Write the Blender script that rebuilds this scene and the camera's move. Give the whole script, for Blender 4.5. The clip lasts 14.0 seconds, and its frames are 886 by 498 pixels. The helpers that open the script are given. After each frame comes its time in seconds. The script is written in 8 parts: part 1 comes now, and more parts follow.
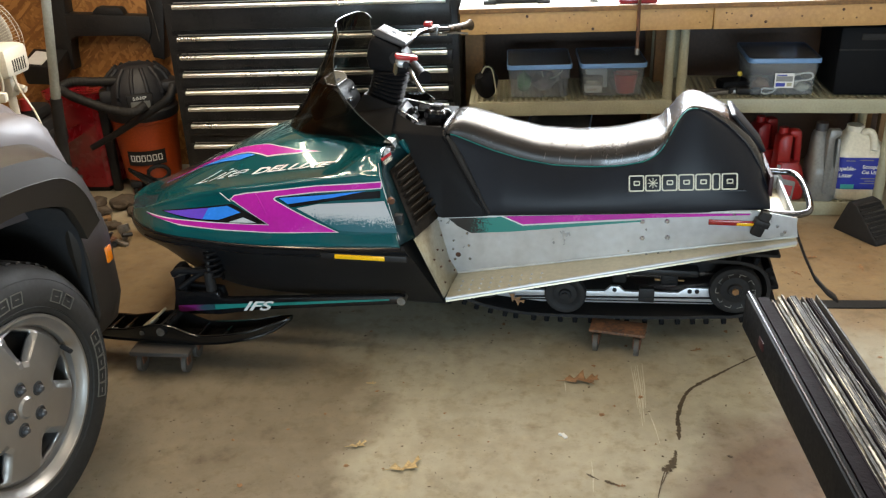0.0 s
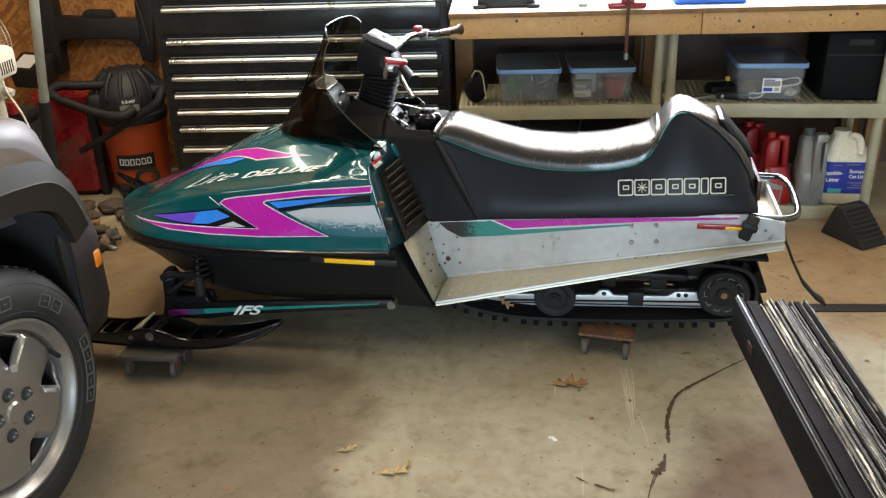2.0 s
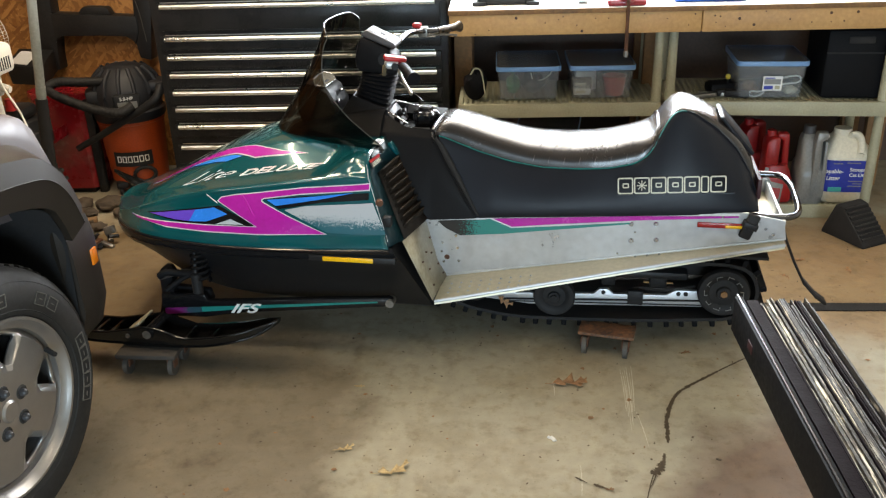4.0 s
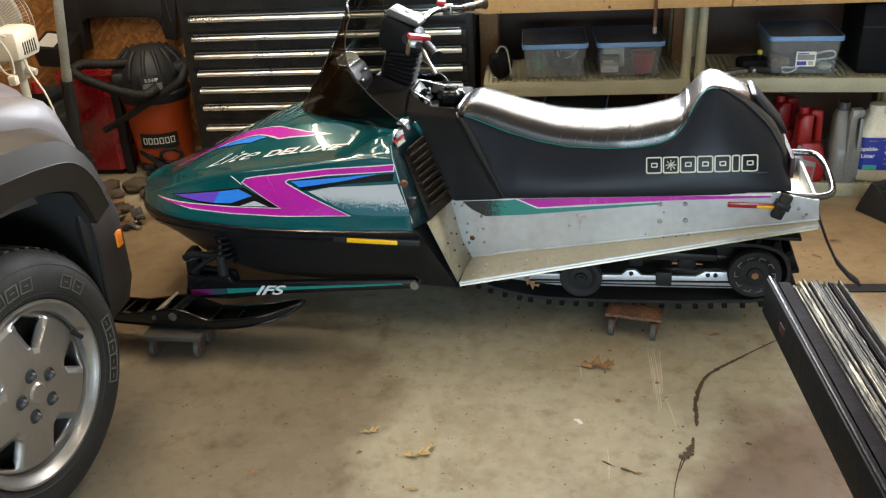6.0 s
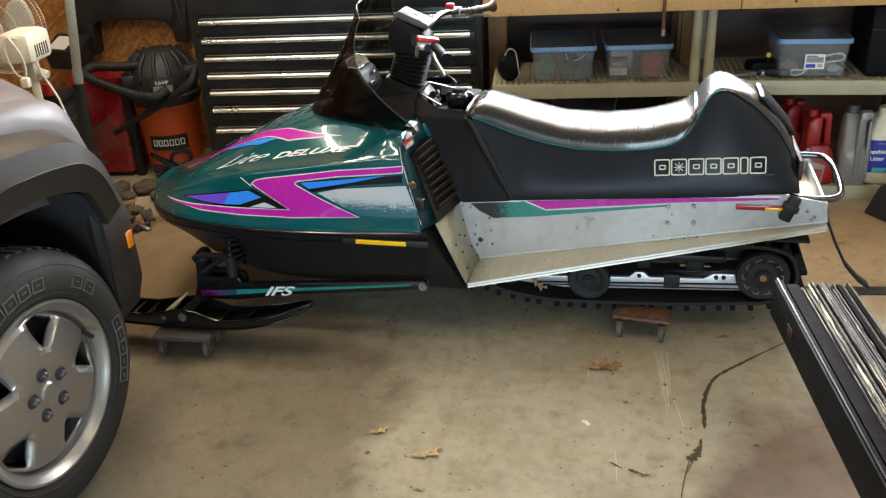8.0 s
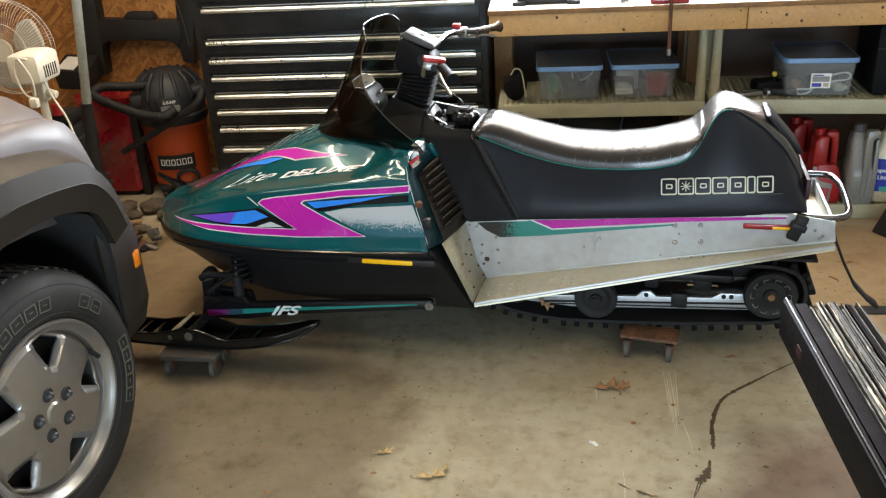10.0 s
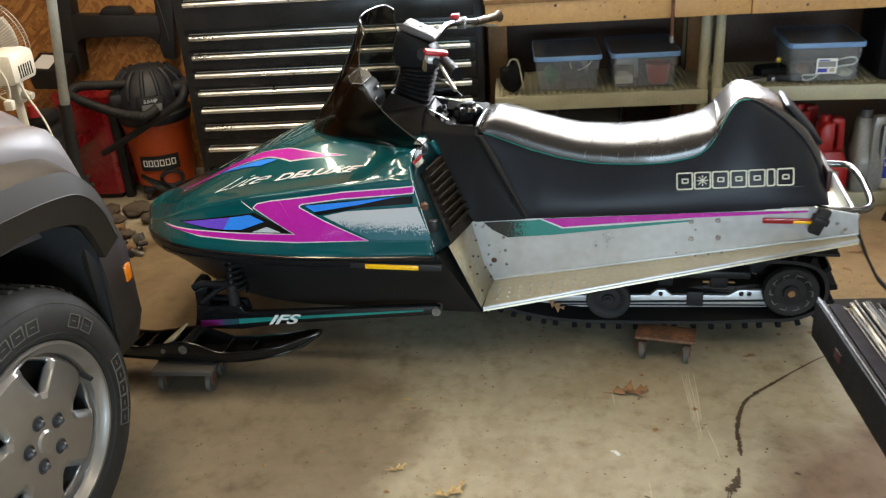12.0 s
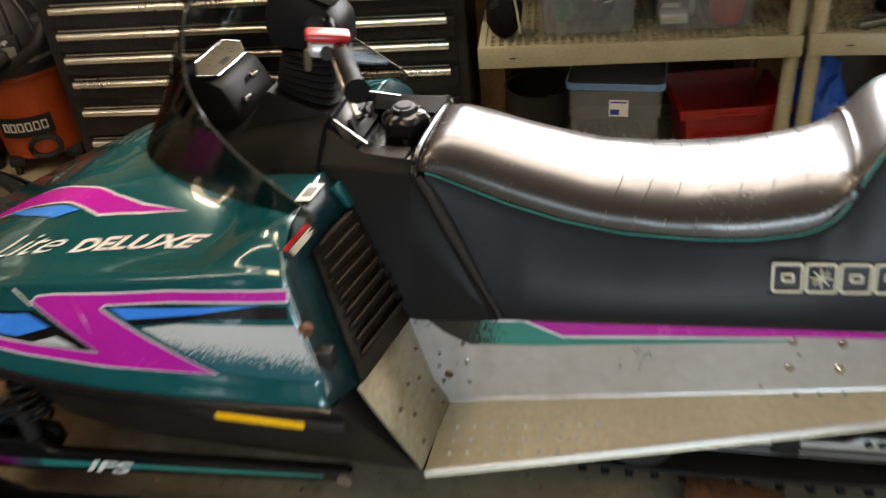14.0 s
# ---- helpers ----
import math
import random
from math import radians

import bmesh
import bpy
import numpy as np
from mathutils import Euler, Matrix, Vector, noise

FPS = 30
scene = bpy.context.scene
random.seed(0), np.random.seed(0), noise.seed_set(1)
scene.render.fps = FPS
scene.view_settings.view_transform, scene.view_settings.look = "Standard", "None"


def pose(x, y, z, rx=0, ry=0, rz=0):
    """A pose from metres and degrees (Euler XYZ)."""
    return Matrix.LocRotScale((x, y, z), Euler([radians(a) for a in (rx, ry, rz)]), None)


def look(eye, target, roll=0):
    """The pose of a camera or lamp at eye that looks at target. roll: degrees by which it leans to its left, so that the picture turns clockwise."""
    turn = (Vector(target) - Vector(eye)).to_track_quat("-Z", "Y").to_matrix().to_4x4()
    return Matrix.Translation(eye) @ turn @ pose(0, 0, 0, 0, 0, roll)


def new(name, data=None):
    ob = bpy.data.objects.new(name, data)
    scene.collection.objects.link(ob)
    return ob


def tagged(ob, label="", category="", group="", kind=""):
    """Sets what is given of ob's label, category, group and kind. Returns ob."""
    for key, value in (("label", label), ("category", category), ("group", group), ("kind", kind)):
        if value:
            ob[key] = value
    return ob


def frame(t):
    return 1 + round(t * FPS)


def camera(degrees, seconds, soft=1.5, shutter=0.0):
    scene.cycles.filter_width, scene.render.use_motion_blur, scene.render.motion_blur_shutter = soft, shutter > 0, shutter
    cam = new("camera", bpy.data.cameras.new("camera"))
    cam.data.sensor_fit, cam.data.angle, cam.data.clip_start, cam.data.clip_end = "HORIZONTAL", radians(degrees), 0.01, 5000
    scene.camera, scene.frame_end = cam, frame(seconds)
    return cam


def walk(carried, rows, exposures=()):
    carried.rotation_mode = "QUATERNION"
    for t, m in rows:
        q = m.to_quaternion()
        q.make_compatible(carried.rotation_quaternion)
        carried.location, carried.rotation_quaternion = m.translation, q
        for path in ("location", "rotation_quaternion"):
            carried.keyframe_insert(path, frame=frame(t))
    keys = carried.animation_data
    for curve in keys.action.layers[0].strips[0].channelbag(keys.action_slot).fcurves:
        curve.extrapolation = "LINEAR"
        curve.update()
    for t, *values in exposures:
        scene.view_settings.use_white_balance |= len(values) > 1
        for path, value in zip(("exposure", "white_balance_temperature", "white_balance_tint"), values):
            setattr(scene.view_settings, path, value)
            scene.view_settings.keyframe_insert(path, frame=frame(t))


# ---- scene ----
cam = camera(54.3, 14.0, 1.25, 0.8)
METRES, EYE, TILT, LEAN, TURN = 1.63, 1.637, -9.5, 0.8, 4.6
ROWS = [
    (0.0, 0.0, 0.0, 0.0, -0.38, -15.1, 1.4),
    (0.5, -0.0004, -0.0005, 0.0002, -0.06, -15.14, 1.54),
    (1.0, -0.0004, 0.0002, 0.0004, -0.49, -14.97, 1.34),
    (1.5, -0.001, -0.0015, 0.0012, -0.9, -14.86, 1.22),
    (2.0, -0.001, -0.0018, 0.0012, -1.06, -14.87, 1.24),
    (2.5, -0.0009, -0.0008, 0.0009, -1.12, -14.8, 1.11),
    (4.8, 0.0015, 0.0123, -0.0006, -1.01, -15.53, 1.23),
    (5.0, 0.0019, 0.0135, -0.0007, -0.74, -15.72, 1.42),
    (5.5, 0.0023, 0.0195, -0.0011, 0.03, -16.23, 1.69),
    (6.0, 0.003, 0.0254, -0.0013, 0.56, -16.34, 1.76),
    (6.5, 0.0036, 0.0285, -0.0017, 0.67, -16.29, 1.72),
    (7.0, 0.0031, 0.0281, -0.0021, 0.93, -16.26, 1.78),
    (7.5, 0.0028, 0.0232, -0.0021, 1.06, -16.23, 1.76),
    (8.0, 0.0029, 0.0186, -0.0023, 1.12, -16.13, 1.78),
    (8.5, 0.0029, 0.016, -0.0013, 1.4, -15.72, 1.94),
    (10.8, 0.0008, 0.0255, -0.0006, 1.52, -14.8, 1.86),
    (11.0, 0.0002, 0.0274, -0.0005, 1.36, -14.87, 1.66),
    (11.5, -0.0251, 0.0532, 0.0005, 0.32, -15.15, 1.72),
    (12.0, -0.0552, 0.1087, 0.0055, -0.24, -15.69, 2.86),
    (12.5, -0.0165, 0.2169, 0.0081, 1.79, -16.93, 2.43),
    (13.0, 0.0366, 0.4033, 0.0283, 3.59, -18.59, 1.1),
    (13.5, 0.035, 0.6598, 0.0607, -0.45, -21.05, 3.43),
    (14.0, 0.0901, 0.9241, 0.0809, 1.65, -24.45, 3.62),
]
walk(cam, [(t, pose(0, 0, EYE, TILT, LEAN, TURN) @ pose(METRES * x, METRES * y, METRES * z, 90 + pitch, roll, yaw)) for t, x, y, z, yaw, pitch, roll in ROWS], [(0.0, 0.05, 6800, 12), (12.0, 0.05, 6800, 12), (13.2, -0.02, 7100, 13), (14.0, -0.10, 7600, 17)])

# ---- light ----
world = bpy.data.worlds.new("world")
scene.world = world
world.use_nodes = True
world.node_tree.nodes["Background"].inputs["Color"].default_value = (0.55, 0.62, 0.75, 1)
world.node_tree.nodes["Background"].inputs["Strength"].default_value = 0.25


def area_lamp(name, eye, target, sx, sy, watts, colour):
    data = bpy.data.lights.new(name, "AREA")
    data.shape, data.size, data.size_y, data.energy, data.color = "RECTANGLE", sx, sy, watts, colour
    ob = new(name, data)
    ob.matrix_world = look(eye, target)
    return ob


# a window over the bench, tube lights on the ceiling, and daylight from the doorway behind
area_lamp("window_daylight", (0.53, 4.86, 1.72), (0.50, 0.5, 0.6), 2.5, 0.85, 290, (0.79, 0.90, 1.0))
area_lamp("tube_light_bench", (0.45, 4.2, 2.30), (0.45, 3.9, 0), 2.6, 0.70, 58, (1.0, 0.95, 0.85))
area_lamp("tube_light_chest", (-1.65, 3.60, 2.48), (-1.65, 3.65, 0), 0.08, 1.3, 25, (1.0, 0.86, 0.64))
area_lamp("tube_light_middle", (-1.22, 2.45, 2.50), (-1.22, 2.46, 0), 0.06, 2.0, 19, (1.0, 0.84, 0.60))
area_lamp("tube_light_rear", (1.85, 1.3, 2.50), (1.70, 1.35, 0), 0.10, 2.0, 17, (1.0, 0.90, 0.72))
area_lamp("tube_light_front", (-2.4, 2.05, 2.52), (-2.4, 2.08, 0), 1.7, 0.16, 20, (1.0, 0.90, 0.74))
area_lamp("doorway_daylight", (0.2, -3.3, 0.95), (0.2, 3, 0.7), 2.6, 1.3, 225, (0.60, 0.82, 1.0))


# ---- materials ----
def mat(name, colour, rough=0.5, metal=0.0, var=0.25, scale=6.0, fine=60.0, bump=0.15, coat=0.0, second=None, spec=0.5, rvar=0.15):
    m = bpy.data.materials.new(name)
    m.use_nodes = True
    nt = m.node_tree
    n, l = nt.nodes, nt.links
    b = n["Principled BSDF"]
    tc = n.new("ShaderNodeTexCoord")
    a, f = n.new("ShaderNodeTexNoise"), n.new("ShaderNodeTexNoise")
    a.inputs["Scale"].default_value, f.inputs["Scale"].default_value = scale, fine
    a.inputs["Detail"].default_value, f.inputs["Detail"].default_value = 5, 4
    l.new(tc.outputs["Object"], a.inputs["Vector"])
    l.new(tc.outputs["Object"], f.inputs["Vector"])
    mix = n.new("ShaderNodeMath")
    mix.operation = "ADD"
    l.new(a.outputs["Fac"], mix.inputs[0])
    l.new(f.outputs["Fac"], mix.inputs[1])
    ramp = n.new("ShaderNodeMapRange")
    ramp.inputs["From Min"].default_value, ramp.inputs["From Max"].default_value = 0.7, 1.3
    l.new(mix.outputs[0], ramp.inputs["Value"])
    col = n.new("ShaderNodeMix")
    col.data_type = "RGBA"
    c2 = second or tuple(c * (1 - var) for c in colour)
    c1 = tuple(min(1, c * (1 + var * 0.6)) for c in colour) if not second else colour
    col.inputs["A"].default_value, col.inputs["B"].default_value = (*c2, 1), (*c1, 1)
    l.new(ramp.outputs["Result"], col.inputs["Factor"])
    l.new(col.outputs["Result"], b.inputs["Base Color"])
    r = n.new("ShaderNodeMapRange")
    r.inputs["To Min"].default_value, r.inputs["To Max"].default_value = max(0.02, rough - rvar * rough), min(1, rough + rvar * rough)
    l.new(ramp.outputs["Result"], r.inputs["Value"])
    l.new(r.outputs["Result"], b.inputs["Roughness"])
    b.inputs["Metallic"].default_value = metal
    b.inputs["Specular IOR Level"].default_value = spec
    if coat:
        b.inputs["Coat Weight"].default_value, b.inputs["Coat Roughness"].default_value = coat, 0.03
    if bump:
        bp = n.new("ShaderNodeBump")
        bp.inputs["Strength"].default_value, bp.inputs["Distance"].default_value = bump, 0.002
        l.new(f.outputs["Fac"], bp.inputs["Height"])
        l.new(bp.outputs["Normal"], b.inputs["Normal"])
    return m


def glassy(name, tint, gloss=0.08, rough=0.03, dirt=0.0):
    m = bpy.data.materials.new(name)
    m.use_nodes = True
    nt = m.node_tree
    n, l = nt.nodes, nt.links
    out = n["Material Output"]
    t, g, mx, lw, fr, pw = n.new("ShaderNodeBsdfTransparent"), n.new("ShaderNodeBsdfGlossy"), n.new("ShaderNodeMixShader"), n.new("ShaderNodeLayerWeight"), n.new("ShaderNodeMapRange"), n.new("ShaderNodeMath")
    t.inputs["Color"].default_value = (*tint, 1)
    g.inputs["Roughness"].default_value = rough
    pw.operation, pw.inputs[1].default_value = "POWER", 4.0
    fr.inputs["To Min"].default_value, fr.inputs["To Max"].default_value = 0.03, 0.35
    l.new(lw.outputs["Facing"], pw.inputs[0])
    l.new(pw.outputs[0], fr.inputs["Value"])
    l.new(fr.outputs["Result"], mx.inputs["Fac"])
    l.new(t.outputs["BSDF"], mx.inputs[1])
    l.new(g.outputs["BSDF"], mx.inputs[2])
    last = mx
    if dirt:
        d, m2 = n.new("ShaderNodeBsdfDiffuse"), n.new("ShaderNodeMixShader")
        d.inputs["Color"].default_value = (0.55, 0.58, 0.62, 1)
        m2.inputs["Fac"].default_value = dirt
        l.new(mx.outputs["Shader"], m2.inputs[1])
        l.new(d.outputs["BSDF"], m2.inputs[2])
        last = m2
    l.new(last.outputs["Shader"], out.inputs["Surface"])
    return m


M = {
    "teal": mat("teal_paint", (0.001, 0.078, 0.090), 0.20, 0.15, 0.25, 3, 900, 0.0, coat=1.0, spec=0.25),
    "teal_plain": mat("teal_vinyl", (0.01, 0.20, 0.18), 0.35, 0, 0.12, 8, 80, 0.03),
    "magenta": mat("magenta_vinyl", (0.44, 0.014, 0.33), 0.25, 0, 0.1, 8, 90, 0.0, coat=0.6),
    "purple": mat("purple_vinyl", (0.13, 0.06, 0.55), 0.25, 0, 0.1, 8, 90, 0.0, coat=0.6),
    "blue": mat("blue_vinyl", (0.02, 0.22, 0.80), 0.25, 0, 0.1, 8, 90, 0.0, coat=0.6),
    "white_vinyl": mat("white_vinyl", (0.66, 0.67, 0.69), 0.3, 0, 0.1, 8, 90, 0.0, coat=0.4),
    "grey_vinyl": mat("grey_vinyl", (0.46, 0.50, 0.54), 0.3, 0, 0.15, 12, 160, 0.0, coat=0.5),
    "black_gloss": mat("black_gloss_plastic", (0.007, 0.007, 0.008), 0.2, 0, 0.3, 5, 80, 0.03, spec=0.45),
    "black": mat("black_plastic", (0.018, 0.0175, 0.018), 0.48, 0, 0.35, 7, 120, 0.12, spec=0.25),
    "rubber": mat("black_rubber", (0.020, 0.019, 0.019), 0.6, 0, 0.35, 8, 90, 0.3, spec=0.22),
    "tyre": mat("tyre_rubber", (0.012, 0.0105, 0.009), 0.75, 0, 0.3, 6, 70, 0.25),
    "shroud": mat("charcoal_shroud_plastic", (0.0095, 0.0090, 0.0095), 0.42, 0, 0.25, 4, 260, 0.04, spec=0.09),
    "seat_side": mat("seat_side_vinyl", (0.0105, 0.012, 0.017), 0.40, 0, 0.25, 3, 320, 0.15, spec=0.22),
    "seat_top": mat("seat_top_vinyl", (0.020, 0.015, 0.013), 0.27, 0, 0.35, 5, 90, 0.0, spec=0.85, rvar=0.02),
    "alu": mat("brushed_aluminium", (0.50, 0.51, 0.52), 0.36, 0.5, 0.14, 3, 30, 0.0, rvar=0.25),
    "alu_dirty": mat("dirty_aluminium", (0.66, 0.60, 0.45), 0.42, 0.6, 0.2, 3, 60, 0.06, second=(0.50, 0.45, 0.32)),
    "chrome": mat("chrome", (0.55, 0.55, 0.56), 0.16, 1.0, 0.08, 8, 90, 0.0),
    "steel": mat("worn_steel", (0.30, 0.29, 0.27), 0.4, 0.9, 0.4, 20, 90, 0.1),
    "rust": mat("rusty_steel", (0.12, 0.05, 0.025), 0.8, 0.2, 0.5, 20, 90, 0.3),
    "amber": mat("amber_reflector", (0.95, 0.52, 0.01), 0.18, 0, 0.15, 60, 400, 0.2, coat=0.6),
    "red_lens": mat("red_reflector", (0.30, 0.008, 0.007), 0.2, 0, 0.3, 60, 400, 0.2, coat=0.4),
    "red": mat("red_plastic", (0.30, 0.010, 0.010), 0.4, 0, 0.25, 6, 90, 0.08),
    "red_paint": mat("red_tank_paint", (0.26, 0.008, 0.014), 0.28, 0, 0.2, 3, 30, 0.0, coat=0.4),
    "orange": mat("orange_drum_plastic", (0.42, 0.062, 0.012), 0.45, 0, 0.22, 6, 120, 0.08),
    "cream": mat("cream_print", (0.58, 0.56, 0.45), 0.5, 0, 0.1, 30, 200, 0.0),
    "resin": mat("olive_grey_shelf_resin", (0.36, 0.345, 0.24), 0.5, 0, 0.18, 6, 120, 0.08),
    "pine": mat("pine_board", (0.52, 0.30, 0.11), 0.55, 0, 0.25, 5, 70, 0.15, second=(0.40, 0.21, 0.07)),
    "benchtop": mat("white_bench_top", (0.72, 0.70, 0.66), 0.45, 0, 0.12, 5, 60, 0.05),
    "plywood": mat("dolly_plywood", (0.22, 0.11, 0.04), 0.7, 0, 0.4, 12, 90, 0.3),
    "old_wood": mat("weathered_board", (0.055, 0.043, 0.032), 0.8, 0, 0.5, 14, 90, 0.5, second=(0.035, 0.03, 0.026)),
    "jeep": mat("silver_lilac_car_paint", (0.112, 0.096, 0.098), 0.50, 0.2, 0.10, 3, 300, 0.0, coat=0.05),
    "flare": mat("grey_flare_plastic", (0.023, 0.0175, 0.013), 0.46, 0, 0.2, 4, 400, 0.10, spec=0.24),
    "alloy": mat("alloy_wheel", (0.36, 0.342, 0.325), 0.34, 0.8, 0.06, 3, 40, 0.0, coat=0.2),
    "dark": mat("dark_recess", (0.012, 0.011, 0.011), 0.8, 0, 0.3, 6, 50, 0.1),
    "toolbox": mat("black_powder_coat", (0.018, 0.018, 0.019), 0.28, 0, 0.25, 4, 300, 0.05, spec=0.28),
    "white_plastic": mat("aged_white_plastic", (0.70, 0.66, 0.56), 0.4, 0, 0.12, 6, 120, 0.04),
    "jug_white": mat("milky_jug_plastic", (0.72, 0.67, 0.54), 0.45, 0, 0.15, 8, 90, 0.05),
    "jug_grey": mat("grey_jug_plastic", (0.22, 0.22, 0.21), 0.42, 0.2, 0.2, 8, 90, 0.05),
    "label_blue": mat("blue_label", (0.015, 0.03, 0.30), 0.4, 0, 0.15, 20, 120, 0.0),
    "label_teal": mat("teal_label", (0.05, 0.35, 0.33), 0.4, 0, 0.15, 20, 120, 0.0),
    "paper": mat("white_paper", (0.72, 0.72, 0.70), 0.6, 0, 0.08, 20, 120, 0.0),
    "lid_blue": mat("blue_box_lid", (0.13, 0.26, 0.48), 0.4, 0, 0.15, 6, 90, 0.04),
    "leaf": mat("dry_oak_leaf", (0.52, 0.38, 0.19), 0.8, 0, 0.45, 60, 200, 0.4),
    "leaf_dark": mat("dry_brown_leaf", (0.30, 0.16, 0.075), 0.8, 0, 0.45, 60, 200, 0.4),
    "wet": mat("wet_crack", (0.080, 0.060, 0.038), 0.6, 0, 0.3, 30, 120, 0.1, spec=0.2),
    "green": mat("green_plastic", (0.03, 0.20, 0.08), 0.5, 0, 0.3, 10, 90, 0.1),
    "blue_plastic": mat("blue_plastic", (0.01, 0.12, 0.60), 0.4, 0, 0.2, 10, 90, 0.05),
    "galv": mat("grey_green_pole_paint", (0.30, 0.31, 0.28), 0.45, 0.3, 0.2, 8, 90, 0.1),
    "ceiling": mat("ceiling_board", (0.26, 0.23, 0.19), 0.8, 0, 0.15, 2, 60, 0.1),
    "wall": mat("painted_side_wall", (0.42, 0.38, 0.32), 0.8, 0, 0.2, 2, 60, 0.1),
    "slat": mat("dusty_black_slat", (0.028, 0.021, 0.016), 0.65, 0, 0.5, 9, 60, 0.2, spec=0.15),
    "edge": mat("polished_plastic_edge", (0.05, 0.05, 0.045), 0.15, 0.1, 0.2, 8, 90, 0.0),
    "knot": mat("pine_knot", (0.07, 0.03, 0.012), 0.6, 0, 0.3, 40, 90, 0.1),
    "old_pine": mat("aged_pine", (0.22, 0.12, 0.05), 0.7, 0, 0.3, 6, 70, 0.2),
    "yellow": mat("yellow_plastic", (0.65, 0.48, 0.06), 0.4, 0, 0.15, 20, 90, 0.0),
    "pull": mat("bright_anodised_metal", (0.95, 0.94, 0.91), 0.30, 1.0, 0.03, 4, 60, 0.0),
    "rail_edge": mat("worn_black_steel_edge", (0.045, 0.045, 0.05), 0.20, 0.8, 0.3, 10, 80, 0.05),
    "dark_board": mat("dark_board", (0.035, 0.031, 0.030), 0.6, 0, 0.5, 14, 90, 0.4),
    "caster": mat("grey_caster_rubber", (0.07, 0.062, 0.052), 0.6, 0, 0.3, 20, 90, 0.1),
    "leaf_green": mat("drying_green_leaf", (0.16, 0.17, 0.05), 0.8, 0, 0.4, 60, 200, 0.4),
    "scuff": mat("pale_scuff", (0.58, 0.54, 0.43), 0.65, 0, 0.3, 30, 160, 0.1, second=(0.44, 0.40, 0.31)),
    "grit": mat("grit", (0.15, 0.11, 0.075), 0.9, 0, 0.6, 25, 90, 0.2),
    "grey_blade": mat("pale_grey_fan_blade", (0.40, 0.38, 0.34), 0.4, 0, 0.15, 6, 90, 0.0),
    "cream_dim": mat("dusty_raised_outline", (0.11, 0.10, 0.085), 0.7, 0, 0.3, 30, 90, 0.0),
    "amber_lamp": mat("orange_marker_lens", (0.75, 0.20, 0.01), 0.2, 0, 0.15, 40, 200, 0.1, coat=0.6),
    "dim_red": mat("dim_red_marker", (0.035, 0.003, 0.005), 0.6, 0, 0.2, 30, 90, 0.0),
    "grab_bar": mat("dull_dark_chrome", (0.13, 0.13, 0.14), 0.16, 1.0, 0.2, 8, 90, 0.0),
    "teal_dull": mat("dull_dark_teal_plastic", (0.001, 0.020, 0.026), 0.42, 0, 0.25, 6, 90, 0.0, spec=0.3),
    "stone_brown": mat("brown_stone", (0.075, 0.052, 0.033), 0.85, 0, 0.45, 9, 60, 0.5),
    "belly": mat("black_belly_plastic", (0.012, 0.012, 0.013), 0.36, 0, 0.3, 5, 80, 0.03, spec=0.28),
    "well": mat("grimy_aluminium", (0.44, 0.40, 0.30), 0.5, 0.35, 0.3, 9, 60, 0.05, second=(0.28, 0.24, 0.16)),
    "dark_sheet": mat("dark_brown_sheet", (0.095, 0.062, 0.048), 0.7, 0, 0.3, 2, 60, 0.05),
    "ski": mat("wet_black_ski_plastic", (0.005, 0.005, 0.005), 0.16, 0, 0.3, 6, 60, 0.02),
    "post_grey": mat("dark_grey_cover_plastic", (0.035, 0.034, 0.034), 0.5, 0, 0.25, 8, 90, 0.05, spec=0.3),
    "post_cover": mat("worn_grey_cover_plastic", (0.055, 0.053, 0.055), 0.48, 0.0, 0.3, 12, 120, 0.05),
    "worn_grip": mat("worn_bronze_rubber", (0.055, 0.036, 0.02), 0.35, 0.3, 0.3, 20, 90, 0.1),
    "red_button": mat("faded_red_plastic", (0.42, 0.018, 0.02), 0.35, 0, 0.2, 20, 90, 0.05),
    "gauge": mat("brown_gauge_face", (0.085, 0.068, 0.038), 0.7, 0, 0.2, 40, 120, 0.0, spec=0.2),
    "rusty_board": mat("rust_brown_dolly_board", (0.27, 0.115, 0.048), 0.7, 0, 0.5, 14, 90, 0.3, second=(0.035, 0.022, 0.016)),
    "vac_head": mat("blue_black_vacuum_plastic", (0.014, 0.0145, 0.018), 0.55, 0, 0.3, 7, 120, 0.08),
    "case_black": mat("matt_black_case_plastic", (0.007, 0.007, 0.008), 0.6, 0, 0.3, 7, 90, 0.1, spec=0.09),
    "stitch": mat("pale_worn_stitching", (0.16, 0.13, 0.115), 0.6, 0, 0.3, 40, 90, 0.0),
    "stone": mat("grey_stone", (0.25, 0.23, 0.20), 0.85, 0, 0.35, 10, 60, 0.5),
}
M["smoke"] = glassy("smoked_windshield", (0.24, 0.23, 0.205), rough=0.04)
M["smoke_dark"] = glassy("dark_tinted_windshield", (0.13, 0.125, 0.115), rough=0.12)
M["cloudy_lid"] = glassy("cloudy_lid_plastic", (0.45, 0.47, 0.52), rough=0.25, dirt=0.10)
M["clear_box"] = glassy("cloudy_clear_plastic", (0.93, 0.95, 0.95), rough=0.16, dirt=0.13)


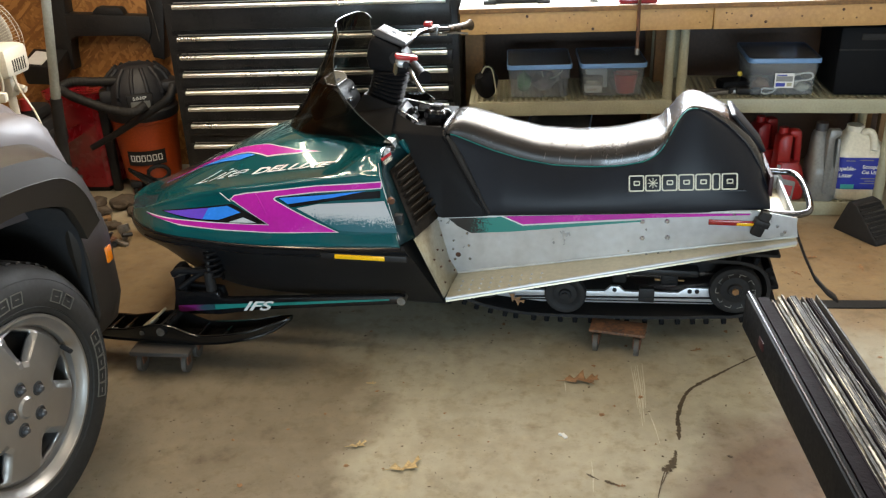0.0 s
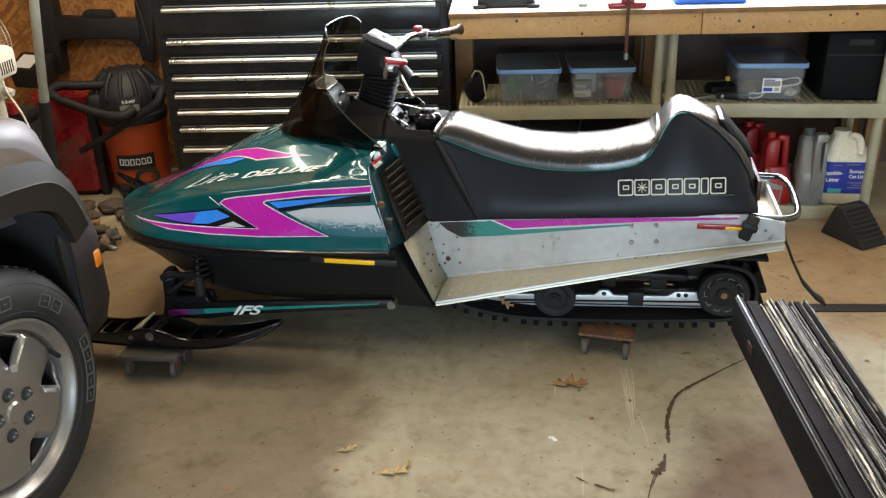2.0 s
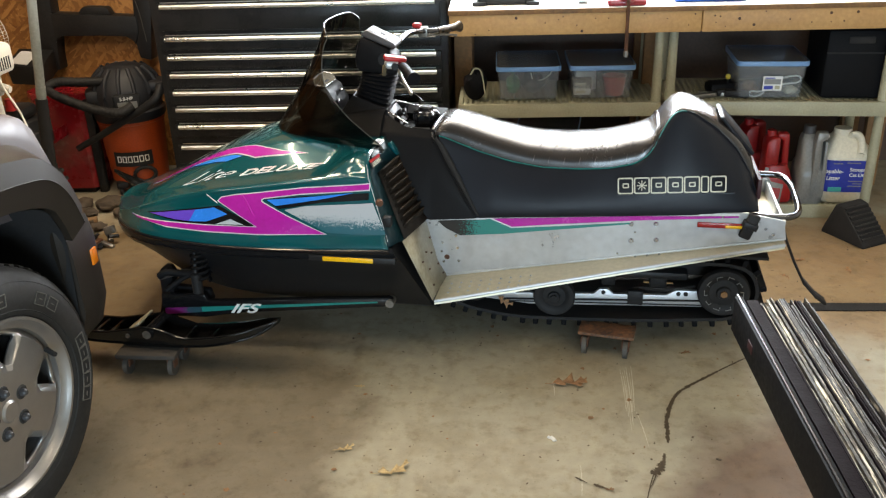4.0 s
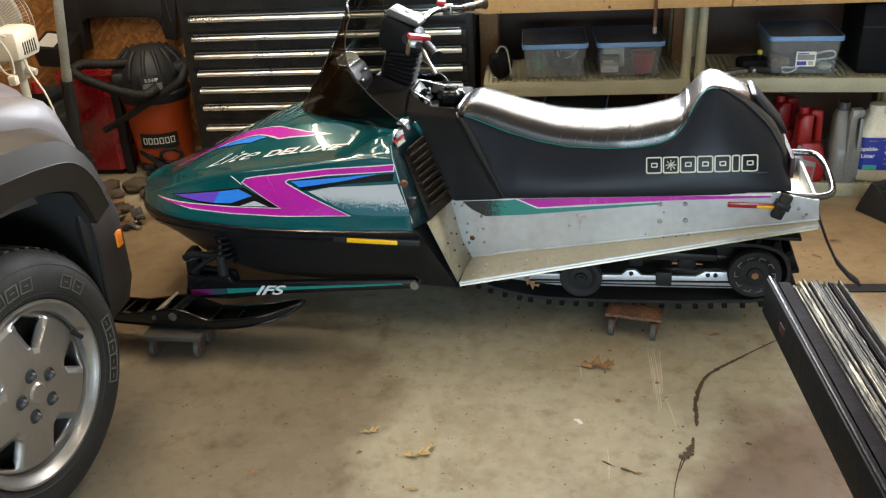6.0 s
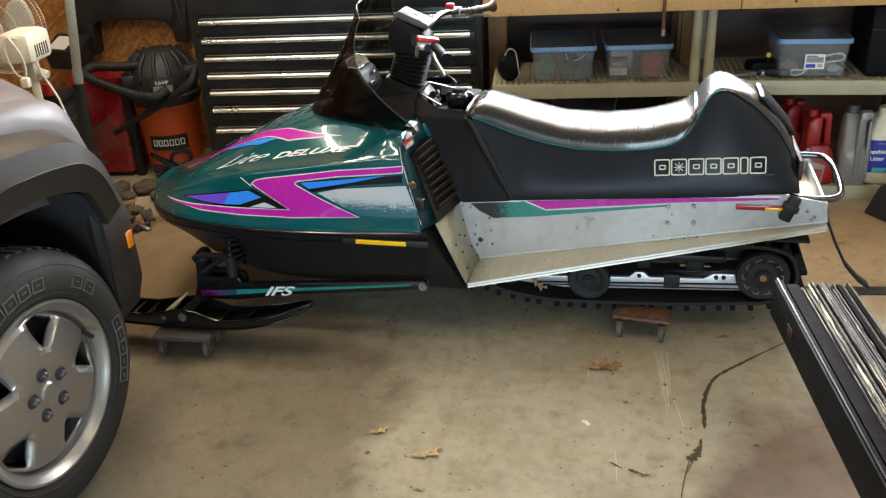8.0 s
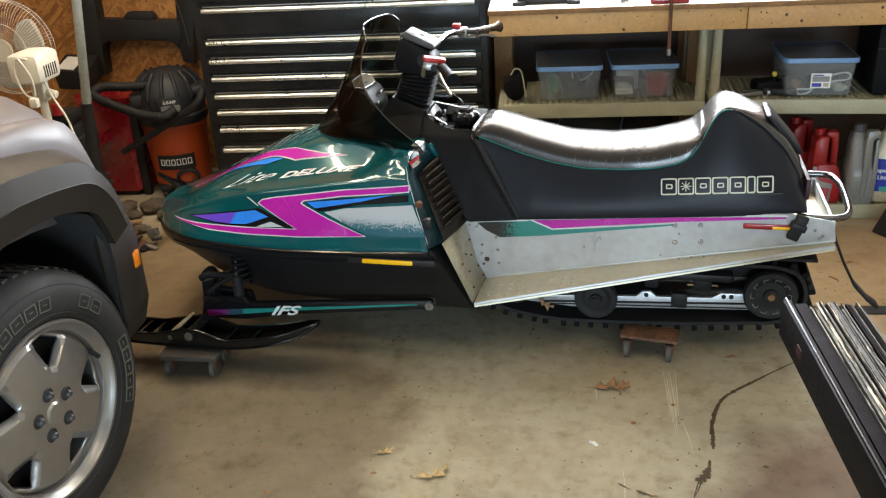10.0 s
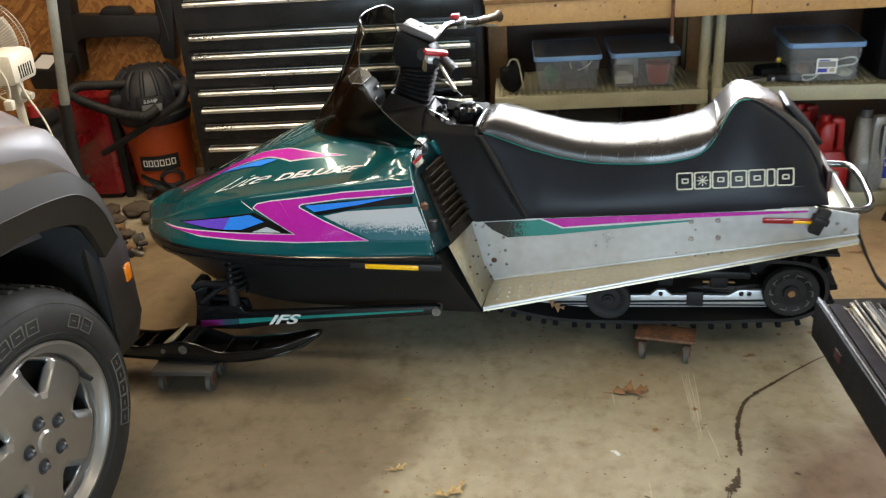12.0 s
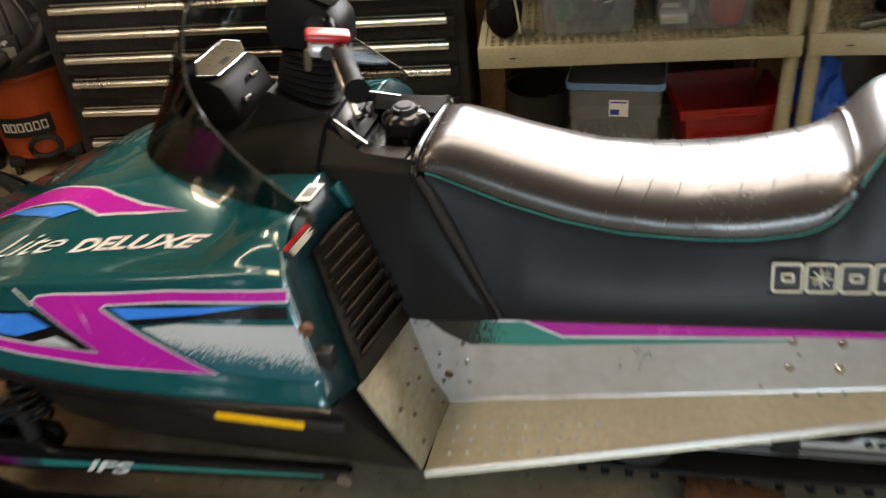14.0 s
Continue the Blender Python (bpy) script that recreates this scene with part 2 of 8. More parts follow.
def concrete():
    m = mat("garage_concrete", (0.365, 0.332, 0.248), 0.6, 0, 0.16, 1.3, 26, 0.12, rvar=0.25)
    nt = m.node_tree
    n, l = nt.nodes, nt.links
    b = n["Principled BSDF"]
    base = b.inputs["Base Color"].links[0].from_socket
    tc = n.new("ShaderNodeTexCoord")
    for scale, lo, hi, tint, amount in ((0.9, 0.52, 0.70, (0.60, 0.47, 0.36), 0.6), (3.1, 0.50, 0.68, (0.72, 0.67, 0.59), 0.8), (7.0, 0.56, 0.70, (0.64, 0.60, 0.55), 0.75), (5.0, 0.57, 0.70, (1.22, 1.18, 1.10), 0.7), (55.0, 0.68, 0.74, (0.35, 0.30, 0.24), 0.8), (2.3, 0.58, 0.7, (1.25, 1.22, 1.15), 0.5), (18.0, 0.52, 0.70, (0.74, 0.69, 0.60), 0.85), (120.0, 0.60, 0.70, (0.62, 0.58, 0.50), 0.9), (0.55, 0.52, 0.66, (0.84, 0.70, 0.56), 0.6)):
        t = n.new("ShaderNodeTexNoise")
        t.inputs["Scale"].default_value, t.inputs["Detail"].default_value = scale, 6
        t.inputs["Roughness"].default_value = 0.65
        l.new(tc.outputs["Object"], t.inputs["Vector"])
        r = n.new("ShaderNodeMapRange")
        r.inputs["From Min"].default_value, r.inputs["From Max"].default_value = lo, hi
        r.inputs["To Max"].default_value = amount
        l.new(t.outputs["Fac"], r.inputs["Value"])
        mx = n.new("ShaderNodeMix")
        mx.data_type, mx.blend_type = "RGBA", "MULTIPLY"
        mx.inputs["B"].default_value = (*tint, 1)
        l.new(r.outputs["Result"], mx.inputs["Factor"])
        l.new(base, mx.inputs["A"])
        base = mx.outputs["Result"]
    # four broad dark patches; by car, boards and hood they paint shade over grime
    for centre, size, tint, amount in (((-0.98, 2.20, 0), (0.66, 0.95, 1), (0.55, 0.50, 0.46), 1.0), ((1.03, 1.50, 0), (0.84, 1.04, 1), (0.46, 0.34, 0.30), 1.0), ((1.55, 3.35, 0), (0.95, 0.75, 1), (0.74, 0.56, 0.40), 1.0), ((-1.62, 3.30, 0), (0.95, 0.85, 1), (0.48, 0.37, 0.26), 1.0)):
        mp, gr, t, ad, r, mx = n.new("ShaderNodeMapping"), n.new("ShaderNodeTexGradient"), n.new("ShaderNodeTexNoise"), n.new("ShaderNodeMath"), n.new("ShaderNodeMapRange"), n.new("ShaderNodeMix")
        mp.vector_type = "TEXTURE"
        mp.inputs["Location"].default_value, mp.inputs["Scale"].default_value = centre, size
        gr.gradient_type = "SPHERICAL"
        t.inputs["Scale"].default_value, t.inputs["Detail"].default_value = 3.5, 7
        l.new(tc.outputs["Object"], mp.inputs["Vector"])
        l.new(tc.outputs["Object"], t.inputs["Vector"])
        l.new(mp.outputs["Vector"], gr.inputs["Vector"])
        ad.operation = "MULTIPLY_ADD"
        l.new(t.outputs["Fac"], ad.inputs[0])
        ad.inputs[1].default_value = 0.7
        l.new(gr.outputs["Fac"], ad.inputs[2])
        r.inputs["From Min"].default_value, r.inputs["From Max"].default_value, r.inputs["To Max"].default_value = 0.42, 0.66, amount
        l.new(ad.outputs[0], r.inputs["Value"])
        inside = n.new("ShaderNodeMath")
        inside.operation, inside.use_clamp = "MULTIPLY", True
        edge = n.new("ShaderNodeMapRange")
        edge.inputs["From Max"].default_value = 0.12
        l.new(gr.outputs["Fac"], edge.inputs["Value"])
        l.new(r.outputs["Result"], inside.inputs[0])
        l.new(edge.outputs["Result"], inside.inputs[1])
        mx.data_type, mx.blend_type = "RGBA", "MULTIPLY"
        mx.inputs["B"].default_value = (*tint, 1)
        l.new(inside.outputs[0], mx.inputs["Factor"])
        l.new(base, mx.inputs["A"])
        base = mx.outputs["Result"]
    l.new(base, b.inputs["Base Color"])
    return m


def strand_board():
    m = mat("oriented_strand_board", (0.42, 0.22, 0.07), 0.6, 0, 0.2, 3, 60, 0.2)
    nt = m.node_tree
    n, l = nt.nodes, nt.links
    b = n["Principled BSDF"]
    tc = n.new("ShaderNodeTexCoord")
    w = n.new("ShaderNodeTexNoise")
    w.inputs["Scale"].default_value = 7
    l.new(tc.outputs["Object"], w.inputs["Vector"])
    layers = []
    for turn, size in (((0, 0.35, 0), (15, 15, 62)), ((0, 1.25, 0.2), (17, 17, 70)), ((0, -0.75, 0.1), (13, 13, 55))):
        mp, add, v, sep = n.new("ShaderNodeMapping"), n.new("ShaderNodeMix"), n.new("ShaderNodeTexVoronoi"), n.new("ShaderNodeSeparateColor")
        add.data_type, add.blend_type = "RGBA", "LINEAR_LIGHT"
        add.inputs["Factor"].default_value = 0.5
        mp.vector_type = "TEXTURE"
        mp.inputs["Rotation"].default_value = turn
        mp.inputs["Scale"].default_value = tuple(1 / s for s in size)
        l.new(tc.outputs["Object"], mp.inputs["Vector"])
        l.new(mp.outputs["Vector"], add.inputs["A"])
        l.new(w.outputs["Color"], add.inputs["B"])
        l.new(add.outputs["Result"], v.inputs["Vector"])
        v.inputs["Scale"].default_value = 1.0
        l.new(v.outputs["Color"], sep.inputs["Color"])
        layers.append(sep)
    def pick(a, c, mask):
        mx = n.new("ShaderNodeMix")
        mx.data_type = "FLOAT"
        gt = n.new("ShaderNodeMath")
        gt.operation, gt.inputs[1].default_value = "GREATER_THAN", 0.55
        l.new(mask, gt.inputs[0])
        l.new(gt.outputs[0], mx.inputs["Factor"])
        l.new(a, mx.inputs["A"])
        l.new(c, mx.inputs["B"])
        return mx.outputs["Result"]
    val = pick(layers[0].outputs["Red"], layers[1].outputs["Red"], layers[1].outputs["Green"])
    val = pick(val, layers[2].outputs["Red"], layers[2].outputs["Green"])
    ramp = n.new("ShaderNodeValToRGB")
    e = ramp.color_ramp.elements
    e[0].color, e[1].color = (0.22, 0.088, 0.022, 1), (0.46, 0.215, 0.062, 1)
    mid = ramp.color_ramp.elements.new(0.5)
    mid.color = (0.325, 0.138, 0.035, 1)
    l.new(val, ramp.inputs["Fac"])
    l.new(ramp.outputs["Color"], b.inputs["Base Color"])
    bp = n.new("ShaderNodeBump")
    bp.inputs["Strength"].default_value, bp.inputs["Distance"].default_value = 0.5, 0.002
    l.new(val, bp.inputs["Height"])
    l.new(bp.outputs["Normal"], b.inputs["Normal"])
    return m


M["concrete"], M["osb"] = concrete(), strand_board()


# ---- mesh helpers ----
def mesh_of(name, bm, material, smooth=None):
    me = bpy.data.meshes.new(name)
    bmesh.ops.recalc_face_normals(bm, faces=bm.faces)
    if smooth is not None:
        for f in bm.faces:
            f.smooth = True
        for e in bm.edges:
            if len(e.link_faces) == 2 and e.calc_face_angle(0) > radians(smooth):
                e.smooth = False
    bm.to_mesh(me)
    bm.free()
    me.materials.append(M[material] if isinstance(material, str) else material)
    return me


def part(name, bm, material, parent, label="", smooth=35):
    ob = new(name, mesh_of(name, bm, material, smooth))
    ob.parent = parent
    if label:
        tagged(ob, label)
    return ob


def thing(name, label, category, m=None, group=""):
    ob = new(name)
    ob.empty_display_size = 0.05
    if m is not None:
        ob.matrix_world = m
    return tagged(ob, label, category, group)


def setting(name, bm, material, label, smooth=None):
    return tagged(new(name, mesh_of(name, bm, material, smooth)), label, "", "", "structure")


def box(bm, lo, hi, bevel=0.0, m=None, seg=2):
    c = [(a + b) / 2 for a, b in zip(lo, hi)]
    s = [abs(b - a) for a, b in zip(lo, hi)]
    g = bmesh.ops.create_cube(bm, size=1, matrix=Matrix.Translation(c) @ Matrix.Diagonal((*s, 1)))
    if bevel:
        es = list({e for v in g["verts"] for e in v.link_edges})
        r = bmesh.ops.bevel(bm, geom=es, offset=min(bevel, min(s) * 0.49), segments=seg, profile=0.5, affect="EDGES")
        vs = list({v for f in r["faces"] for v in f.verts} | {v for v in g["verts"] if v.is_valid})
    else:
        vs = g["verts"]
    if m is not None:
        bmesh.ops.transform(bm, matrix=m, verts=vs)
    return bm


def boxes(*args):
    bm = bmesh.new()
    for a in args:
        box(bm, *a)
    return bm


def rod(bm, a, b, r, r2=None, seg=16):
    a, b = Vector(a), Vector(b)
    d = b - a
    m = Matrix.Translation((a + b) / 2) @ d.to_track_quat("Z", "Y").to_matrix().to_4x4()
    bmesh.ops.create_cone(bm, cap_ends=True, segments=seg, radius1=r, radius2=r if r2 is None else r2, depth=d.length, matrix=m)
    return bm


def rods(*args):
    bm = bmesh.new()
    for a in args:
        rod(bm, *a)
    return bm


def curve_points(pts, n=8):
    """Points on a smooth line through pts."""
    p = [Vector(q) for q in pts]
    p = [2 * p[0] - p[1]] + p + [2 * p[-1] - p[-2]]
    out = []
    for i in range(1, len(p) - 2):
        for k in range(n):
            t = k / n
            out.append(0.5 * (2 * p[i] + (p[i + 1] - p[i - 1]) * t + (2 * p[i - 1] - 5 * p[i] + 4 * p[i + 1] - p[i + 2]) * t * t + (3 * p[i] - p[i - 1] - 3 * p[i + 1] + p[i + 2]) * t ** 3))
    out.append(p[-2])
    return out


def tube(bm, pts, r, seg=10, smooth_n=6):
    line = curve_points(pts, smooth_n) if smooth_n else [Vector(q) for q in pts]
    rings, up = [], Vector((0, 0, 1))
    for i, c in enumerate(line):
        d = (line[min(i + 1, len(line) - 1)] - line[max(i - 1, 0)]).normalized()
        side = d.cross(up)
        if side.length < 0.1:
            side = d.cross(Vector((0, 1, 0)))
        side.normalize()
        u = side.cross(d)
        rr = r(i / (len(line) - 1)) if callable(r) else r
        rings.append([bm.verts.new(c + rr * (math.cos(a) * side + math.sin(a) * u)) for a in [2 * math.pi * k / seg for k in range(seg)]])
    skin(bm, rings, True, True)
    return bm


def skin(bm, rings, closed=True, caps=False):
    n = len(rings[0])
    for a, b in zip(rings, rings[1:]):
        for k in range(n if closed else n - 1):
            q = (a[k], a[(k + 1) % n], b[(k + 1) % n], b[k])
            if len(set(q)) == 4:
                bm.faces.new(q)
    if caps and closed:
        bm.faces.new(rings[0][::-1])
        bm.faces.new(rings[-1])
    return bm


def loft(sections, closed=True, caps=True):
    bm = bmesh.new()
    return skin(bm, [[bm.verts.new(p) for p in s] for s in sections], closed, caps)


def lathe(profile, seg=32, m=None, closed=False):
    """Profile of (radius, height) turned about z."""
    bm = bmesh.new()
    rings = []
    for a in [2 * math.pi * k / seg for k in range(seg)]:
        rings.append([bm.verts.new((r * math.cos(a), r * math.sin(a), z)) for r, z in profile])
    n = len(profile)
    for i in range(seg):
        p, q = rings[i], rings[(i + 1) % seg]
        for k in range(n if closed else n - 1):
            bm.faces.new((p[k], p[(k + 1) % n], q[(k + 1) % n], q[k]))
    bmesh.ops.remove_doubles(bm, verts=bm.verts, dist=1e-5)
    if m is not None:
        bmesh.ops.transform(bm, matrix=m, verts=bm.verts)
    return bm


def prism(poly, y0, y1, bevel=0.0, axis="y", bm=None):
    """A polygon in x, z pushed from y0 to y1 (or in y, z along x, or x, y along z)."""
    own = bmesh.new()
    def put(u, v, w):
        return {"y": (u, w, v), "x": (w, u, v), "z": (u, v, w)}[axis]
    a = [own.verts.new(put(u, v, y0)) for u, v in poly]
    b = [own.verts.new(put(u, v, y1)) for u, v in poly]
    own.faces.new(a)
    own.faces.new(b[::-1])
    n = len(poly)
    for k in range(n):
        own.faces.new((a[k], a[(k + 1) % n], b[(k + 1) % n], b[k]))
    bmesh.ops.recalc_face_normals(own, faces=own.faces)
    if bevel:
        bmesh.ops.bevel(own, geom=list(own.edges), offset=bevel, segments=2, profile=0.5, affect="EDGES")
    if bm is None:
        return own
    me = bpy.data.meshes.new("tmp")
    own.to_mesh(me)
    own.free()
    bm.from_mesh(me)
    bpy.data.meshes.remove(me)
    return bm


def lerp_at(x, table):
    for (x0, y0), (x1, y1) in zip(table, table[1:]):
        if x <= x1:
            t = max(0.0, (x - x0) / (x1 - x0))
            return y0 + (y1 - y0) * t
    return table[-1][1]


def soft_at(x, table, h=0.04):
    return sum(lerp_at(x + d * h, table) * w for d, w in ((-1, 0.25), (-0.5, 0.25), (0, 0.0), (0.5, 0.25), (1, 0.25)))


def letters(text, size, shear=0.0, bold=0.0, spacing=1.0):
    """A flat bmesh of the text in x, y, from the origin to the right."""
    cu = bpy.data.curves.new("words", "FONT")
    cu.body, cu.size, cu.shear, cu.offset, cu.space_character = text, size, shear, bold, spacing
    ob = new("words", cu)
    me = bpy.data.meshes.new_from_object(ob.evaluated_get(bpy.context.evaluated_depsgraph_get()))
    bm = bmesh.new()
    bm.from_mesh(me)
    bpy.data.objects.remove(ob)
    bpy.data.curves.remove(cu)
    bpy.data.meshes.remove(me)
    return bm


def flat_poly(poly, cell=0.03):
    """A polygon in x, y cut into small cells, so that it can be laid on a curved face."""
    bm = bmesh.new()
    bm.faces.new([bm.verts.new((x, y, 0)) for x, y in poly])
    xs, ys = [p[0] for p in poly], [p[1] for p in poly]
    for axis, lo, hi in ((0, min(xs), max(xs)), (1, min(ys), max(ys))):
        k = lo + cell
        while k < hi:
            co, no = [0, 0, 0], [0, 0, 0]
            co[axis], no[axis] = k, 1
            bmesh.ops.bisect_plane(bm, geom=list(bm.verts) + list(bm.edges) + list(bm.faces), plane_co=co, plane_no=no)
            k += cell
    bmesh.ops.triangulate(bm, faces=bm.faces)
    return bm


# ---- the room ----
X0, X1, Y0, Y1, ROOF = -4.3, 2.9, -3.6, 4.8, 2.6
setting("floor", boxes(((X0, Y0, -0.12), (X1, Y1, 0.0))), "concrete", "stained grey concrete garage floor with painted-in shade patches, scuffs and debris")
WX0, WX1, WZ0, WZ1 = -0.75, 1.80, 1.28, 2.17
setting("wall_north", boxes(((X0, Y1, -0.12), (WX0, Y1 + 0.1, ROOF)), ((WX1, Y1, -0.12), (X1, Y1 + 0.1, ROOF)), ((WX0, Y1, -0.12), (WX1, Y1 + 0.1, WZ0)), ((WX0, Y1, WZ1), (WX1, Y1 + 0.1, ROOF))), "osb", "unpainted strand board garage wall with a window over the bench")
win = setting("window_1", boxes(((WX0, Y1 - 0.01, WZ0), (WX0 + 0.05, Y1 + 0.04, WZ1)), ((WX1 - 0.05, Y1 - 0.01, WZ0), (WX1, Y1 + 0.04, WZ1)), ((WX0 + 0.05, Y1 - 0.01, WZ0), (WX1 - 0.05, Y1 + 0.04, WZ0 + 0.05)), ((WX0 + 0.05, Y1 - 0.01, WZ1 - 0.05), (WX1 - 0.05, Y1 + 0.04, WZ1)), ((0.51, Y1 - 0.01, WZ0 + 0.05), (0.55, Y1 + 0.04, WZ1 - 0.05))), "pine", "plain wooden window frame over the bench")
setting("wall_south", boxes(((X0, Y0 - 0.1, -0.12), (X1, Y0, ROOF))), "wall", "plain garage wall")
setting("wall_west", boxes(((X0 - 0.1, Y0 - 0.1, -0.12), (X0, Y1 + 0.1, ROOF))), "osb", "strand board side wall")
setting("wall_east", boxes(((X1, Y0 - 0.1, -0.12), (X1 + 0.1, Y1 + 0.1, ROOF))), "wall", "plain garage side wall")
setting("ceiling", boxes(((X0, Y0, ROOF), (X1, Y1, ROOF + 0.1))), "ceiling", "pale board garage ceiling")
setting("floor_joint", boxes(((1.02, 3.0, 0.001), (X1, 3.06, 0.005))), "black", "dark strip along a joint in the concrete")


# ---- the snowmobile ----
SLED = pose(-0.164, 3.028, 0, 0, 0, -7.6)
sled = thing("snowmobile", "teal snowmobile with magenta graphics and black vinyl seat, on dollies", "snowmobile", SLED)

HALF = [(-1.335, 0.03), (-1.318, 0.12), (-1.265, 0.235), (-1.20, 0.30), (-1.12, 0.36), (-1.0, 0.40), (-0.8, 0.432), (-0.6, 0.450), (-0.4, 0.457), (-0.1, 0.458)]
TOP = [(-1.335, 0.445), (-1.25, 0.467), (-1.15, 0.511), (-1.02, 0.578), (-0.9, 0.640), (-0.775, 0.700), (-0.64, 0.742), (-0.5, 0.752), (-0.35, 0.745), (-0.1, 0.738)]
LOW = [(-1.335, 0.420), (-1.2, 0.43), (-1.0, 0.43), (-0.7, 0.43), (-0.4, 0.442), (-0.1, 0.458)]
SHOULDER = [(-1.335, 0.437), (-1.2, 0.468), (-1.1, 0.503), (-0.945, 0.550), (-0.79, 0.589), (-0.7, 0.603), (-0.57, 0.625), (-0.4, 0.647), (-0.2, 0.672), (-0.1, 0.680)]
RISE = [(0.0, 1.0), (0.25, 0.96), (0.40, 0.88), (0.50, 0.79), (0.58, 0.67), (0.65, 0.52), (0.70, 0.37), (0.76, 0.24), (0.84, 0.12), (1.0, 0.0)]


def ease(v):
    v = min(1.0, max(0.0, v))
    return v * v * (3 - 2 * v)


def hood_section(x, t):
    """Half width and height of the hood at x, from its lower edge (t 0) over the shoulder to the ridge (t 1)."""
    w, zt, zb = soft_at(x, HALF), soft_at(x, TOP), soft_at(x, LOW)
    k = ease((x + 1.30) / 0.35)
    zc = min(soft_at(x, SHOULDER), zb + 0.75 * (zt - zb))
    cw = w * (0.94 - 0.07 * k)
    lip = 0.017 * k
    if t < 0.36:
        s = t / 0.36
        z = zb + (zc - zb) * s
        y = w + (cw - w) * s ** 1.4 + 0.013 * k * (1 - ease((z - zb) / 0.05))
    elif t < 0.46:
        s = (t - 0.36) / 0.10
        z = zc + lip * math.sin(0.5 * math.pi * s)
        y = cw - lip * (1 - math.cos(0.5 * math.pi * s))
    else:
        q = 1 - (t - 0.46) / 0.54
        full = ease((x + 0.36) / 0.19)
        y = (cw - lip) * q
        z = zc + lip + (zt - zc - lip) * ((1 - k) * (1 - q ** 2.2) + k * ((1 - full) * soft_at(q, RISE, 0.05) + full * (1 - q ** 14)))
    return y, z


def hood_at(x, phi):
    """A point of the hood: x along it, phi from 0 (near lower edge) over the ridge to pi."""
    near = phi <= math.pi / 2
    t = (phi if near else math.pi - phi) / (math.pi / 2)
    y = z = 0.0
    for d in (-0.008, 0.0, 0.008):
        a, b = hood_section(x, min(1.0, max(0.0, t + d)))
        y, z = y + a / 3, z + b / 3
    if t > 0.97:
        y *= (1 - t) / 0.03
    back = 0.30 * (z - 0.45) * min(1.0, max(0.0, (x + 0.6) / 0.46))
    return Vector((x - back, -y if near else y, z))


def seek(x, value, axis, lo, hi):
    """The x and phi of the near face where it lies at x along the sled and at the given y or height."""
    xs = x
    for _ in range(3):
        a, b = lo, hi
        for _ in range(15):
            m = 0.5 * (a + b)
            if hood_at(xs, m)[axis] < value:
                a = m
            else:
                b = m
        z = hood_at(xs, a)[2]
        xs = x + 0.30 * (z - 0.45) * min(1.0, max(0.0, (xs + 0.6) / 0.46))
    return xs, a


def hood_out(xs, phi, out):
    n = (hood_at(xs, phi + 0.012) - hood_at(xs, phi - 0.012)).cross(hood_at(xs + 0.005, phi) - hood_at(xs - 0.005, phi)).normalized()
    return hood_at(xs, phi) + out * (n if n.y < 0 or n.z > 0.9 else -n)


def hood_side(x, z, out=0.003):
    """The near face of the hood at x and height z."""
    return hood_out(*seek(x, z, 2, 0.0, 1.5), out)


def build_hood():
    xs = [-1.335 + (1.335 - 0.14) * (i / 70) ** 1.25 for i in range(71)]
    secs = [[hood_at(x, math.pi * k / 160) for k in range(161)] for x in xs]
    bm = loft(secs, closed=False, caps=False)
    bmesh.ops.recalc_face_normals(bm, faces=bm.faces)
    ob = part("hood", bm, "teal", sled, "glossy metallic teal hood", 60)
    so = ob.modifiers.new("thick", "SOLIDIFY")
    so.thickness, so.offset = 0.006, -1
    return ob


hood = build_hood()


def decal(name, poly, material, out, label=""):
    bm = flat_poly(poly, 0.025)
    for v in bm.verts:
        v.co = hood_side(v.co.x, v.co.y, out)
    return part(name, bm, material, hood, label, 80)


# belly pan below the hood
KEEL = [(-1.31, 0.41), (-1.22, 0.36), (-1.12, 0.29), (-1.0, 0.23), (-0.85, 0.18), (-0.7, 0.165), (0.1, 0.165)]


def belly_section(x):
    w, zb, k = soft_at(x, HALF), soft_at(x, LOW), soft_at(x, KEEL)
    pts = []
    for y, z in ((-w - 0.006, zb + 0.004), (-w - 0.014, zb - 0.010), (-w - 0.008, zb - 0.03), (-w * 0.97, zb - 0.06), (-w * 0.80, k + 0.04), (-w * 0.70, k + 0.01), (-w * 0.6, k)):
        pts.append((y, z))
    pts = pts + [(-y, z) for y, z in reversed(pts)]
    lean = min(1.0, max(0.0, (x + 0.5) / 0.36))
    return [Vector((x + 0.42 * (zb - z) * lean, y, max(z, k) if z > k else k)) for y, z in pts]


part("belly_pan", loft([belly_section(-1.325 + 1.195 * i / 40) for i in range(41)]), "belly", sled, "black belly pan", 40)
bm = bmesh.new()
for sgn in (1, -1):
    tube(bm, [(x, -sgn * (soft_at(x, HALF) + 0.012 * min(1.0, max(0.0, (x + 1.22) / 0.25)) + 0.002), soft_at(x, LOW) - 0.006) for x in [-1.3 + 1.16 * i / 30 for i in range(31)]], 0.007, 8, 0)
    tube(bm, [(x, -sgn * (soft_at(x, HALF) + 0.005), soft_at(x, LOW) - 0.034) for x in [-1.15 + 1.0 * i / 30 for i in range(31)]], 0.005, 8, 0)
part("hood_trim", bm, "black_gloss", sled, "black rubber trim round the lower edge of the hood")
part("side_reflector", boxes(((-0.37, -0.482, 0.408), (-0.195, -0.460, 0.424), 0.003)), "amber", sled, "amber strip reflector")
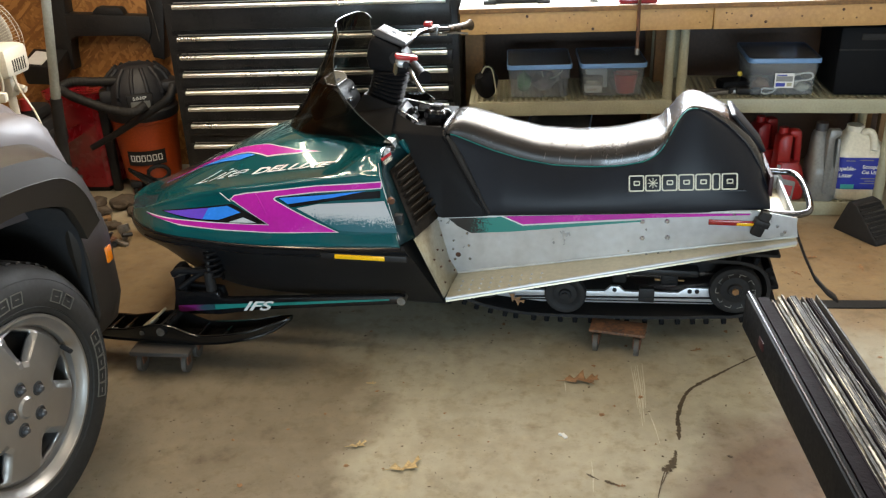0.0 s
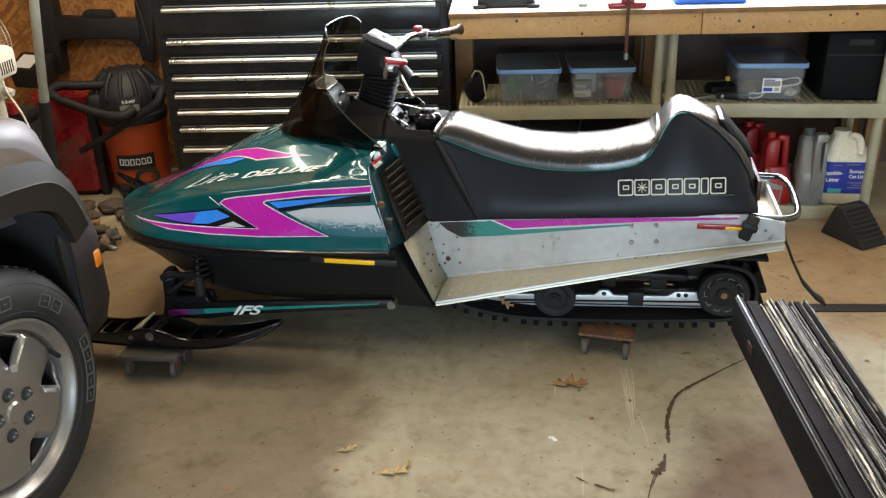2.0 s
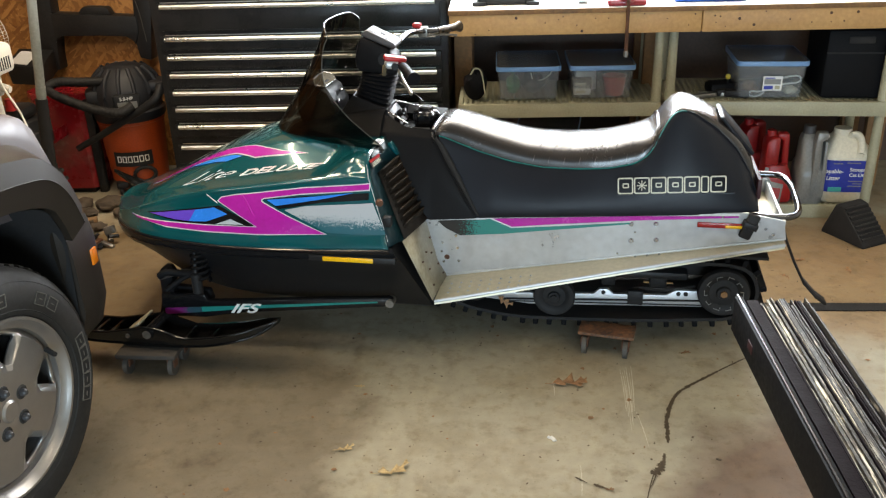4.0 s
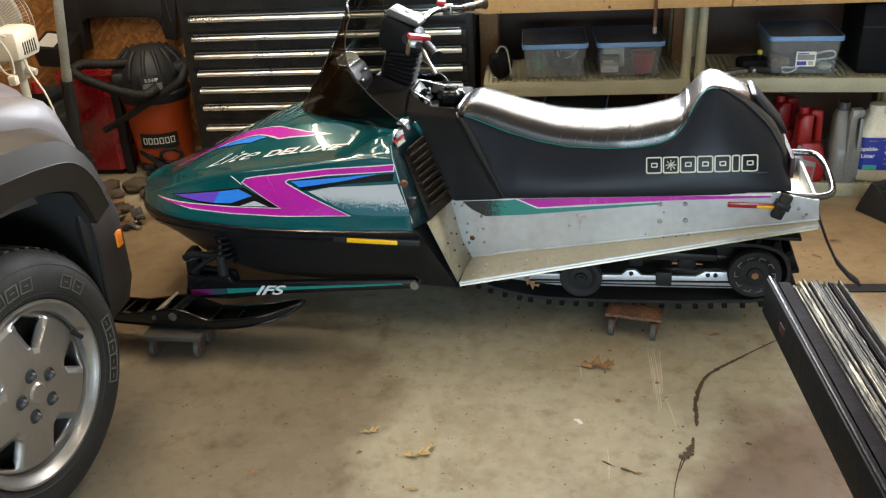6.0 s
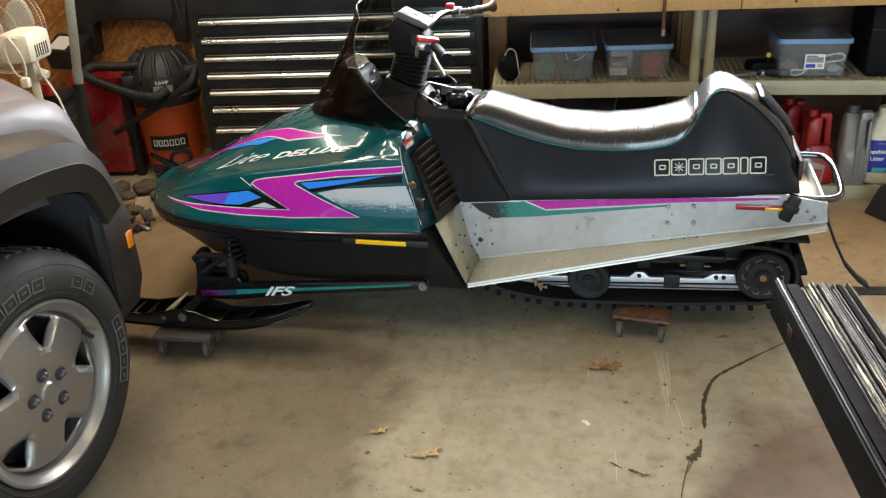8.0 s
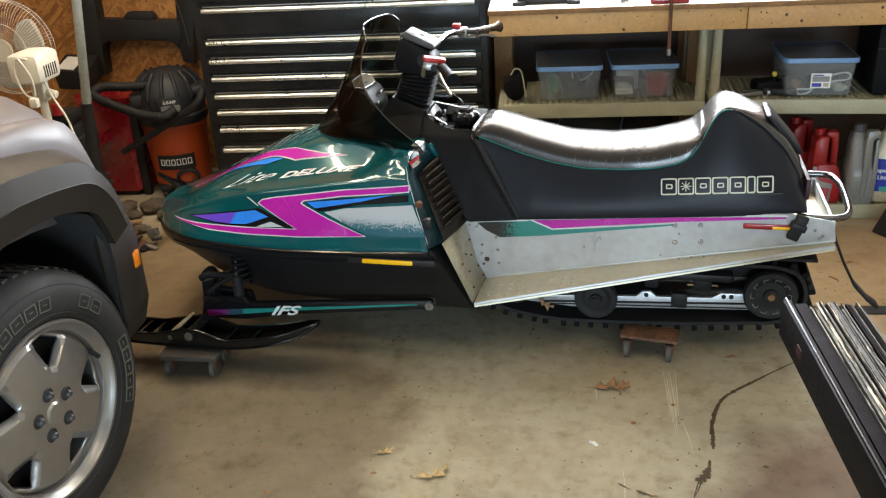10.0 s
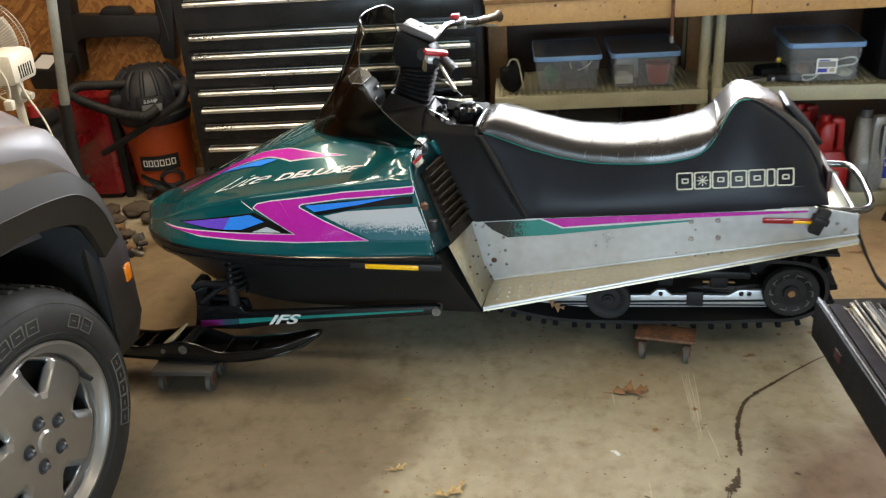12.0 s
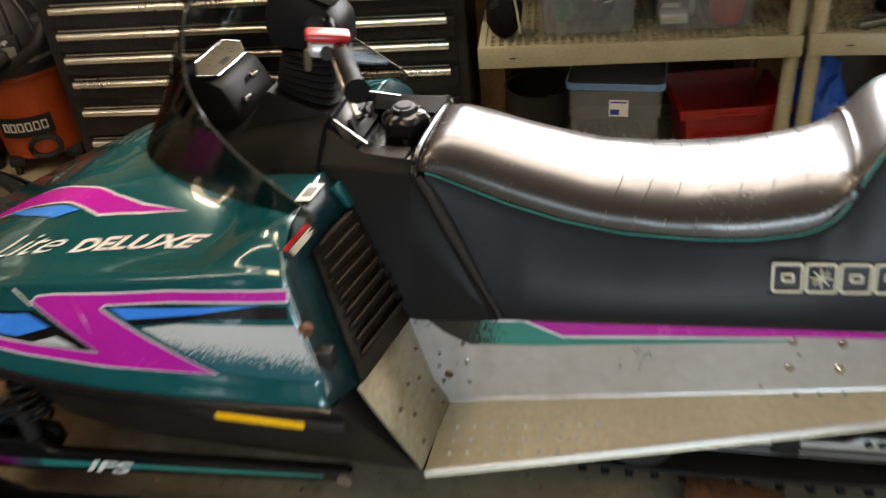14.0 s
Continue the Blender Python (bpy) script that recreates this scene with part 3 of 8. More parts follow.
part("reflector_backing", boxes(((-0.42, -0.477, 0.405), (-0.12, -0.445, 0.427), 0.003)), "black", sled)

# windshield
SHIELD_EDGE = [(0.74, -0.165), (0.78, -0.208), (0.823, -0.275), (0.898, -0.346), (0.94, -0.382), (1.005, -0.398), (1.076, -0.394), (1.118, -0.388), (1.16, -0.373)]
SHIELD_FRONT = [(0.70, -0.69), (0.794, -0.625), (0.868, -0.572), (0.931, -0.533), (0.992, -0.496), (1.052, -0.460), (1.16, -0.42)]


SHIELD_HALF = [(-0.1, 0.318), (0.0, 0.31), (0.25, 0.298), (0.5, 0.275), (1.0, 0.195), (1.1, 0.18)]


def shield_at(u, v):
    a = abs(u)
    z = 0.745 + 0.377 * v
    c, e = soft_at(z, SHIELD_FRONT, 0.03), soft_at(z, SHIELD_EDGE, 0.03)
    return Vector((c + (e - c) * a ** 2.3, u * soft_at(v, SHIELD_HALF, 0.1), z - 0.034 * a ** 8 * v ** 8))


rows_up = [[shield_at(-1 + 2 * i / 32, j / 24) for i in range(33)] for j in range(25)]
shield = part("windshield", loft(rows_up[9:], False, False), "smoke", sled, "smoke-tinted curved plastic windshield", 80)
part("dark_band", loft(rows_up[:10], False, False), "smoke_dark", shield, "darker tinted foot of the windshield", 80)
edge = [shield_at(-1, j / 24) for j in range(25)] + [shield_at(-1 + 2 * i / 32, 1) for i in range(1, 33)] + [shield_at(1, 1 - j / 24) for j in range(1, 25)]
part("edge_trim", tube(bmesh.new(), edge, 0.0019, 8, 0), "edge", shield, "polished edge of the windshield")

# tunnel and running boards
def board_z(x):
    return 0.24 + 0.178 * x


for sgn in (-1, 1):
    y = sgn * 0.2
    poly = [(-0.115, 0.43), (-0.06, 0.466), (0.10, 0.479), (0.64, 0.516), (1.0, 0.533), (1.13, 0.512), (1.142, 0.445), (1.02, board_z(1.02)), (0.0, board_z(0.0)), (-0.04, 0.30)]
    part("tunnel_side", prism(poly, y - 0.003, y + 0.003), "alu", sled, "brushed bare aluminium tunnel side")
    xs = [-0.01 + 1.145 * i / 12 for i in range(13)]
    top = []
    for x in xs:
        out = 0.393 - 0.155 * max(0, x) / 1.1
        z = board_z(x)
        top.append([Vector((x, sgn * 0.2, z + 0.002)), Vector((x, sgn * out, z + 0.002)), Vector((x, sgn * (out + 0.006), z - 0.014)), Vector((x, sgn * (out - 0.002), z - 0.014)), Vector((x, sgn * (out - 0.004), z - 0.002)), Vector((x, sgn * 0.2, z - 0.002))])
    board = part("running_board", loft(top), "alu_dirty", sled, "dirty aluminium running board with a rolled edge")
    part("rolled_edge", tube(bmesh.new(), [(x, sgn * (0.396 - 0.155 * max(0, x) / 1.1), board_z(x) - 0.002) for x in xs], 0.006, 8, 0), "alu", board)
    part("bend", tube(bmesh.new(), [(x, sgn * 0.204, board_z(x) + 0.005) for x in xs], 0.005, 8, 0), "alu", board, "bright bend at the foot of the tunnel side")
    # foot well, up to the louvred panel
    well = [[Vector(p) for p in ((-0.072, sgn * 0.2, 0.458), (-0.088, sgn * 0.32, 0.464), (-0.102, sgn * 0.425, 0.470))],
            [Vector(p) for p in ((-0.034, sgn * 0.2, 0.30), (-0.045, sgn * 0.32, 0.32), (-0.056, sgn * 0.412, 0.352))],
            [Vector(p) for p in ((0.0, sgn * 0.2, 0.24), (-0.01, sgn * 0.3, 0.24), (-0.015, sgn * 0.393, 0.24))]]
    ob = part("foot_well", loft(well, False, False), "well", sled, "scuffed aluminium foot well")
    so = ob.modifiers.new("thick", "SOLIDIFY")
    so.thickness = 0.004
part("tunnel_top", boxes(((-0.1, -0.198, 0.455), (1.13, 0.198, 0.463))), "alu_dirty", sled)

# seat
PIPE = [(-0.048, 0.749), (-0.017, 0.742), (0.116, 0.694), (0.222, 0.666), (0.333, 0.65), (0.458, 0.651), (0.562, 0.659), (0.641, 0.677), (0.692, 0.714), (0.721, 0.777), (0.746, 0.828), (0.775, 0.851), (0.82, 0.845), (0.90, 0.791), (0.968, 0.724), (1.026, 0.628), (1.045, 0.556)]
CROWN = [(-0.03, 0.79), (0.0, 0.80), (0.05, 0.79), (0.158, 0.757), (0.279, 0.728), (0.419, 0.722), (0.555, 0.735), (0.68, 0.768), (0.715, 0.80), (0.742, 0.840), (0.775, 0.868), (0.82, 0.862), (0.906, 0.824), (0.986, 0.758), (1.03, 0.69), (1.052, 0.56)]


def seat_w(x):
    return 0.208 - 0.03 * max(0, (x - 0.8) / 0.25) ** 2


def top_w(x):
    k = min(1.0, max(0.0, (x - 0.66) / 0.11))
    return 0.128 + 0.032 * min(1.0, max(0.0, x / 0.5)) - 0.045 * k * k * (3 - 2 * k)


def base_z(x):
    return 0.468 + 0.062 * min(1, max(0, x))


def seat_y(x, z):
    """Half width of the seat's leaning side at x and height z."""
    zb, zp = base_z(x), soft_at(x, PIPE, 0.012)
    t = min(1.0, max(0.0, (z - zb) / (zp - zb)))
    return seat_w(x) + (top_w(x) - seat_w(x)) * t ** 1.25 + 0.012 * math.sin(math.pi * t ** 0.7) * min(1.0, max(0.0, x / 0.16)) * (1 - 0.6 * max(0.0, x - 0.6))


seat_x = [-0.03 + 1.08 * i / 90 for i in range(91)]
side, cap = [], []
for x in seat_x:
    w, zp, zc, zb = seat_w(x), soft_at(x, PIPE, 0.012), soft_at(x, CROWN, 0.012) - 0.006, base_z(x)
    zc = max(zc, zp + 0.004)
    wt = top_w(x)
    near = [(-seat_y(x, z), z) for z in [zb + (zp - zb) * t for t in (0.0, 0.03, 0.10, 0.22, 0.36, 0.50, 0.64, 0.78, 0.90, 0.97)]] + [(-wt + 0.004, zp)]
    side.append([Vector((x, y, z)) for y, z in near + [(-y, z) for y, z in reversed(near)]])
    d = zc - zp
    crown = [(-wt * math.cos(a) ** 0.62, zp + d * math.sin(a) ** 0.74) for a in [math.pi / 2 * k / 10 for k in range(10)]] + [(0, zc)]
    sag = 0.0045 * max(0.0, 1 - abs(x - 0.46) / 0.20)
    cap.append([Vector((x, y + 0.003 * (y < 0) - 0.003 * (y > 0), z + sag * noise.noise(Vector((x * 16, y * 14, 3.0))) * min(1.0, (z - zp) / 0.012))) for y, z in crown + [(-y, z) for y, z in reversed(crown[:-1])]])
first = cap[0]
for dx, f in ((-0.010, 0.72), (-0.017, 0.35), (-0.019, 0.0)):
    cap.insert(0, [Vector((p.x + dx, p.y * (0.97 + 0.03 * f), first[0].z + (p.z - first[0].z) * f)) for p in first])
part("seat_side", loft(side), "seat_side", sled, "black vinyl seat side", 50)
seat = part("seat", loft(cap, False, False), "seat_top", sled, "shiny black padded vinyl seat with quilted creases", 60)
PIPED = [(x, -top_w(x) - 0.001, soft_at(x, PIPE, 0.012)) for x in seat_x if x < 0.80]
part("piping", tube(bmesh.new(), PIPED, 0.0018, 6, 0), "teal_plain", seat, "thin teal piping")
part("piping", tube(bmesh.new(), [(x, -y, z) for x, y, z in PIPED], 0.0018, 6, 0), "teal_plain", seat, "thin teal piping")
part("piping", tube(bmesh.new(), [(x, -top_w(x) - 0.001, soft_at(x, PIPE, 0.012)) for x in seat_x if x > 0.80], 0.003, 6, 0), "seat_side", seat, "black seam")

# quilted creases across the seat: dark tubes put their shade in, pale ones are stitching
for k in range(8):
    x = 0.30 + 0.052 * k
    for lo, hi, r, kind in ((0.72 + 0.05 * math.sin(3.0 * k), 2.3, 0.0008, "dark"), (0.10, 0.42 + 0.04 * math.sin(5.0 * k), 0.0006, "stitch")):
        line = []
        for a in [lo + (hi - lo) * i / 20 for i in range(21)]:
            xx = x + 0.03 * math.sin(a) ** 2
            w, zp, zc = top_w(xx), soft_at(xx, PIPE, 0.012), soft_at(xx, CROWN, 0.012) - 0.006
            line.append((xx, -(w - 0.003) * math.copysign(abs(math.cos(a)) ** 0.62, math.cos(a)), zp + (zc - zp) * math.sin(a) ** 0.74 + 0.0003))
        part("crease_shade" if kind == "dark" else "stitching", tube(bmesh.new(), line, lambda t, r=r: r * (0.35 + 0.65 * math.sin(math.pi * (0.08 + 0.84 * t))), 5, 0), kind, seat)

line = []
for a in [math.pi * i / 24 for i in range(25)]:
    xx = 0.70 + 0.012 * math.sin(a)
    w, zp, zc = top_w(xx), soft_at(xx, PIPE, 0.012), soft_at(xx, CROWN, 0.012) - 0.006
    line.append((xx, -(w - 0.003) * math.copysign(abs(math.cos(a)) ** 0.62, math.cos(a)), zp + (zc - zp) * abs(math.sin(a)) ** 0.74 + 0.0004))
part("lip", tube(bmesh.new(), line, 0.0055, 8, 0), "seat_top", seat, "raised edge of the cushion")
# dark tube beside the lip, coloured as the shade in the fold
part("crease_shade", tube(bmesh.new(), [(x + 0.009, y, z + 0.004) for x, y, z in line], 0.0035, 6, 0), "dark", seat, "dark tube as the shade at the foot of the backrest")

# cream block emblem on the seat side
EMBLEM = Matrix.Translation((0.590, -0.2045, 0.583)) @ pose(0, 0, 0, 0, -3.4, 0.6) @ pose(0, 0, 0, -11.5, 0, 0)
bm = boxes(((-0.004, -0.0005, -0.006), (0.375, 0.004, -0.003)))
bmesh.ops.transform(bm, matrix=EMBLEM, verts=bm.verts)
emblem = part("emblem", bm, "seat_side", sled, "cream outlined block emblem on the seat side")


def rim_of(bm, x0, x1, z0, z1, t, lift, r=0.006):
    """A flat rounded frame of width t."""
    def ring(a, b, c, d, q):
        return [(cx + q * math.cos(g), cz + q * math.sin(g)) for cx, cz, g0 in ((b - q, d - q, 0), (a + q, d - q, 90), (a + q, c + q, 180), (b - q, c + q, 270)) for g in (radians(g0), radians(g0 + 45), radians(g0 + 90))]
    outer, inner = ring(x0, x1, z0, z1, r), ring(x0 + t, x1 - t, z0 + t, z1 - t, max(0.001, r - t * 0.6))
    rings = [[bm.verts.new((x, y, z)) for x, z in pts] for pts, y in ((outer, 0.0), (outer, -lift), (inner, -lift), (inner, 0.0))]
    skin(bm, rings)


for k in range(7):
    x0 = 0.0535 * k - (0.024 if k == 6 else 0)
    x1 = x0 + (0.051 if k != 5 else 0.026)
    bm = bmesh.new()
    rim_of(bm, x0, x1, 0.0, 0.055, 0.0042, 0.003)
    if k == 1:
        for ang in range(0, 180, 45):
            box(bm, (-0.017, -0.0015, -0.0013), (0.017, 0.0015, 0.0013), 0, Matrix.Translation(((x0 + x1) / 2, -0.002, 0.0275)) @ pose(0, 0, 0, 0, ang, 0))
    elif k != 5:
        rim_of(bm, x0 + 0.016, x1 - 0.014, 0.020, 0.036, 0.0036, 0.003, 0.003)
    bmesh.ops.transform(bm, matrix=EMBLEM, verts=bm.verts)
    part("emblem_block", bm, "cream", emblem)
part("back_pad", prism([(0.905, 0.822), (0.922, 0.824), (1.032, 0.70), (1.02, 0.69)], -0.09, 0.09, 0.008), "seat_side", sled, "black vinyl pad behind the seat hump")
part("tail_cover", boxes(((1.044, -0.13, 0.555), (1.058, 0.13, 0.625), 0.004)), "dim_red", sled, "red tail light lens")

# graphics on the hood
LOOK = {
    "magenta": [(-0.211, 0.659), (-0.443, 0.635), (-0.7, 0.594), (-0.748, 0.583), (-0.76, 0.572), (-0.609, 0.5), (-0.827, 0.488), (-1.025, 0.479), (-1.147, 0.477), (-0.972, 0.468), (-0.804, 0.47), (-0.605, 0.477), (-0.363, 0.493), (-0.502, 0.544), (-0.594, 0.582), (-0.596, 0.588), (-0.585, 0.595), (-0.445, 0.618), (-0.212, 0.642)],
}


FLASH = [(-1.20, -0.03), (-1.05, -0.05), (-0.96, -0.075), (-0.868, -0.106), (-0.762, -0.155), (-0.696, -0.178), (-0.641, -0.206), (-0.568, -0.231), (-0.475, -0.244), (-0.565, -0.243), (-0.673, -0.236), (-0.764, -0.192), (-0.842, -0.166), (-0.95, -0.125), (-1.05, -0.09), (-1.2, -0.045)]
BLUE_FLASH = [(-1.022, -0.103), (-0.863, -0.171), (-0.761, -0.203), (-0.727, -0.219), (-0.795, -0.221), (-0.91, -0.174)]


def widened(poly, d):
    out, n = [], len(poly)
    area = sum(poly[i][0] * poly[(i + 1) % n][1] - poly[(i + 1) % n][0] * poly[i][1] for i in range(n))
    sg = 1 if area > 0 else -1
    for i in range(n):
        (ax, ay), (bx, by), (cx, cy) = poly[i - 1], poly[i], poly[(i + 1) % n]
        n1, n2 = Vector((by - ay, ax - bx)).normalized() * sg, Vector((cy - by, bx - cx)).normalized() * sg
        m = n1 + n2
        m = m.normalized() * min(2.2, 1 / max(0.3, (m.length / 2))) if m.length > 0.1 else n1
        out.append((bx + m.x * d, by + m.y * d))
    return out


decal("graphic_outline", widened(LOOK["magenta"], 0.0032), "white_vinyl", 0.0012, "pale outline of the graphic")
decal("graphic", LOOK["magenta"], "magenta", 0.0022, "magenta zigzag graphic")


def hood_top(x, y, out):
    """The near half of the hood's upper face at x and y."""
    return hood_out(*seek(x, y, 1, 0.46 * math.pi / 2, 1.56), out)


def top_decal(name, poly, material, out, label):
    bm = flat_poly(poly, 0.02)
    for v in bm.verts:
        v.co = hood_top(v.co.x, v.co.y, out)
    part(name, bm, material, hood, label, 80)


top_decal("graphic_outline", widened(FLASH, 0.004), "white_vinyl", 0.0012, "pale outline of the graphic")
top_decal("graphic", FLASH, "magenta", 0.0022, "magenta flash along the top of the hood")
decal("graphic", [(-1.049, 0.499), (-0.917, 0.523), (-0.852, 0.534), (-0.876, 0.495), (-0.937, 0.494)], "purple", 0.0022, "purple wedge graphic")
decal("graphic", [(-0.852, 0.534), (-0.775, 0.549), (-0.722, 0.532), (-0.807, 0.501), (-0.876, 0.495)], "blue", 0.0022, "blue wedge graphic")
decal("graphic", [(-0.769, 0.496), (-0.711, 0.517), (-0.66, 0.503)], "grey_vinyl", 0.0022, "grey sliver graphic")
decal("graphic", [(-0.575, 0.59), (-0.444, 0.606), (-0.263, 0.63), (-0.381, 0.603), (-0.541, 0.573)], "blue", 0.0022, "blue sliver graphic")
top_decal("graphic", BLUE_FLASH, "blue", 0.0024, "blue flash under the magenta one")
decal("graphic_shadow", widened([(-0.575, 0.59), (-0.444, 0.606), (-0.216, 0.628), (-0.216, 0.614), (-0.381, 0.597), (-0.529, 0.567)], 0.004), "black_gloss", 0.0006, "black edging of the blue graphic")
decal("graphic_shadow", [(-1.067, 0.499), (-0.907, 0.529), (-0.758, 0.557), (-0.604, 0.502), (-0.723, 0.49), (-0.899, 0.487)], "black_gloss", 0.0006, "black edging of the blue graphic")


def speckled(axis="Z", lo=0.500, hi=0.575, c0=(0.004, 0.09, 0.12), c1=(0.42, 0.45, 0.48)):
    """Vinyl that breaks up into specks of a second colour along one axis."""
    m = bpy.data.materials.new("speckled_grey_vinyl")
    m.use_nodes = True
    n, l = m.node_tree.nodes, m.node_tree.links
    b = n["Principled BSDF"]
    tc, sx, no, ad, st, mx = n.new("ShaderNodeTexCoord"), n.new("ShaderNodeSeparateXYZ"), n.new("ShaderNodeTexNoise"), n.new("ShaderNodeMath"), n.new("ShaderNodeMapRange"), n.new("ShaderNodeMix")
    l.new(tc.outputs["Object"], sx.inputs[0])
    l.new(tc.outputs["Object"], no.inputs["Vector"])
    no.inputs["Scale"].default_value, no.inputs["Detail"].default_value = 260, 2
    ramp = n.new("ShaderNodeMapRange")
    ramp.inputs["From Min"].default_value, ramp.inputs["From Max"].default_value = lo, hi
    ramp.inputs["To Min"].default_value, ramp.inputs["To Max"].default_value = -0.30, 0.35
    l.new(sx.outputs[axis], ramp.inputs["Value"])
    ad.operation = "ADD"
    l.new(ramp.outputs["Result"], ad.inputs[0])
    l.new(no.outputs["Fac"], ad.inputs[1])
    st.inputs["From Min"].default_value, st.inputs["From Max"].default_value = 0.47, 0.55
    l.new(ad.outputs[0], st.inputs["Value"])
    mx.data_type = "RGBA"
    mx.inputs["A"].default_value, mx.inputs["B"].default_value = (*c0, 1), (*c1, 1)
    l.new(st.outputs["Result"], mx.inputs["Factor"])
    l.new(mx.outputs["Result"], b.inputs["Base Color"])
    b.inputs["Roughness"].default_value, b.inputs["Coat Weight"].default_value = 0.35, 0.5
    return m


M["speckled"] = speckled()
M["specked_stripe"] = speckled("X", 0.02, 0.16, (0.010, 0.010, 0.011), (0.01, 0.20, 0.18))
decal("graphic", [(-0.509, 0.562), (-0.431, 0.58), (-0.198, 0.601), (-0.152, 0.502), (-0.272, 0.497), (-0.355, 0.498)], "speckled", 0.0018, "grey panel fading into teal specks")


def hood_words(text, low_left, low_right, top_right, top_left, shear, bold):
    """Words laid on the hood's upper face between four corners in x, y."""
    bm = letters(text, 1.0, shear, bold)
    lo, hi = min(v.co.x for v in bm.verts), max(v.co.x for v in bm.verts)
    bot, top = min(v.co.y for v in bm.verts), max(v.co.y for v in bm.verts)
    bmesh.ops.triangulate(bm, faces=bm.faces)
    bmesh.ops.subdivide_edges(bm, edges=bm.edges, cuts=1)
    a, b, c, d = (Vector(p) for p in (low_left, low_right, top_right, top_left))
    for v in bm.verts:
        t, u = (v.co.x - lo) / (hi - lo), (v.co.y - bot) / (top - bot)
        p = a.lerp(b, t).lerp(d.lerp(c, t), u)
        v.co = hood_top(p.x, p.y, 0.0025)
    part("lettering", bm, "white_vinyl", hood, "pale lettering on the hood", 80)


hood_words("Lite", (-0.957, -0.272), (-0.735, -0.302), (-0.728, -0.262), (-0.940, -0.225), 0.95, -0.004)
hood_words("DELUXE", (-0.714, -0.306), (-0.414, -0.322), (-0.397, -0.292), (-0.711, -0.279), 0.42, 0.03)
part("pinstripe", tube(bmesh.new(), [hood_side(-0.228 + 0.083 * i / 14, 0.712 - 0.23 * i / 14, 0.0005) for i in range(15)], 0.0011, 6, 0), "white_vinyl", hood, "pale pinstripe")
part("pinstripe", tube(bmesh.new(), [hood_side(-0.809 + 0.045 * i / 8, 0.587 - 0.023 * i / 8, 0.0005) for i in range(9)], 0.0015, 6, 0), "white_vinyl", hood, "pale pinstripe")

part("front_bumper", tube(bmesh.new(), [(-1.17, -0.27, 0.375), (-1.235, -0.19, 0.372), (-1.285, -0.09, 0.375), (-1.295, 0, 0.377), (-1.285, 0.09, 0.375), (-1.235, 0.19, 0.372), (-1.17, 0.27, 0.375)], 0.007, 10), "black", sled, "black tubular front bumper")

# shroud, dash and console
SHROUD_TOP = [(-0.60, 0.722), (-0.42, 0.752), (-0.26, 0.755), (-0.05, 0.745), (0.112, 0.482)]
SHROUD_LOW = [(-0.60, 0.70), (-0.5, 0.66), (-0.22, 0.60), (-0.10, 0.52), (-0.06, 0.462), (0.10, 0.474), (0.112, 0.476)]
MID = 0.03


def shroud_y(z):
    return 0.215 - 0.085 * min(1.0, max(0.0, (z - 0.465) / 0.275)) ** 1.25


secs = []
for x in (-0.60, -0.52, -0.42, -0.34, -0.27, -0.25, -0.245, -0.20, -0.155, -0.11, -0.075, -0.062, -0.052, -0.04, -0.02, 0.0, 0.02, 0.045, 0.075, 0.112):
    zf, zb = lerp_at(x, SHROUD_TOP), lerp_at(x, SHROUD_LOW)
    open_top = -0.249 < x < -0.06
    ye = lerp_at(x, [(-0.27, 0.05), (-0.246, 0.058), (-0.155, 0.104), (-0.06, 0.112)]) if x < -0.05 else shroud_y(zf) - 0.02
    zt = lerp_at(x, [(-0.60, 0.735), (-0.34, 0.80), (-0.246, 0.80), (-0.155, 0.768), (-0.06, 0.762)]) if x < -0.05 else zf + 0.004
    deep = 0.055 if open_top else 0.0
    drop = min(0.014, 0.3 * (zf - zb))
    half = [(-shroud_y(zb), zb), (-shroud_y(0.5 * (zb + zf)), 0.5 * (zb + zf)), (-shroud_y(zf - drop), zf - drop), (-shroud_y(zf) + 0.004, zf - 0.002), (-shroud_y(zf) + 0.012, zf + 0.003), (-ye, max(zt, zf + 0.003)), (-ye + 0.004, max(zt, zf + 0.003) - deep)]
    far = [(2 * MID - y if k > 4 else -y, z) for k, (y, z) in enumerate(half)]
    secs.append([Vector((x, y, z)) for y, z in half + far[::-1]])
shroud = part("shroud", loft(secs), "shroud", sled, "charcoal plastic shroud ahead of the seat", 35)
SEAM = [(-0.050, 0.738), (-0.030, 0.715), (0.0, 0.668), (0.03, 0.62), (0.07, 0.553), (0.110, 0.486)]
part("shroud_seam", tube(bmesh.new(), [(x + 0.008, -shroud_y(z) - 0.003, z) for x, z in SEAM], lambda t: 0.005 + 0.006 * math.sin(math.pi * min(1.0, t * 1.1 + 0.05)), 10), "dark", shroud, "dark groove between the shroud and the seat")
part("shroud_edge", tube(bmesh.new(), [(x - 0.006, -shroud_y(z) - 0.002, z) for x, z in SEAM], 0.005, 8), "shroud", shroud)
part("rear_rim", tube(bmesh.new(), [(-0.045, 0.172, 0.738), (-0.050, 0.13, 0.755), (-0.054, 0.03, 0.760), (-0.056, -0.06, 0.759), (-0.056, -0.10, 0.751), (-0.053, -0.120, 0.738), (-0.048, -0.130, 0.718)], 0.009, 12), "black_gloss", shroud, "shiny rounded rim against the seat")
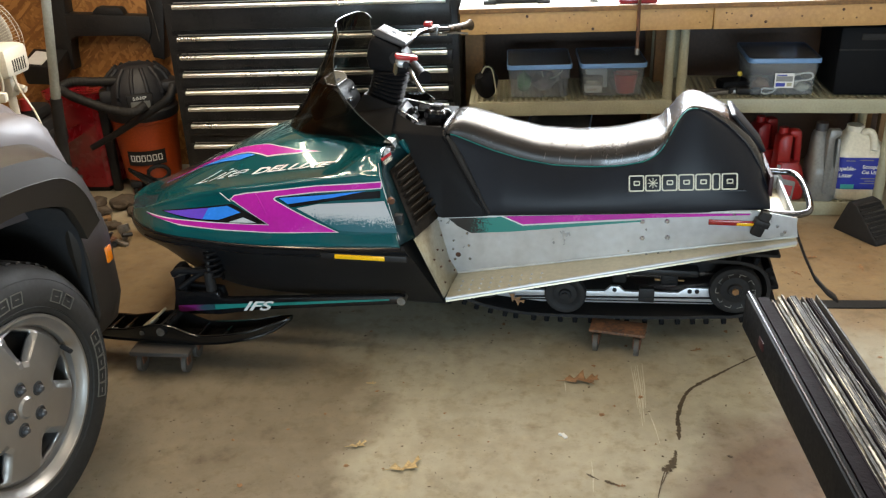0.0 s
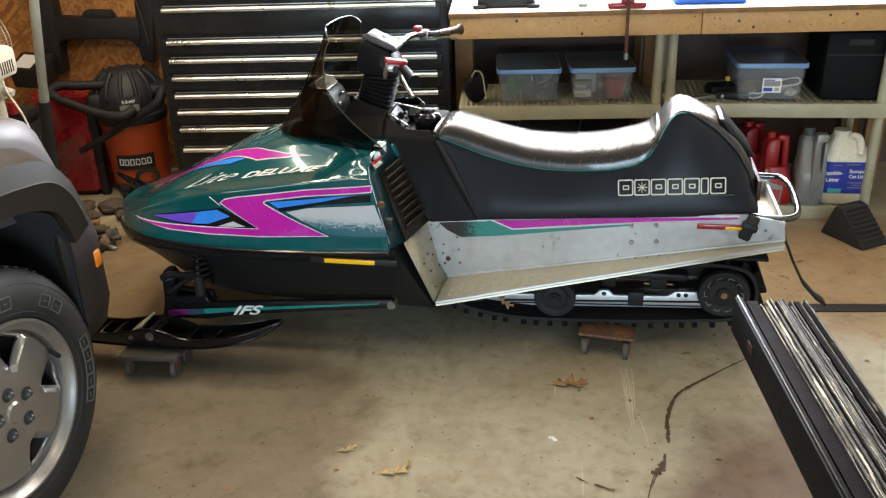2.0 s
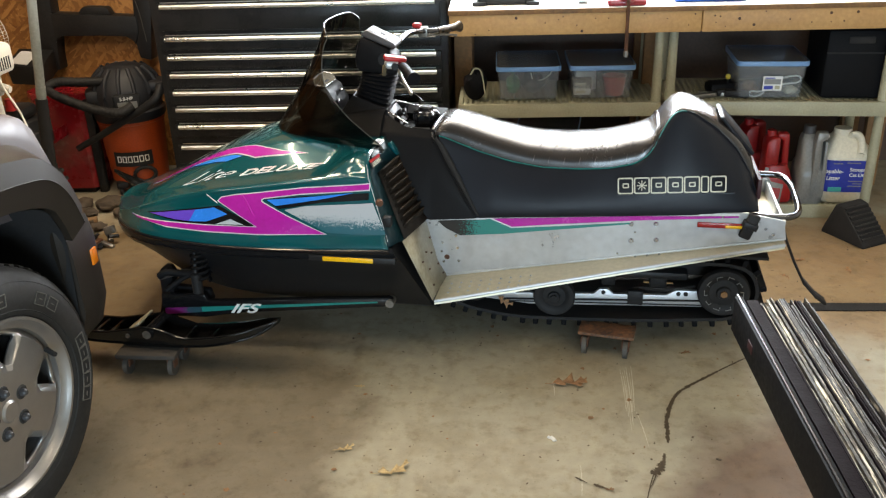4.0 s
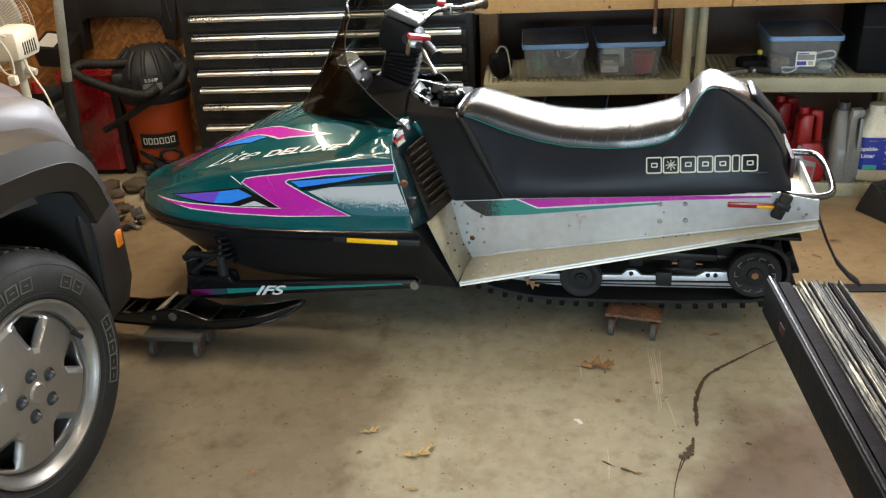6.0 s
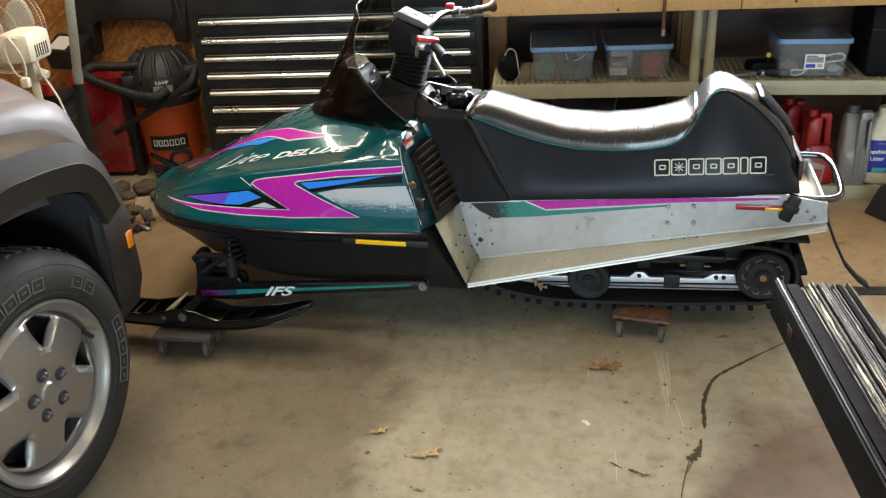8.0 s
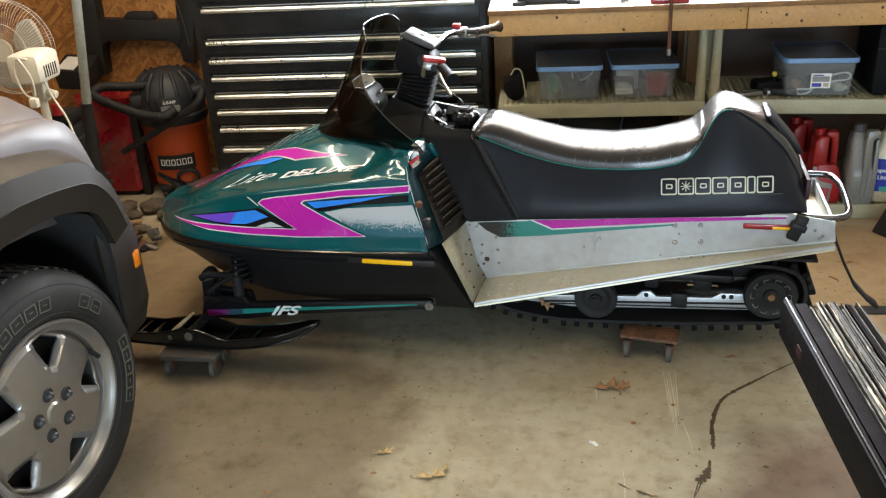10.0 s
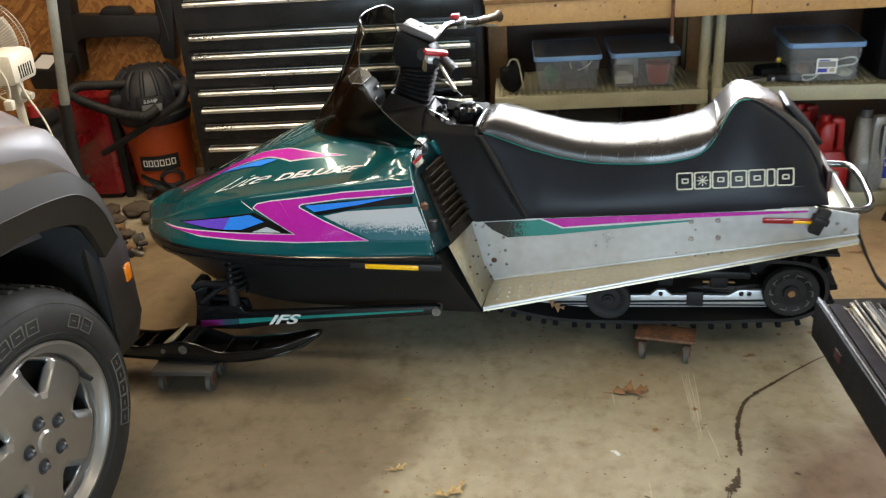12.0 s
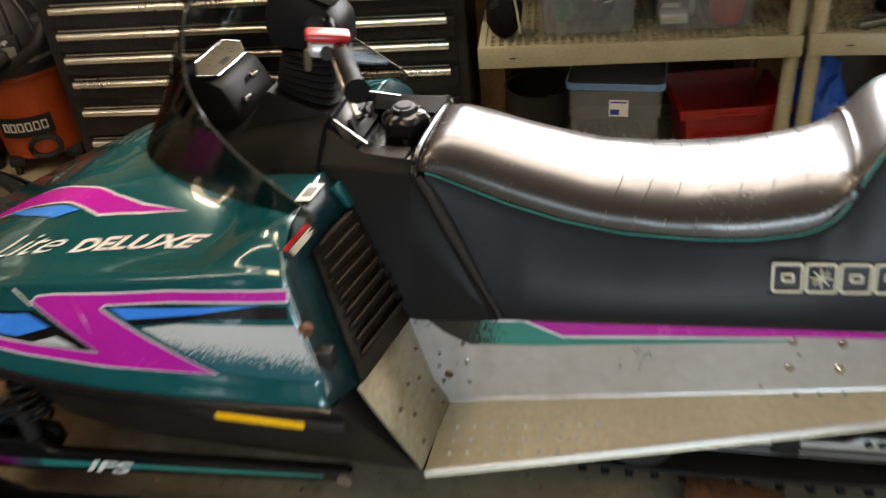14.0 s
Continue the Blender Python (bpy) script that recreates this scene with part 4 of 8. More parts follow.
part("dash_cowl", loft([[Vector((-0.60 + 0.36 * t, y * (0.19 - 0.03 * t), 0.712 + (0.03 + 0.07 * math.sin(t * 1.6)) * max(0.0, 1 - abs(y) ** 3))) for y in [-1 + 2 * k / 16 for k in range(17)]] for t in [i / 12 for i in range(13)]], False, False), "shroud", sled, "black dash cowl under the windshield", 60)
pod = part("gauge_pod", prism([(-0.575, 0.80), (-0.56, 0.885), (-0.53, 0.905), (-0.455, 0.868), (-0.425, 0.81), (-0.44, 0.745), (-0.56, 0.745)], -0.045, 0.135, 0.012), "shroud", sled, "black instrument pod")
for lo, hi in (((-0.432, -0.012, 0.822), (-0.420, 0.016, 0.834)), ((-0.440, 0.05, 0.848), (-0.428, 0.085, 0.858))):
    part("pod_button", boxes((lo, hi, 0.004)), "chrome", pod, "bright button on the instrument pod")
HEX = [(-0.026, -0.062), (-0.002, -0.098), (0.026, -0.062), (0.028, 0.060), (0.002, 0.092), (-0.026, 0.062)]
GAUGE = Matrix.Translation((-0.493, 0.043, 0.891)) @ pose(0, 0, 0, 0, 30, 0)
bm = prism(HEX, 0.0, 0.006, 0.002, "z")
bmesh.ops.transform(bm, matrix=GAUGE, verts=bm.verts)
face = part("gauge_face", bm, "gauge", pod, "brownish hexagonal gauge face")
bm = bmesh.new()
for a, b in zip(HEX, HEX[1:] + HEX[:1]):
    rod(bm, (*a, 0.006), (*b, 0.006), 0.0013, None, 8)
bmesh.ops.transform(bm, matrix=GAUGE, verts=bm.verts)
part("bezel", bm, "chrome", face, "bright bezel")
bm = bmesh.new()
for k in range(9):
    a = radians(20 + 40 * k)
    box(bm, (-0.003, -0.001, 0.006), (0.003, 0.001, 0.0068), 0, Matrix.Translation((0.014 * math.cos(a), 0.046 * math.sin(a), 0)) @ pose(0, 0, 0, 0, 0, math.degrees(a)))
box(bm, (0.006, -0.020, 0.006), (0.016, 0.012, 0.0068))
bmesh.ops.transform(bm, matrix=GAUGE, verts=bm.verts)
part("dial_marks", bm, "dark", face)
con = part("console", boxes(((-0.238, MID - 0.105, 0.725), (-0.060, MID + 0.105, 0.734), 0.003)), "black_gloss", sled, "glossy black console plate sunk round the fuel cap")
bm = bmesh.new()
quad = [Vector(p) for p in ((-0.245, MID - 0.056, 0.799), (-0.240, MID + 0.070, 0.802), (-0.196, MID + 0.085, 0.738), (-0.200, MID - 0.078, 0.738))]
bm.faces.new([bm.verts.new(p) for p in quad])
wall = part("console_wall", bm, "post_cover", con, "bare metal front wall of the console")
so = wall.modifiers.new("thick", "SOLIDIFY")
so.thickness = 0.003
part("choke_lever", prism([(-0.222, 0.742), (-0.214, 0.790), (-0.207, 0.792), (-0.196, 0.750)], MID - 0.045, MID - 0.038, 0.002), "black_gloss", con, "black choke lever")
part("ignition_switch", rods(((-0.218, MID + 0.022, 0.768), (-0.200, MID + 0.020, 0.780), 0.014, 0.012), ((-0.200, MID + 0.020, 0.780), (-0.190, MID + 0.019, 0.786), 0.007)), "black", con, "black ignition switch")
part("console_plate", boxes(((-0.150, MID - 0.098, 0.734), (-0.085, MID - 0.050, 0.741), 0.002)), "post_grey", con, "grey plate")
part("start_handle", boxes(((-0.214, MID + 0.050, 0.742), (-0.200, MID + 0.085, 0.775), 0.005)), "black", con)
bm = lathe([(0.0, 0.803), (0.024, 0.802), (0.028, 0.792), (0.038, 0.789), (0.046, 0.779), (0.046, 0.755), (0.042, 0.735), (0, 0.735)], 60)
for v in bm.verts:
    a = math.atan2(v.co.y, v.co.x)
    k = 1.0 + (0.10 * math.cos(6 * a) if math.hypot(v.co.x, v.co.y) > 0.034 else 0.0)
    v.co = (-0.108 + v.co.x * k, MID + 0.006 + v.co.y * k, v.co.z)
part("fuel_cap", bm, "black_gloss", sled, "black lobed fuel cap", 30)
part("cap_button", lathe([(0.0, 0.8065), (0.017, 0.806), (0.021, 0.8025)], 20, Matrix.Translation((-0.108, MID + 0.006, 0))), "post_grey", sled, "grey cap centre")
part("console_edge", rods(((-0.246, MID - 0.056, 0.803), (-0.155, MID - 0.104, 0.771), 0.003)), "chrome", con, "bright console edge")
part("console_edge", rods(((-0.241, MID + 0.072, 0.805), (-0.151, MID + 0.118, 0.771), 0.003)), "chrome", con, "bright console edge")
part("console_edge", rods(((-0.246, MID - 0.056, 0.803), (-0.241, MID + 0.072, 0.805), 0.002)), "chrome", con, "bright console edge")

# steering: bellows, post cover, bars, grips
part("dash_pedestal", loft([[Vector(p) for p in ((a, MID - w, za), (b, MID - w, zb), (b, MID + w, zb), (a, MID + w, za))] for a, za, b, zb, w in ((-0.46, 0.735, -0.235, 0.735, 0.15), (-0.41, 0.79, -0.237, 0.775, 0.10), (-0.372, 0.845, -0.236, 0.800, 0.07), (-0.362, 0.858, -0.236, 0.808, 0.064))]), "shroud", sled, "charcoal pedestal under the steering bellows", 20)
secs = []
for i in range(15):
    t = i / 14
    k = 0.0055 if i % 2 else -0.004
    cx, cz = -0.298 + 0.031 * t, 0.836 + 0.096 * t
    rx, ry = 0.056 + 0.005 * t + k, 0.054 - 0.004 * t + k
    slope = -0.42 + 0.36 * t
    ring = []
    for a in [2 * math.pi * q / 32 for q in range(32)]:
        c, d = math.cos(a), math.sin(a)
        dx, dy = rx * math.copysign(abs(c) ** 0.7, c), ry * math.copysign(abs(d) ** 0.7, d)
        ring.append(Vector((cx + dx, MID + dy, cz + slope * dx)))
    secs.append(ring)
part("steering_bellows", loft(secs), "case_black", sled, "black rubber steering bellows", 25)
part("steering_head", prism([(-0.343, 0.94), (-0.352, 0.985), (-0.335, 1.045), (-0.315, 1.066), (-0.225, 1.022), (-0.198, 0.985), (-0.200, 0.925)], MID - 0.05, MID + 0.055, 0.014), "shroud", sled, "black steering head")
part("head_clamp", rods(((-0.238, MID - 0.062, 0.985), (-0.238, MID + 0.062, 0.985), 0.022, None, 20)), "black", sled, "black bar clamp")
cover = part("post_cover", prism([(-0.322, 1.066), (-0.318, 1.076), (-0.300, 1.086), (-0.203, 1.041), (-0.197, 1.030), (-0.205, 1.018)], MID - 0.048, MID + 0.052, 0.005), "post_cover", sled, "worn grey steering post cover")
for lo, hi, material in (((-0.010, -0.010, 0.0), (0.008, 0.010, 0.0015), "dark"), ((-0.052, -0.036, 0.0), (-0.016, 0.036, 0.001), "post_grey"), ((0.018, -0.040, 0.0), (0.030, 0.040, 0.0012), "post_grey")):
    bm = bmesh.new()
    box(bm, lo, hi, 0.0, Matrix.Translation((-0.252, MID + 0.002, 1.0645)) @ pose(0, 0, 0, 0, 24.9, 0))
    part("cover_mark", bm, material, cover)
part("handlebar", tube(bmesh.new(), [(-0.073, -0.305, 0.988), (-0.115, -0.22, 0.998), (-0.155, -0.155, 0.998), (-0.19, -0.08, 0.995), (-0.225, 0.0, 0.99), (-0.228, 0.05, 1.0), (-0.215, 0.10, 1.022), (-0.20, 0.18, 1.036), (-0.17, 0.25, 1.033), (-0.11, 0.30, 1.026), (-0.05, 0.395, 1.024)], 0.0115, 12), "grab_bar", sled, "dull chromed steel handlebar")
part("grip", tube(bmesh.new(), [(-0.128, -0.198, 1.0), (-0.068, -0.31, 0.987)], lambda t: 0.016 + (0.006 if t > 0.93 else 0) + 0.001 * math.sin(t * 60), 14), "case_black", sled, "black rubber grip")
part("grip", tube(bmesh.new(), [(-0.112, 0.298, 1.026), (-0.045, 0.402, 1.024)], lambda t: 0.0135 + (0.009 if t > 0.93 else 0) + 0.001 * math.sin(t * 60), 14), "worn_grip", sled, "worn bronze-brown rubber grip")
SWITCH = Matrix.Translation((-0.168, -0.155, 1.0)) @ pose(0, 0, 0, 0, 10, 22)
for name, lo, hi, bev, material, label in (("switch_housing", (-0.034, -0.026, -0.016), (0.030, 0.024, 0.012), 0.010, "alu", "pale cast switch housing"), ("switch_cap", (-0.040, -0.022, 0.010), (0.036, 0.020, 0.027), 0.007, "red_button", "red switch cap"), ("housing_lug", (-0.040, -0.018, -0.042), (-0.028, 0.006, -0.006), 0.004, "gauge", "bronze clamp lug")):
    bm = bmesh.new()
    box(bm, lo, hi, bev, SWITCH)
    part(name, bm, material, sled, label)
part("switch_lens", rods((SWITCH @ Vector((-0.004, -0.024, -0.004)), SWITCH @ Vector((-0.004, -0.032, -0.004)), 0.012, 0.011)), "black_gloss", sled, "round black switch knob")
part("kill_button", boxes(((-0.198, 0.248, 1.044), (-0.166, 0.278, 1.062), 0.006)), "red_button", sled, "red button")
part("throttle_block", boxes(((-0.178, 0.256, 1.008), (-0.142, 0.290, 1.046), 0.006)), "steel", sled)
part("brake_lever", tube(bmesh.new(), [(-0.150, -0.18, 0.985), (-0.118, -0.235, 0.958), (-0.085, -0.28, 0.93)], 0.0055, 8), "steel", sled, "bare metal brake lever")
part("throttle_lever", tube(bmesh.new(), [(-0.15, 0.28, 1.012), (-0.10, 0.325, 1.008), (-0.05, 0.37, 0.996)], 0.0045, 8), "steel", sled)
for sgn in (-1, 1):
    part("mirror_stay", rods(((-0.192, sgn * 0.306, 0.738), (-0.192, sgn * 0.309, 0.754), 0.007)), "post_grey", sled, "windshield mounting screw")

# louvred side panels behind the hood
for sgn in (-1, 1):
    TL, TR, BR, BL = (Vector((x, sgn * y, z)) for x, y, z in ((-0.222, 0.268, 0.652), (-0.180, 0.160, 0.676), (-0.070, 0.196, 0.458), (-0.104, 0.412, 0.470)))
    nrm = (TR - TL).cross(BL - TL).normalized()
    if nrm.y * sgn < 0:
        nrm = -nrm
    bm = bmesh.new()
    bm.faces.new([bm.verts.new(p) for p in (TL, TR, BR, BL)])
    panel = part("louvre_panel", bm, "slat", sled, "black louvred vent panel")
    so = panel.modifiers.new("thick", "SOLIDIFY")
    so.thickness = 0.01
    for k in range(9):
        t = 0.03 + 0.102 * k
        a, b = TL.lerp(BL, t).lerp(TR.lerp(BR, t), 0.10), TL.lerp(BL, t).lerp(TR.lerp(BR, t), 0.90)
        dn = (BL - TL).normalized() * 0.02
        sec = [[a + 0.003 * nrm, a + 0.028 * nrm - dn * 0.1, a + 0.030 * nrm + dn * 0.15, a + 0.003 * nrm + dn * 0.7], [b + 0.003 * nrm, b + 0.028 * nrm - dn * 0.1, b + 0.030 * nrm + dn * 0.15, b + 0.003 * nrm + dn * 0.7]]
        part("slat", loft(sec), "slat", panel)
    edge_h = [hood_at(-0.14, a) for a in [0.02 + 0.62 * i / 7 for i in range(8)] + [0.74, 0.88, 1.02, 1.15, 1.28]]
    if sgn > 0:
        edge_h = [Vector((p.x, -p.y, p.z)) for p in edge_h]
    inner = [BL.lerp(TL, i / 7) for i in range(8)] + [TL.lerp(TR, i / 5) for i in range(1, 6)]
    ob = part("vent_frame", loft([edge_h, [0.5 * (p + q) + 0.001 * nrm for p, q in zip(edge_h, inner)], inner], False, False), "teal_dull", sled, "dark teal flange behind the hood edge", 60)
    so = ob.modifiers.new("thick", "SOLIDIFY")
    so.thickness = 0.004
    tab = bmesh.new()
    box(tab, (-0.010, -0.012, -0.028), (0.006, 0.012, 0.026), 0.003, Matrix.Translation((-0.188, sgn * 0.152, 0.704)) @ pose(0, 0, 0, -sgn * 6, -28, 12 * sgn))
    part("scoop_tab", tab, "teal", sled, "teal corner of the hood")
    part("screw", rods(((-0.172, sgn * 0.440, 0.612), (-0.164, sgn * 0.452, 0.612), 0.013, 0.010, 10)), "rust", sled, "rusty hood screw")
    part("hood_latch", boxes(((-0.165, sgn * 0.43 - 0.014, 0.525), (-0.135, sgn * 0.43 + 0.014, 0.56), 0.005)), "black", sled, "black rubber hood latch")
def on_quad(corners, u0, u1, v0, v1, lift, thick=0.0012):
    """A thin plate over part of a four-cornered patch: u along its top edge, v from the top edge down."""
    p = [Vector(c) for c in corners]
    up = (p[1] - p[0]).cross(p[3] - p[0]).normalized()
    up = up if up.x > 0 else -up
    at = lambda u, v: p[0].lerp(p[1], u).lerp(p[3].lerp(p[2], u), v)
    q = [at(u0, v0), at(u1, v0), at(u1, v1), at(u0, v1)]
    return loft([[c + lift * up for c in q], [c + (lift + thick) * up for c in q]])


WARNING = ((-0.220, -0.388, 0.733), (-0.216, -0.280, 0.723), (-0.208, -0.266, 0.693), (-0.212, -0.374, 0.703))
part("sticker", on_quad(WARNING, 0, 1, 0, 1, 0.007), "black", hood, "red and black warning sticker")
part("sticker", on_quad(WARNING, 0.03, 0.97, 0.03, 0.34, 0.0084), "red_button", hood, "red band of the warning sticker")
for k in range(4):
    part("sticker_print", on_quad(WARNING, 0.10, 0.90 - 0.12 * (k % 2), 0.44 + 0.13 * k, 0.50 + 0.13 * k, 0.0084), "cream", hood)
PALE = ((-0.239, -0.262, 0.746), (-0.236, -0.196, 0.744), (-0.215, -0.175, 0.733), (-0.218, -0.240, 0.735))
part("sticker", on_quad(PALE, 0, 1, 0, 1, 0.006), "cream", hood, "small pale sticker")
part("sticker_print", on_quad(PALE, 0.25, 0.75, 0.2, 0.8, 0.0074), "stitch", hood)
part("panel_edge", tube(bmesh.new(), [(-0.670, -0.391, 0.600), (-0.654, -0.402, 0.583), (-0.636, -0.415, 0.557), (-0.622, -0.424, 0.537)], lambda t: 0.0012 + 0.0022 * math.sin(math.pi * t), 10), "magenta", hood, "raised edge of the moulded side panel")

# stripes, bolts and lights on the tunnel
for sgn in (-1, 1):
    y0, y1 = sgn * 0.2032, sgn * 0.2055
    def stripe(poly, material, label, k=0.0):
        part("stripe", prism(poly, y0 + sgn * k, y1 + sgn * k), material, sled, label)
    stripe([(-0.05, 0.463), (0.10, 0.4775), (0.64, 0.5125), (0.985, 0.5305), (0.99, 0.524), (0.64, 0.508), (0.168, 0.477), (0.14, 0.470), (-0.04, 0.459)], "white_vinyl", "white pinstripe", 0.001)
    stripe([(0.166, 0.474), (0.64, 0.506), (0.985, 0.522), (0.985, 0.517), (0.64, 0.490), (0.36, 0.462), (0.235, 0.447)], "magenta", "magenta stripe", 0.001)
    stripe([(0.165, 0.476), (0.235, 0.447), (0.36, 0.460), (0.64, 0.487), (0.64, 0.484), (0.36, 0.455), (0.233, 0.4425), (0.158, 0.474)], "white_vinyl", "white edging", 0.0016)
    stripe([(0.03, 0.462), (0.155, 0.473), (0.235, 0.443), (0.38, 0.456), (0.64, 0.482), (0.64, 0.477), (0.40, 0.445), (0.20, 0.418), (0.10, 0.409), (0.05, 0.404), (0.0, 0.430), (-0.03, 0.456)], "specked_stripe", "teal stripe that starts as black specks")
    lamp = part("tail_reflector", boxes(((0.855, sgn * 0.203, 0.479), (1.005, sgn * 0.214, 0.497), 0.003)), "red_lens", sled, "red strip reflector")
    part("amber_end", boxes(((0.945, sgn * 0.213, 0.481), (1.0, sgn * 0.2155, 0.491), 0.001)), "amber", lamp, "amber end of the reflector")
    for x, z, r in ((0.641, 0.476, 0.009), (0.722, 0.481, 0.009), (0.644, 0.415, 0.0095), (0.727, 0.422, 0.0095), (0.0, 0.316, 0.010), (0.035, 0.402, 0.006), (-0.018, 0.338, 0.005), (-0.012, 0.298, 0.006), (0.04, 0.355, 0.006), (0.043, 0.303, 0.006), (-0.015, 0.372, 0.005), (0.935, 0.517, 0.006), (0.13, 0.487, 0.007), (1.075, 0.48, 0.006), (1.10, 0.462, 0.006), (0.60, 0.365, 0.004), (0.655, 0.448, 0.004)):
        part("bolt", rods(((x, sgn * 0.203, z), (x, sgn * 0.2075, z), r, r * 0.7, 10)), "rust" if r == 0.010 else "chrome", sled)
    for x in (0.66, 0.70, 0.74):
        part("rivet", rods(((x, sgn * 0.215, board_z(x)), (x, sgn * 0.215, board_z(x) + 0.006), 0.005, 0.003, 8)), "steel", sled)
    for i in range(9):
        for j in range(3):
            x = 0.03 + 0.035 * i
            part("tread_dimple", rods(((x, sgn * (0.28 + 0.035 * j), board_z(x)), (x, sgn * (0.28 + 0.035 * j), board_z(x) + 0.006), 0.006, 0.003, 6)), "alu", sled)
    for k, (yy, zz) in enumerate(((0.23, 0.40), (0.27, 0.36), (0.31, 0.38), (0.25, 0.31), (0.34, 0.33), (0.37, 0.37), (0.24, 0.27), (0.36, 0.28))):
        x = -0.080 + (0.46 - zz) * 0.36 - 0.05 * (yy - 0.2) + 0.004
        part("rivet", rods(((x, sgn * yy, zz), (x + 0.004, sgn * yy, zz + 0.003), 0.004, 0.003, 8)), "rust", sled)
    strap = part("latch_strap", boxes(((-0.019, -0.012, -0.044), (0.019, 0.012, 0.044), 0.006, Matrix.Translation((1.02, sgn * 0.217, 0.492)) @ pose(0, 0, 0, 0, 20, 0))), "rubber", sled, "black rubber latch")
    part("latch_hook", boxes(((-0.024, -0.018, -0.006), (0.024, 0.018, 0.016), 0.003, Matrix.Translation((1.02, sgn * 0.217, 0.492)) @ pose(0, 0, 0, 0, 20, 0))), "black", strap)
part("rear_bumper", tube(bmesh.new(), [(1.02, -0.175, 0.515), (1.10, -0.175, 0.512), (1.155, -0.165, 0.512), (1.185, -0.12, 0.515), (1.195, 0.0, 0.52), (1.195, 0.12, 0.525), (1.175, 0.185, 0.53), (1.13, 0.2, 0.53), (1.02, 0.2, 0.53)], 0.0115, 12), "grab_bar", sled, "scuffed dark chrome tube grab bar")
bm = loft([[Vector((x, y, z)) for y in (-0.19, -0.165, -0.14)] for x, z in ((1.13, 0.50), (1.15, 0.44), (1.185, 0.36), (1.225, 0.285), (1.27, 0.235), (1.305, 0.21))], False, False)
flap = part("snow_flap", bm, "rubber", sled, "curled black rubber snow flap", 60)
so = flap.modifiers.new("thick", "SOLIDIFY")
so.thickness = 0.008
part("tunnel_end", boxes(((1.125, -0.2, 0.44), (1.135, 0.2, 0.51), 0.002)), "alu", sled)

# track, rails and idler wheels
loop = [(0.02, 0.130), (0.10, 0.105), (0.25, 0.085), (0.45, 0.088), (0.70, 0.100), (0.90, 0.118), (0.985, 0.128), (1.055, 0.165), (1.078, 0.235), (1.05, 0.305), (0.98, 0.333), (0.85, 0.335), (0.5, 0.34), (0.2, 0.345), (0.05, 0.34), (-0.05, 0.29), (-0.06, 0.21), (-0.02, 0.155)]
belt = [Vector((p.x, 0, p.z)) for p in curve_points([(x, 0, z) for x, z in loop + loop[:1]], 8)][:-1]
secs = []
for i, p in enumerate(belt):
    d = (belt[(i + 1) % len(belt)] - belt[i - 1]).normalized()
    o = Vector((d.z, 0, -d.x))
    secs.append([p + Vector((0, y, 0)) + k * o for y, k in ((-0.19, -0.006), (0.19, -0.006), (0.19, 0.006), (-0.19, 0.006))])
bm = bmesh.new()
rings = [[bm.verts.new(q) for q in s] for s in secs]
skin(bm, rings + rings[:1])
track = part("track", bm, "rubber", sled, "black rubber drive track", 40)
lug = mesh_of("lug", boxes(((-0.009, -0.187, 0.0), (0.009, -0.07, 0.026), 0.004), ((-0.009, -0.05, 0.0), (0.009, 0.05, 0.026), 0.004), ((-0.009, 0.07, 0.0), (0.009, 0.187, 0.026), 0.004)), "case_black")
total, step = 0.0, 0.0
for i, p in enumerate(belt):
    q = belt[(i + 1) % len(belt)]
    total += (q - p).length
    if total >= step:
        step += 0.052
        d = (q - p).normalized()
        o = Vector((d.z, 0, -d.x))
        ob = new("lug", lug)
        ob.parent = track
        ob.matrix_parent_inverse = Matrix.Identity(4)
        ob.matrix_basis = Matrix.Translation(p + 0.005 * o) @ Matrix((d, (0, 1, 0), o)).transposed().to_4x4()
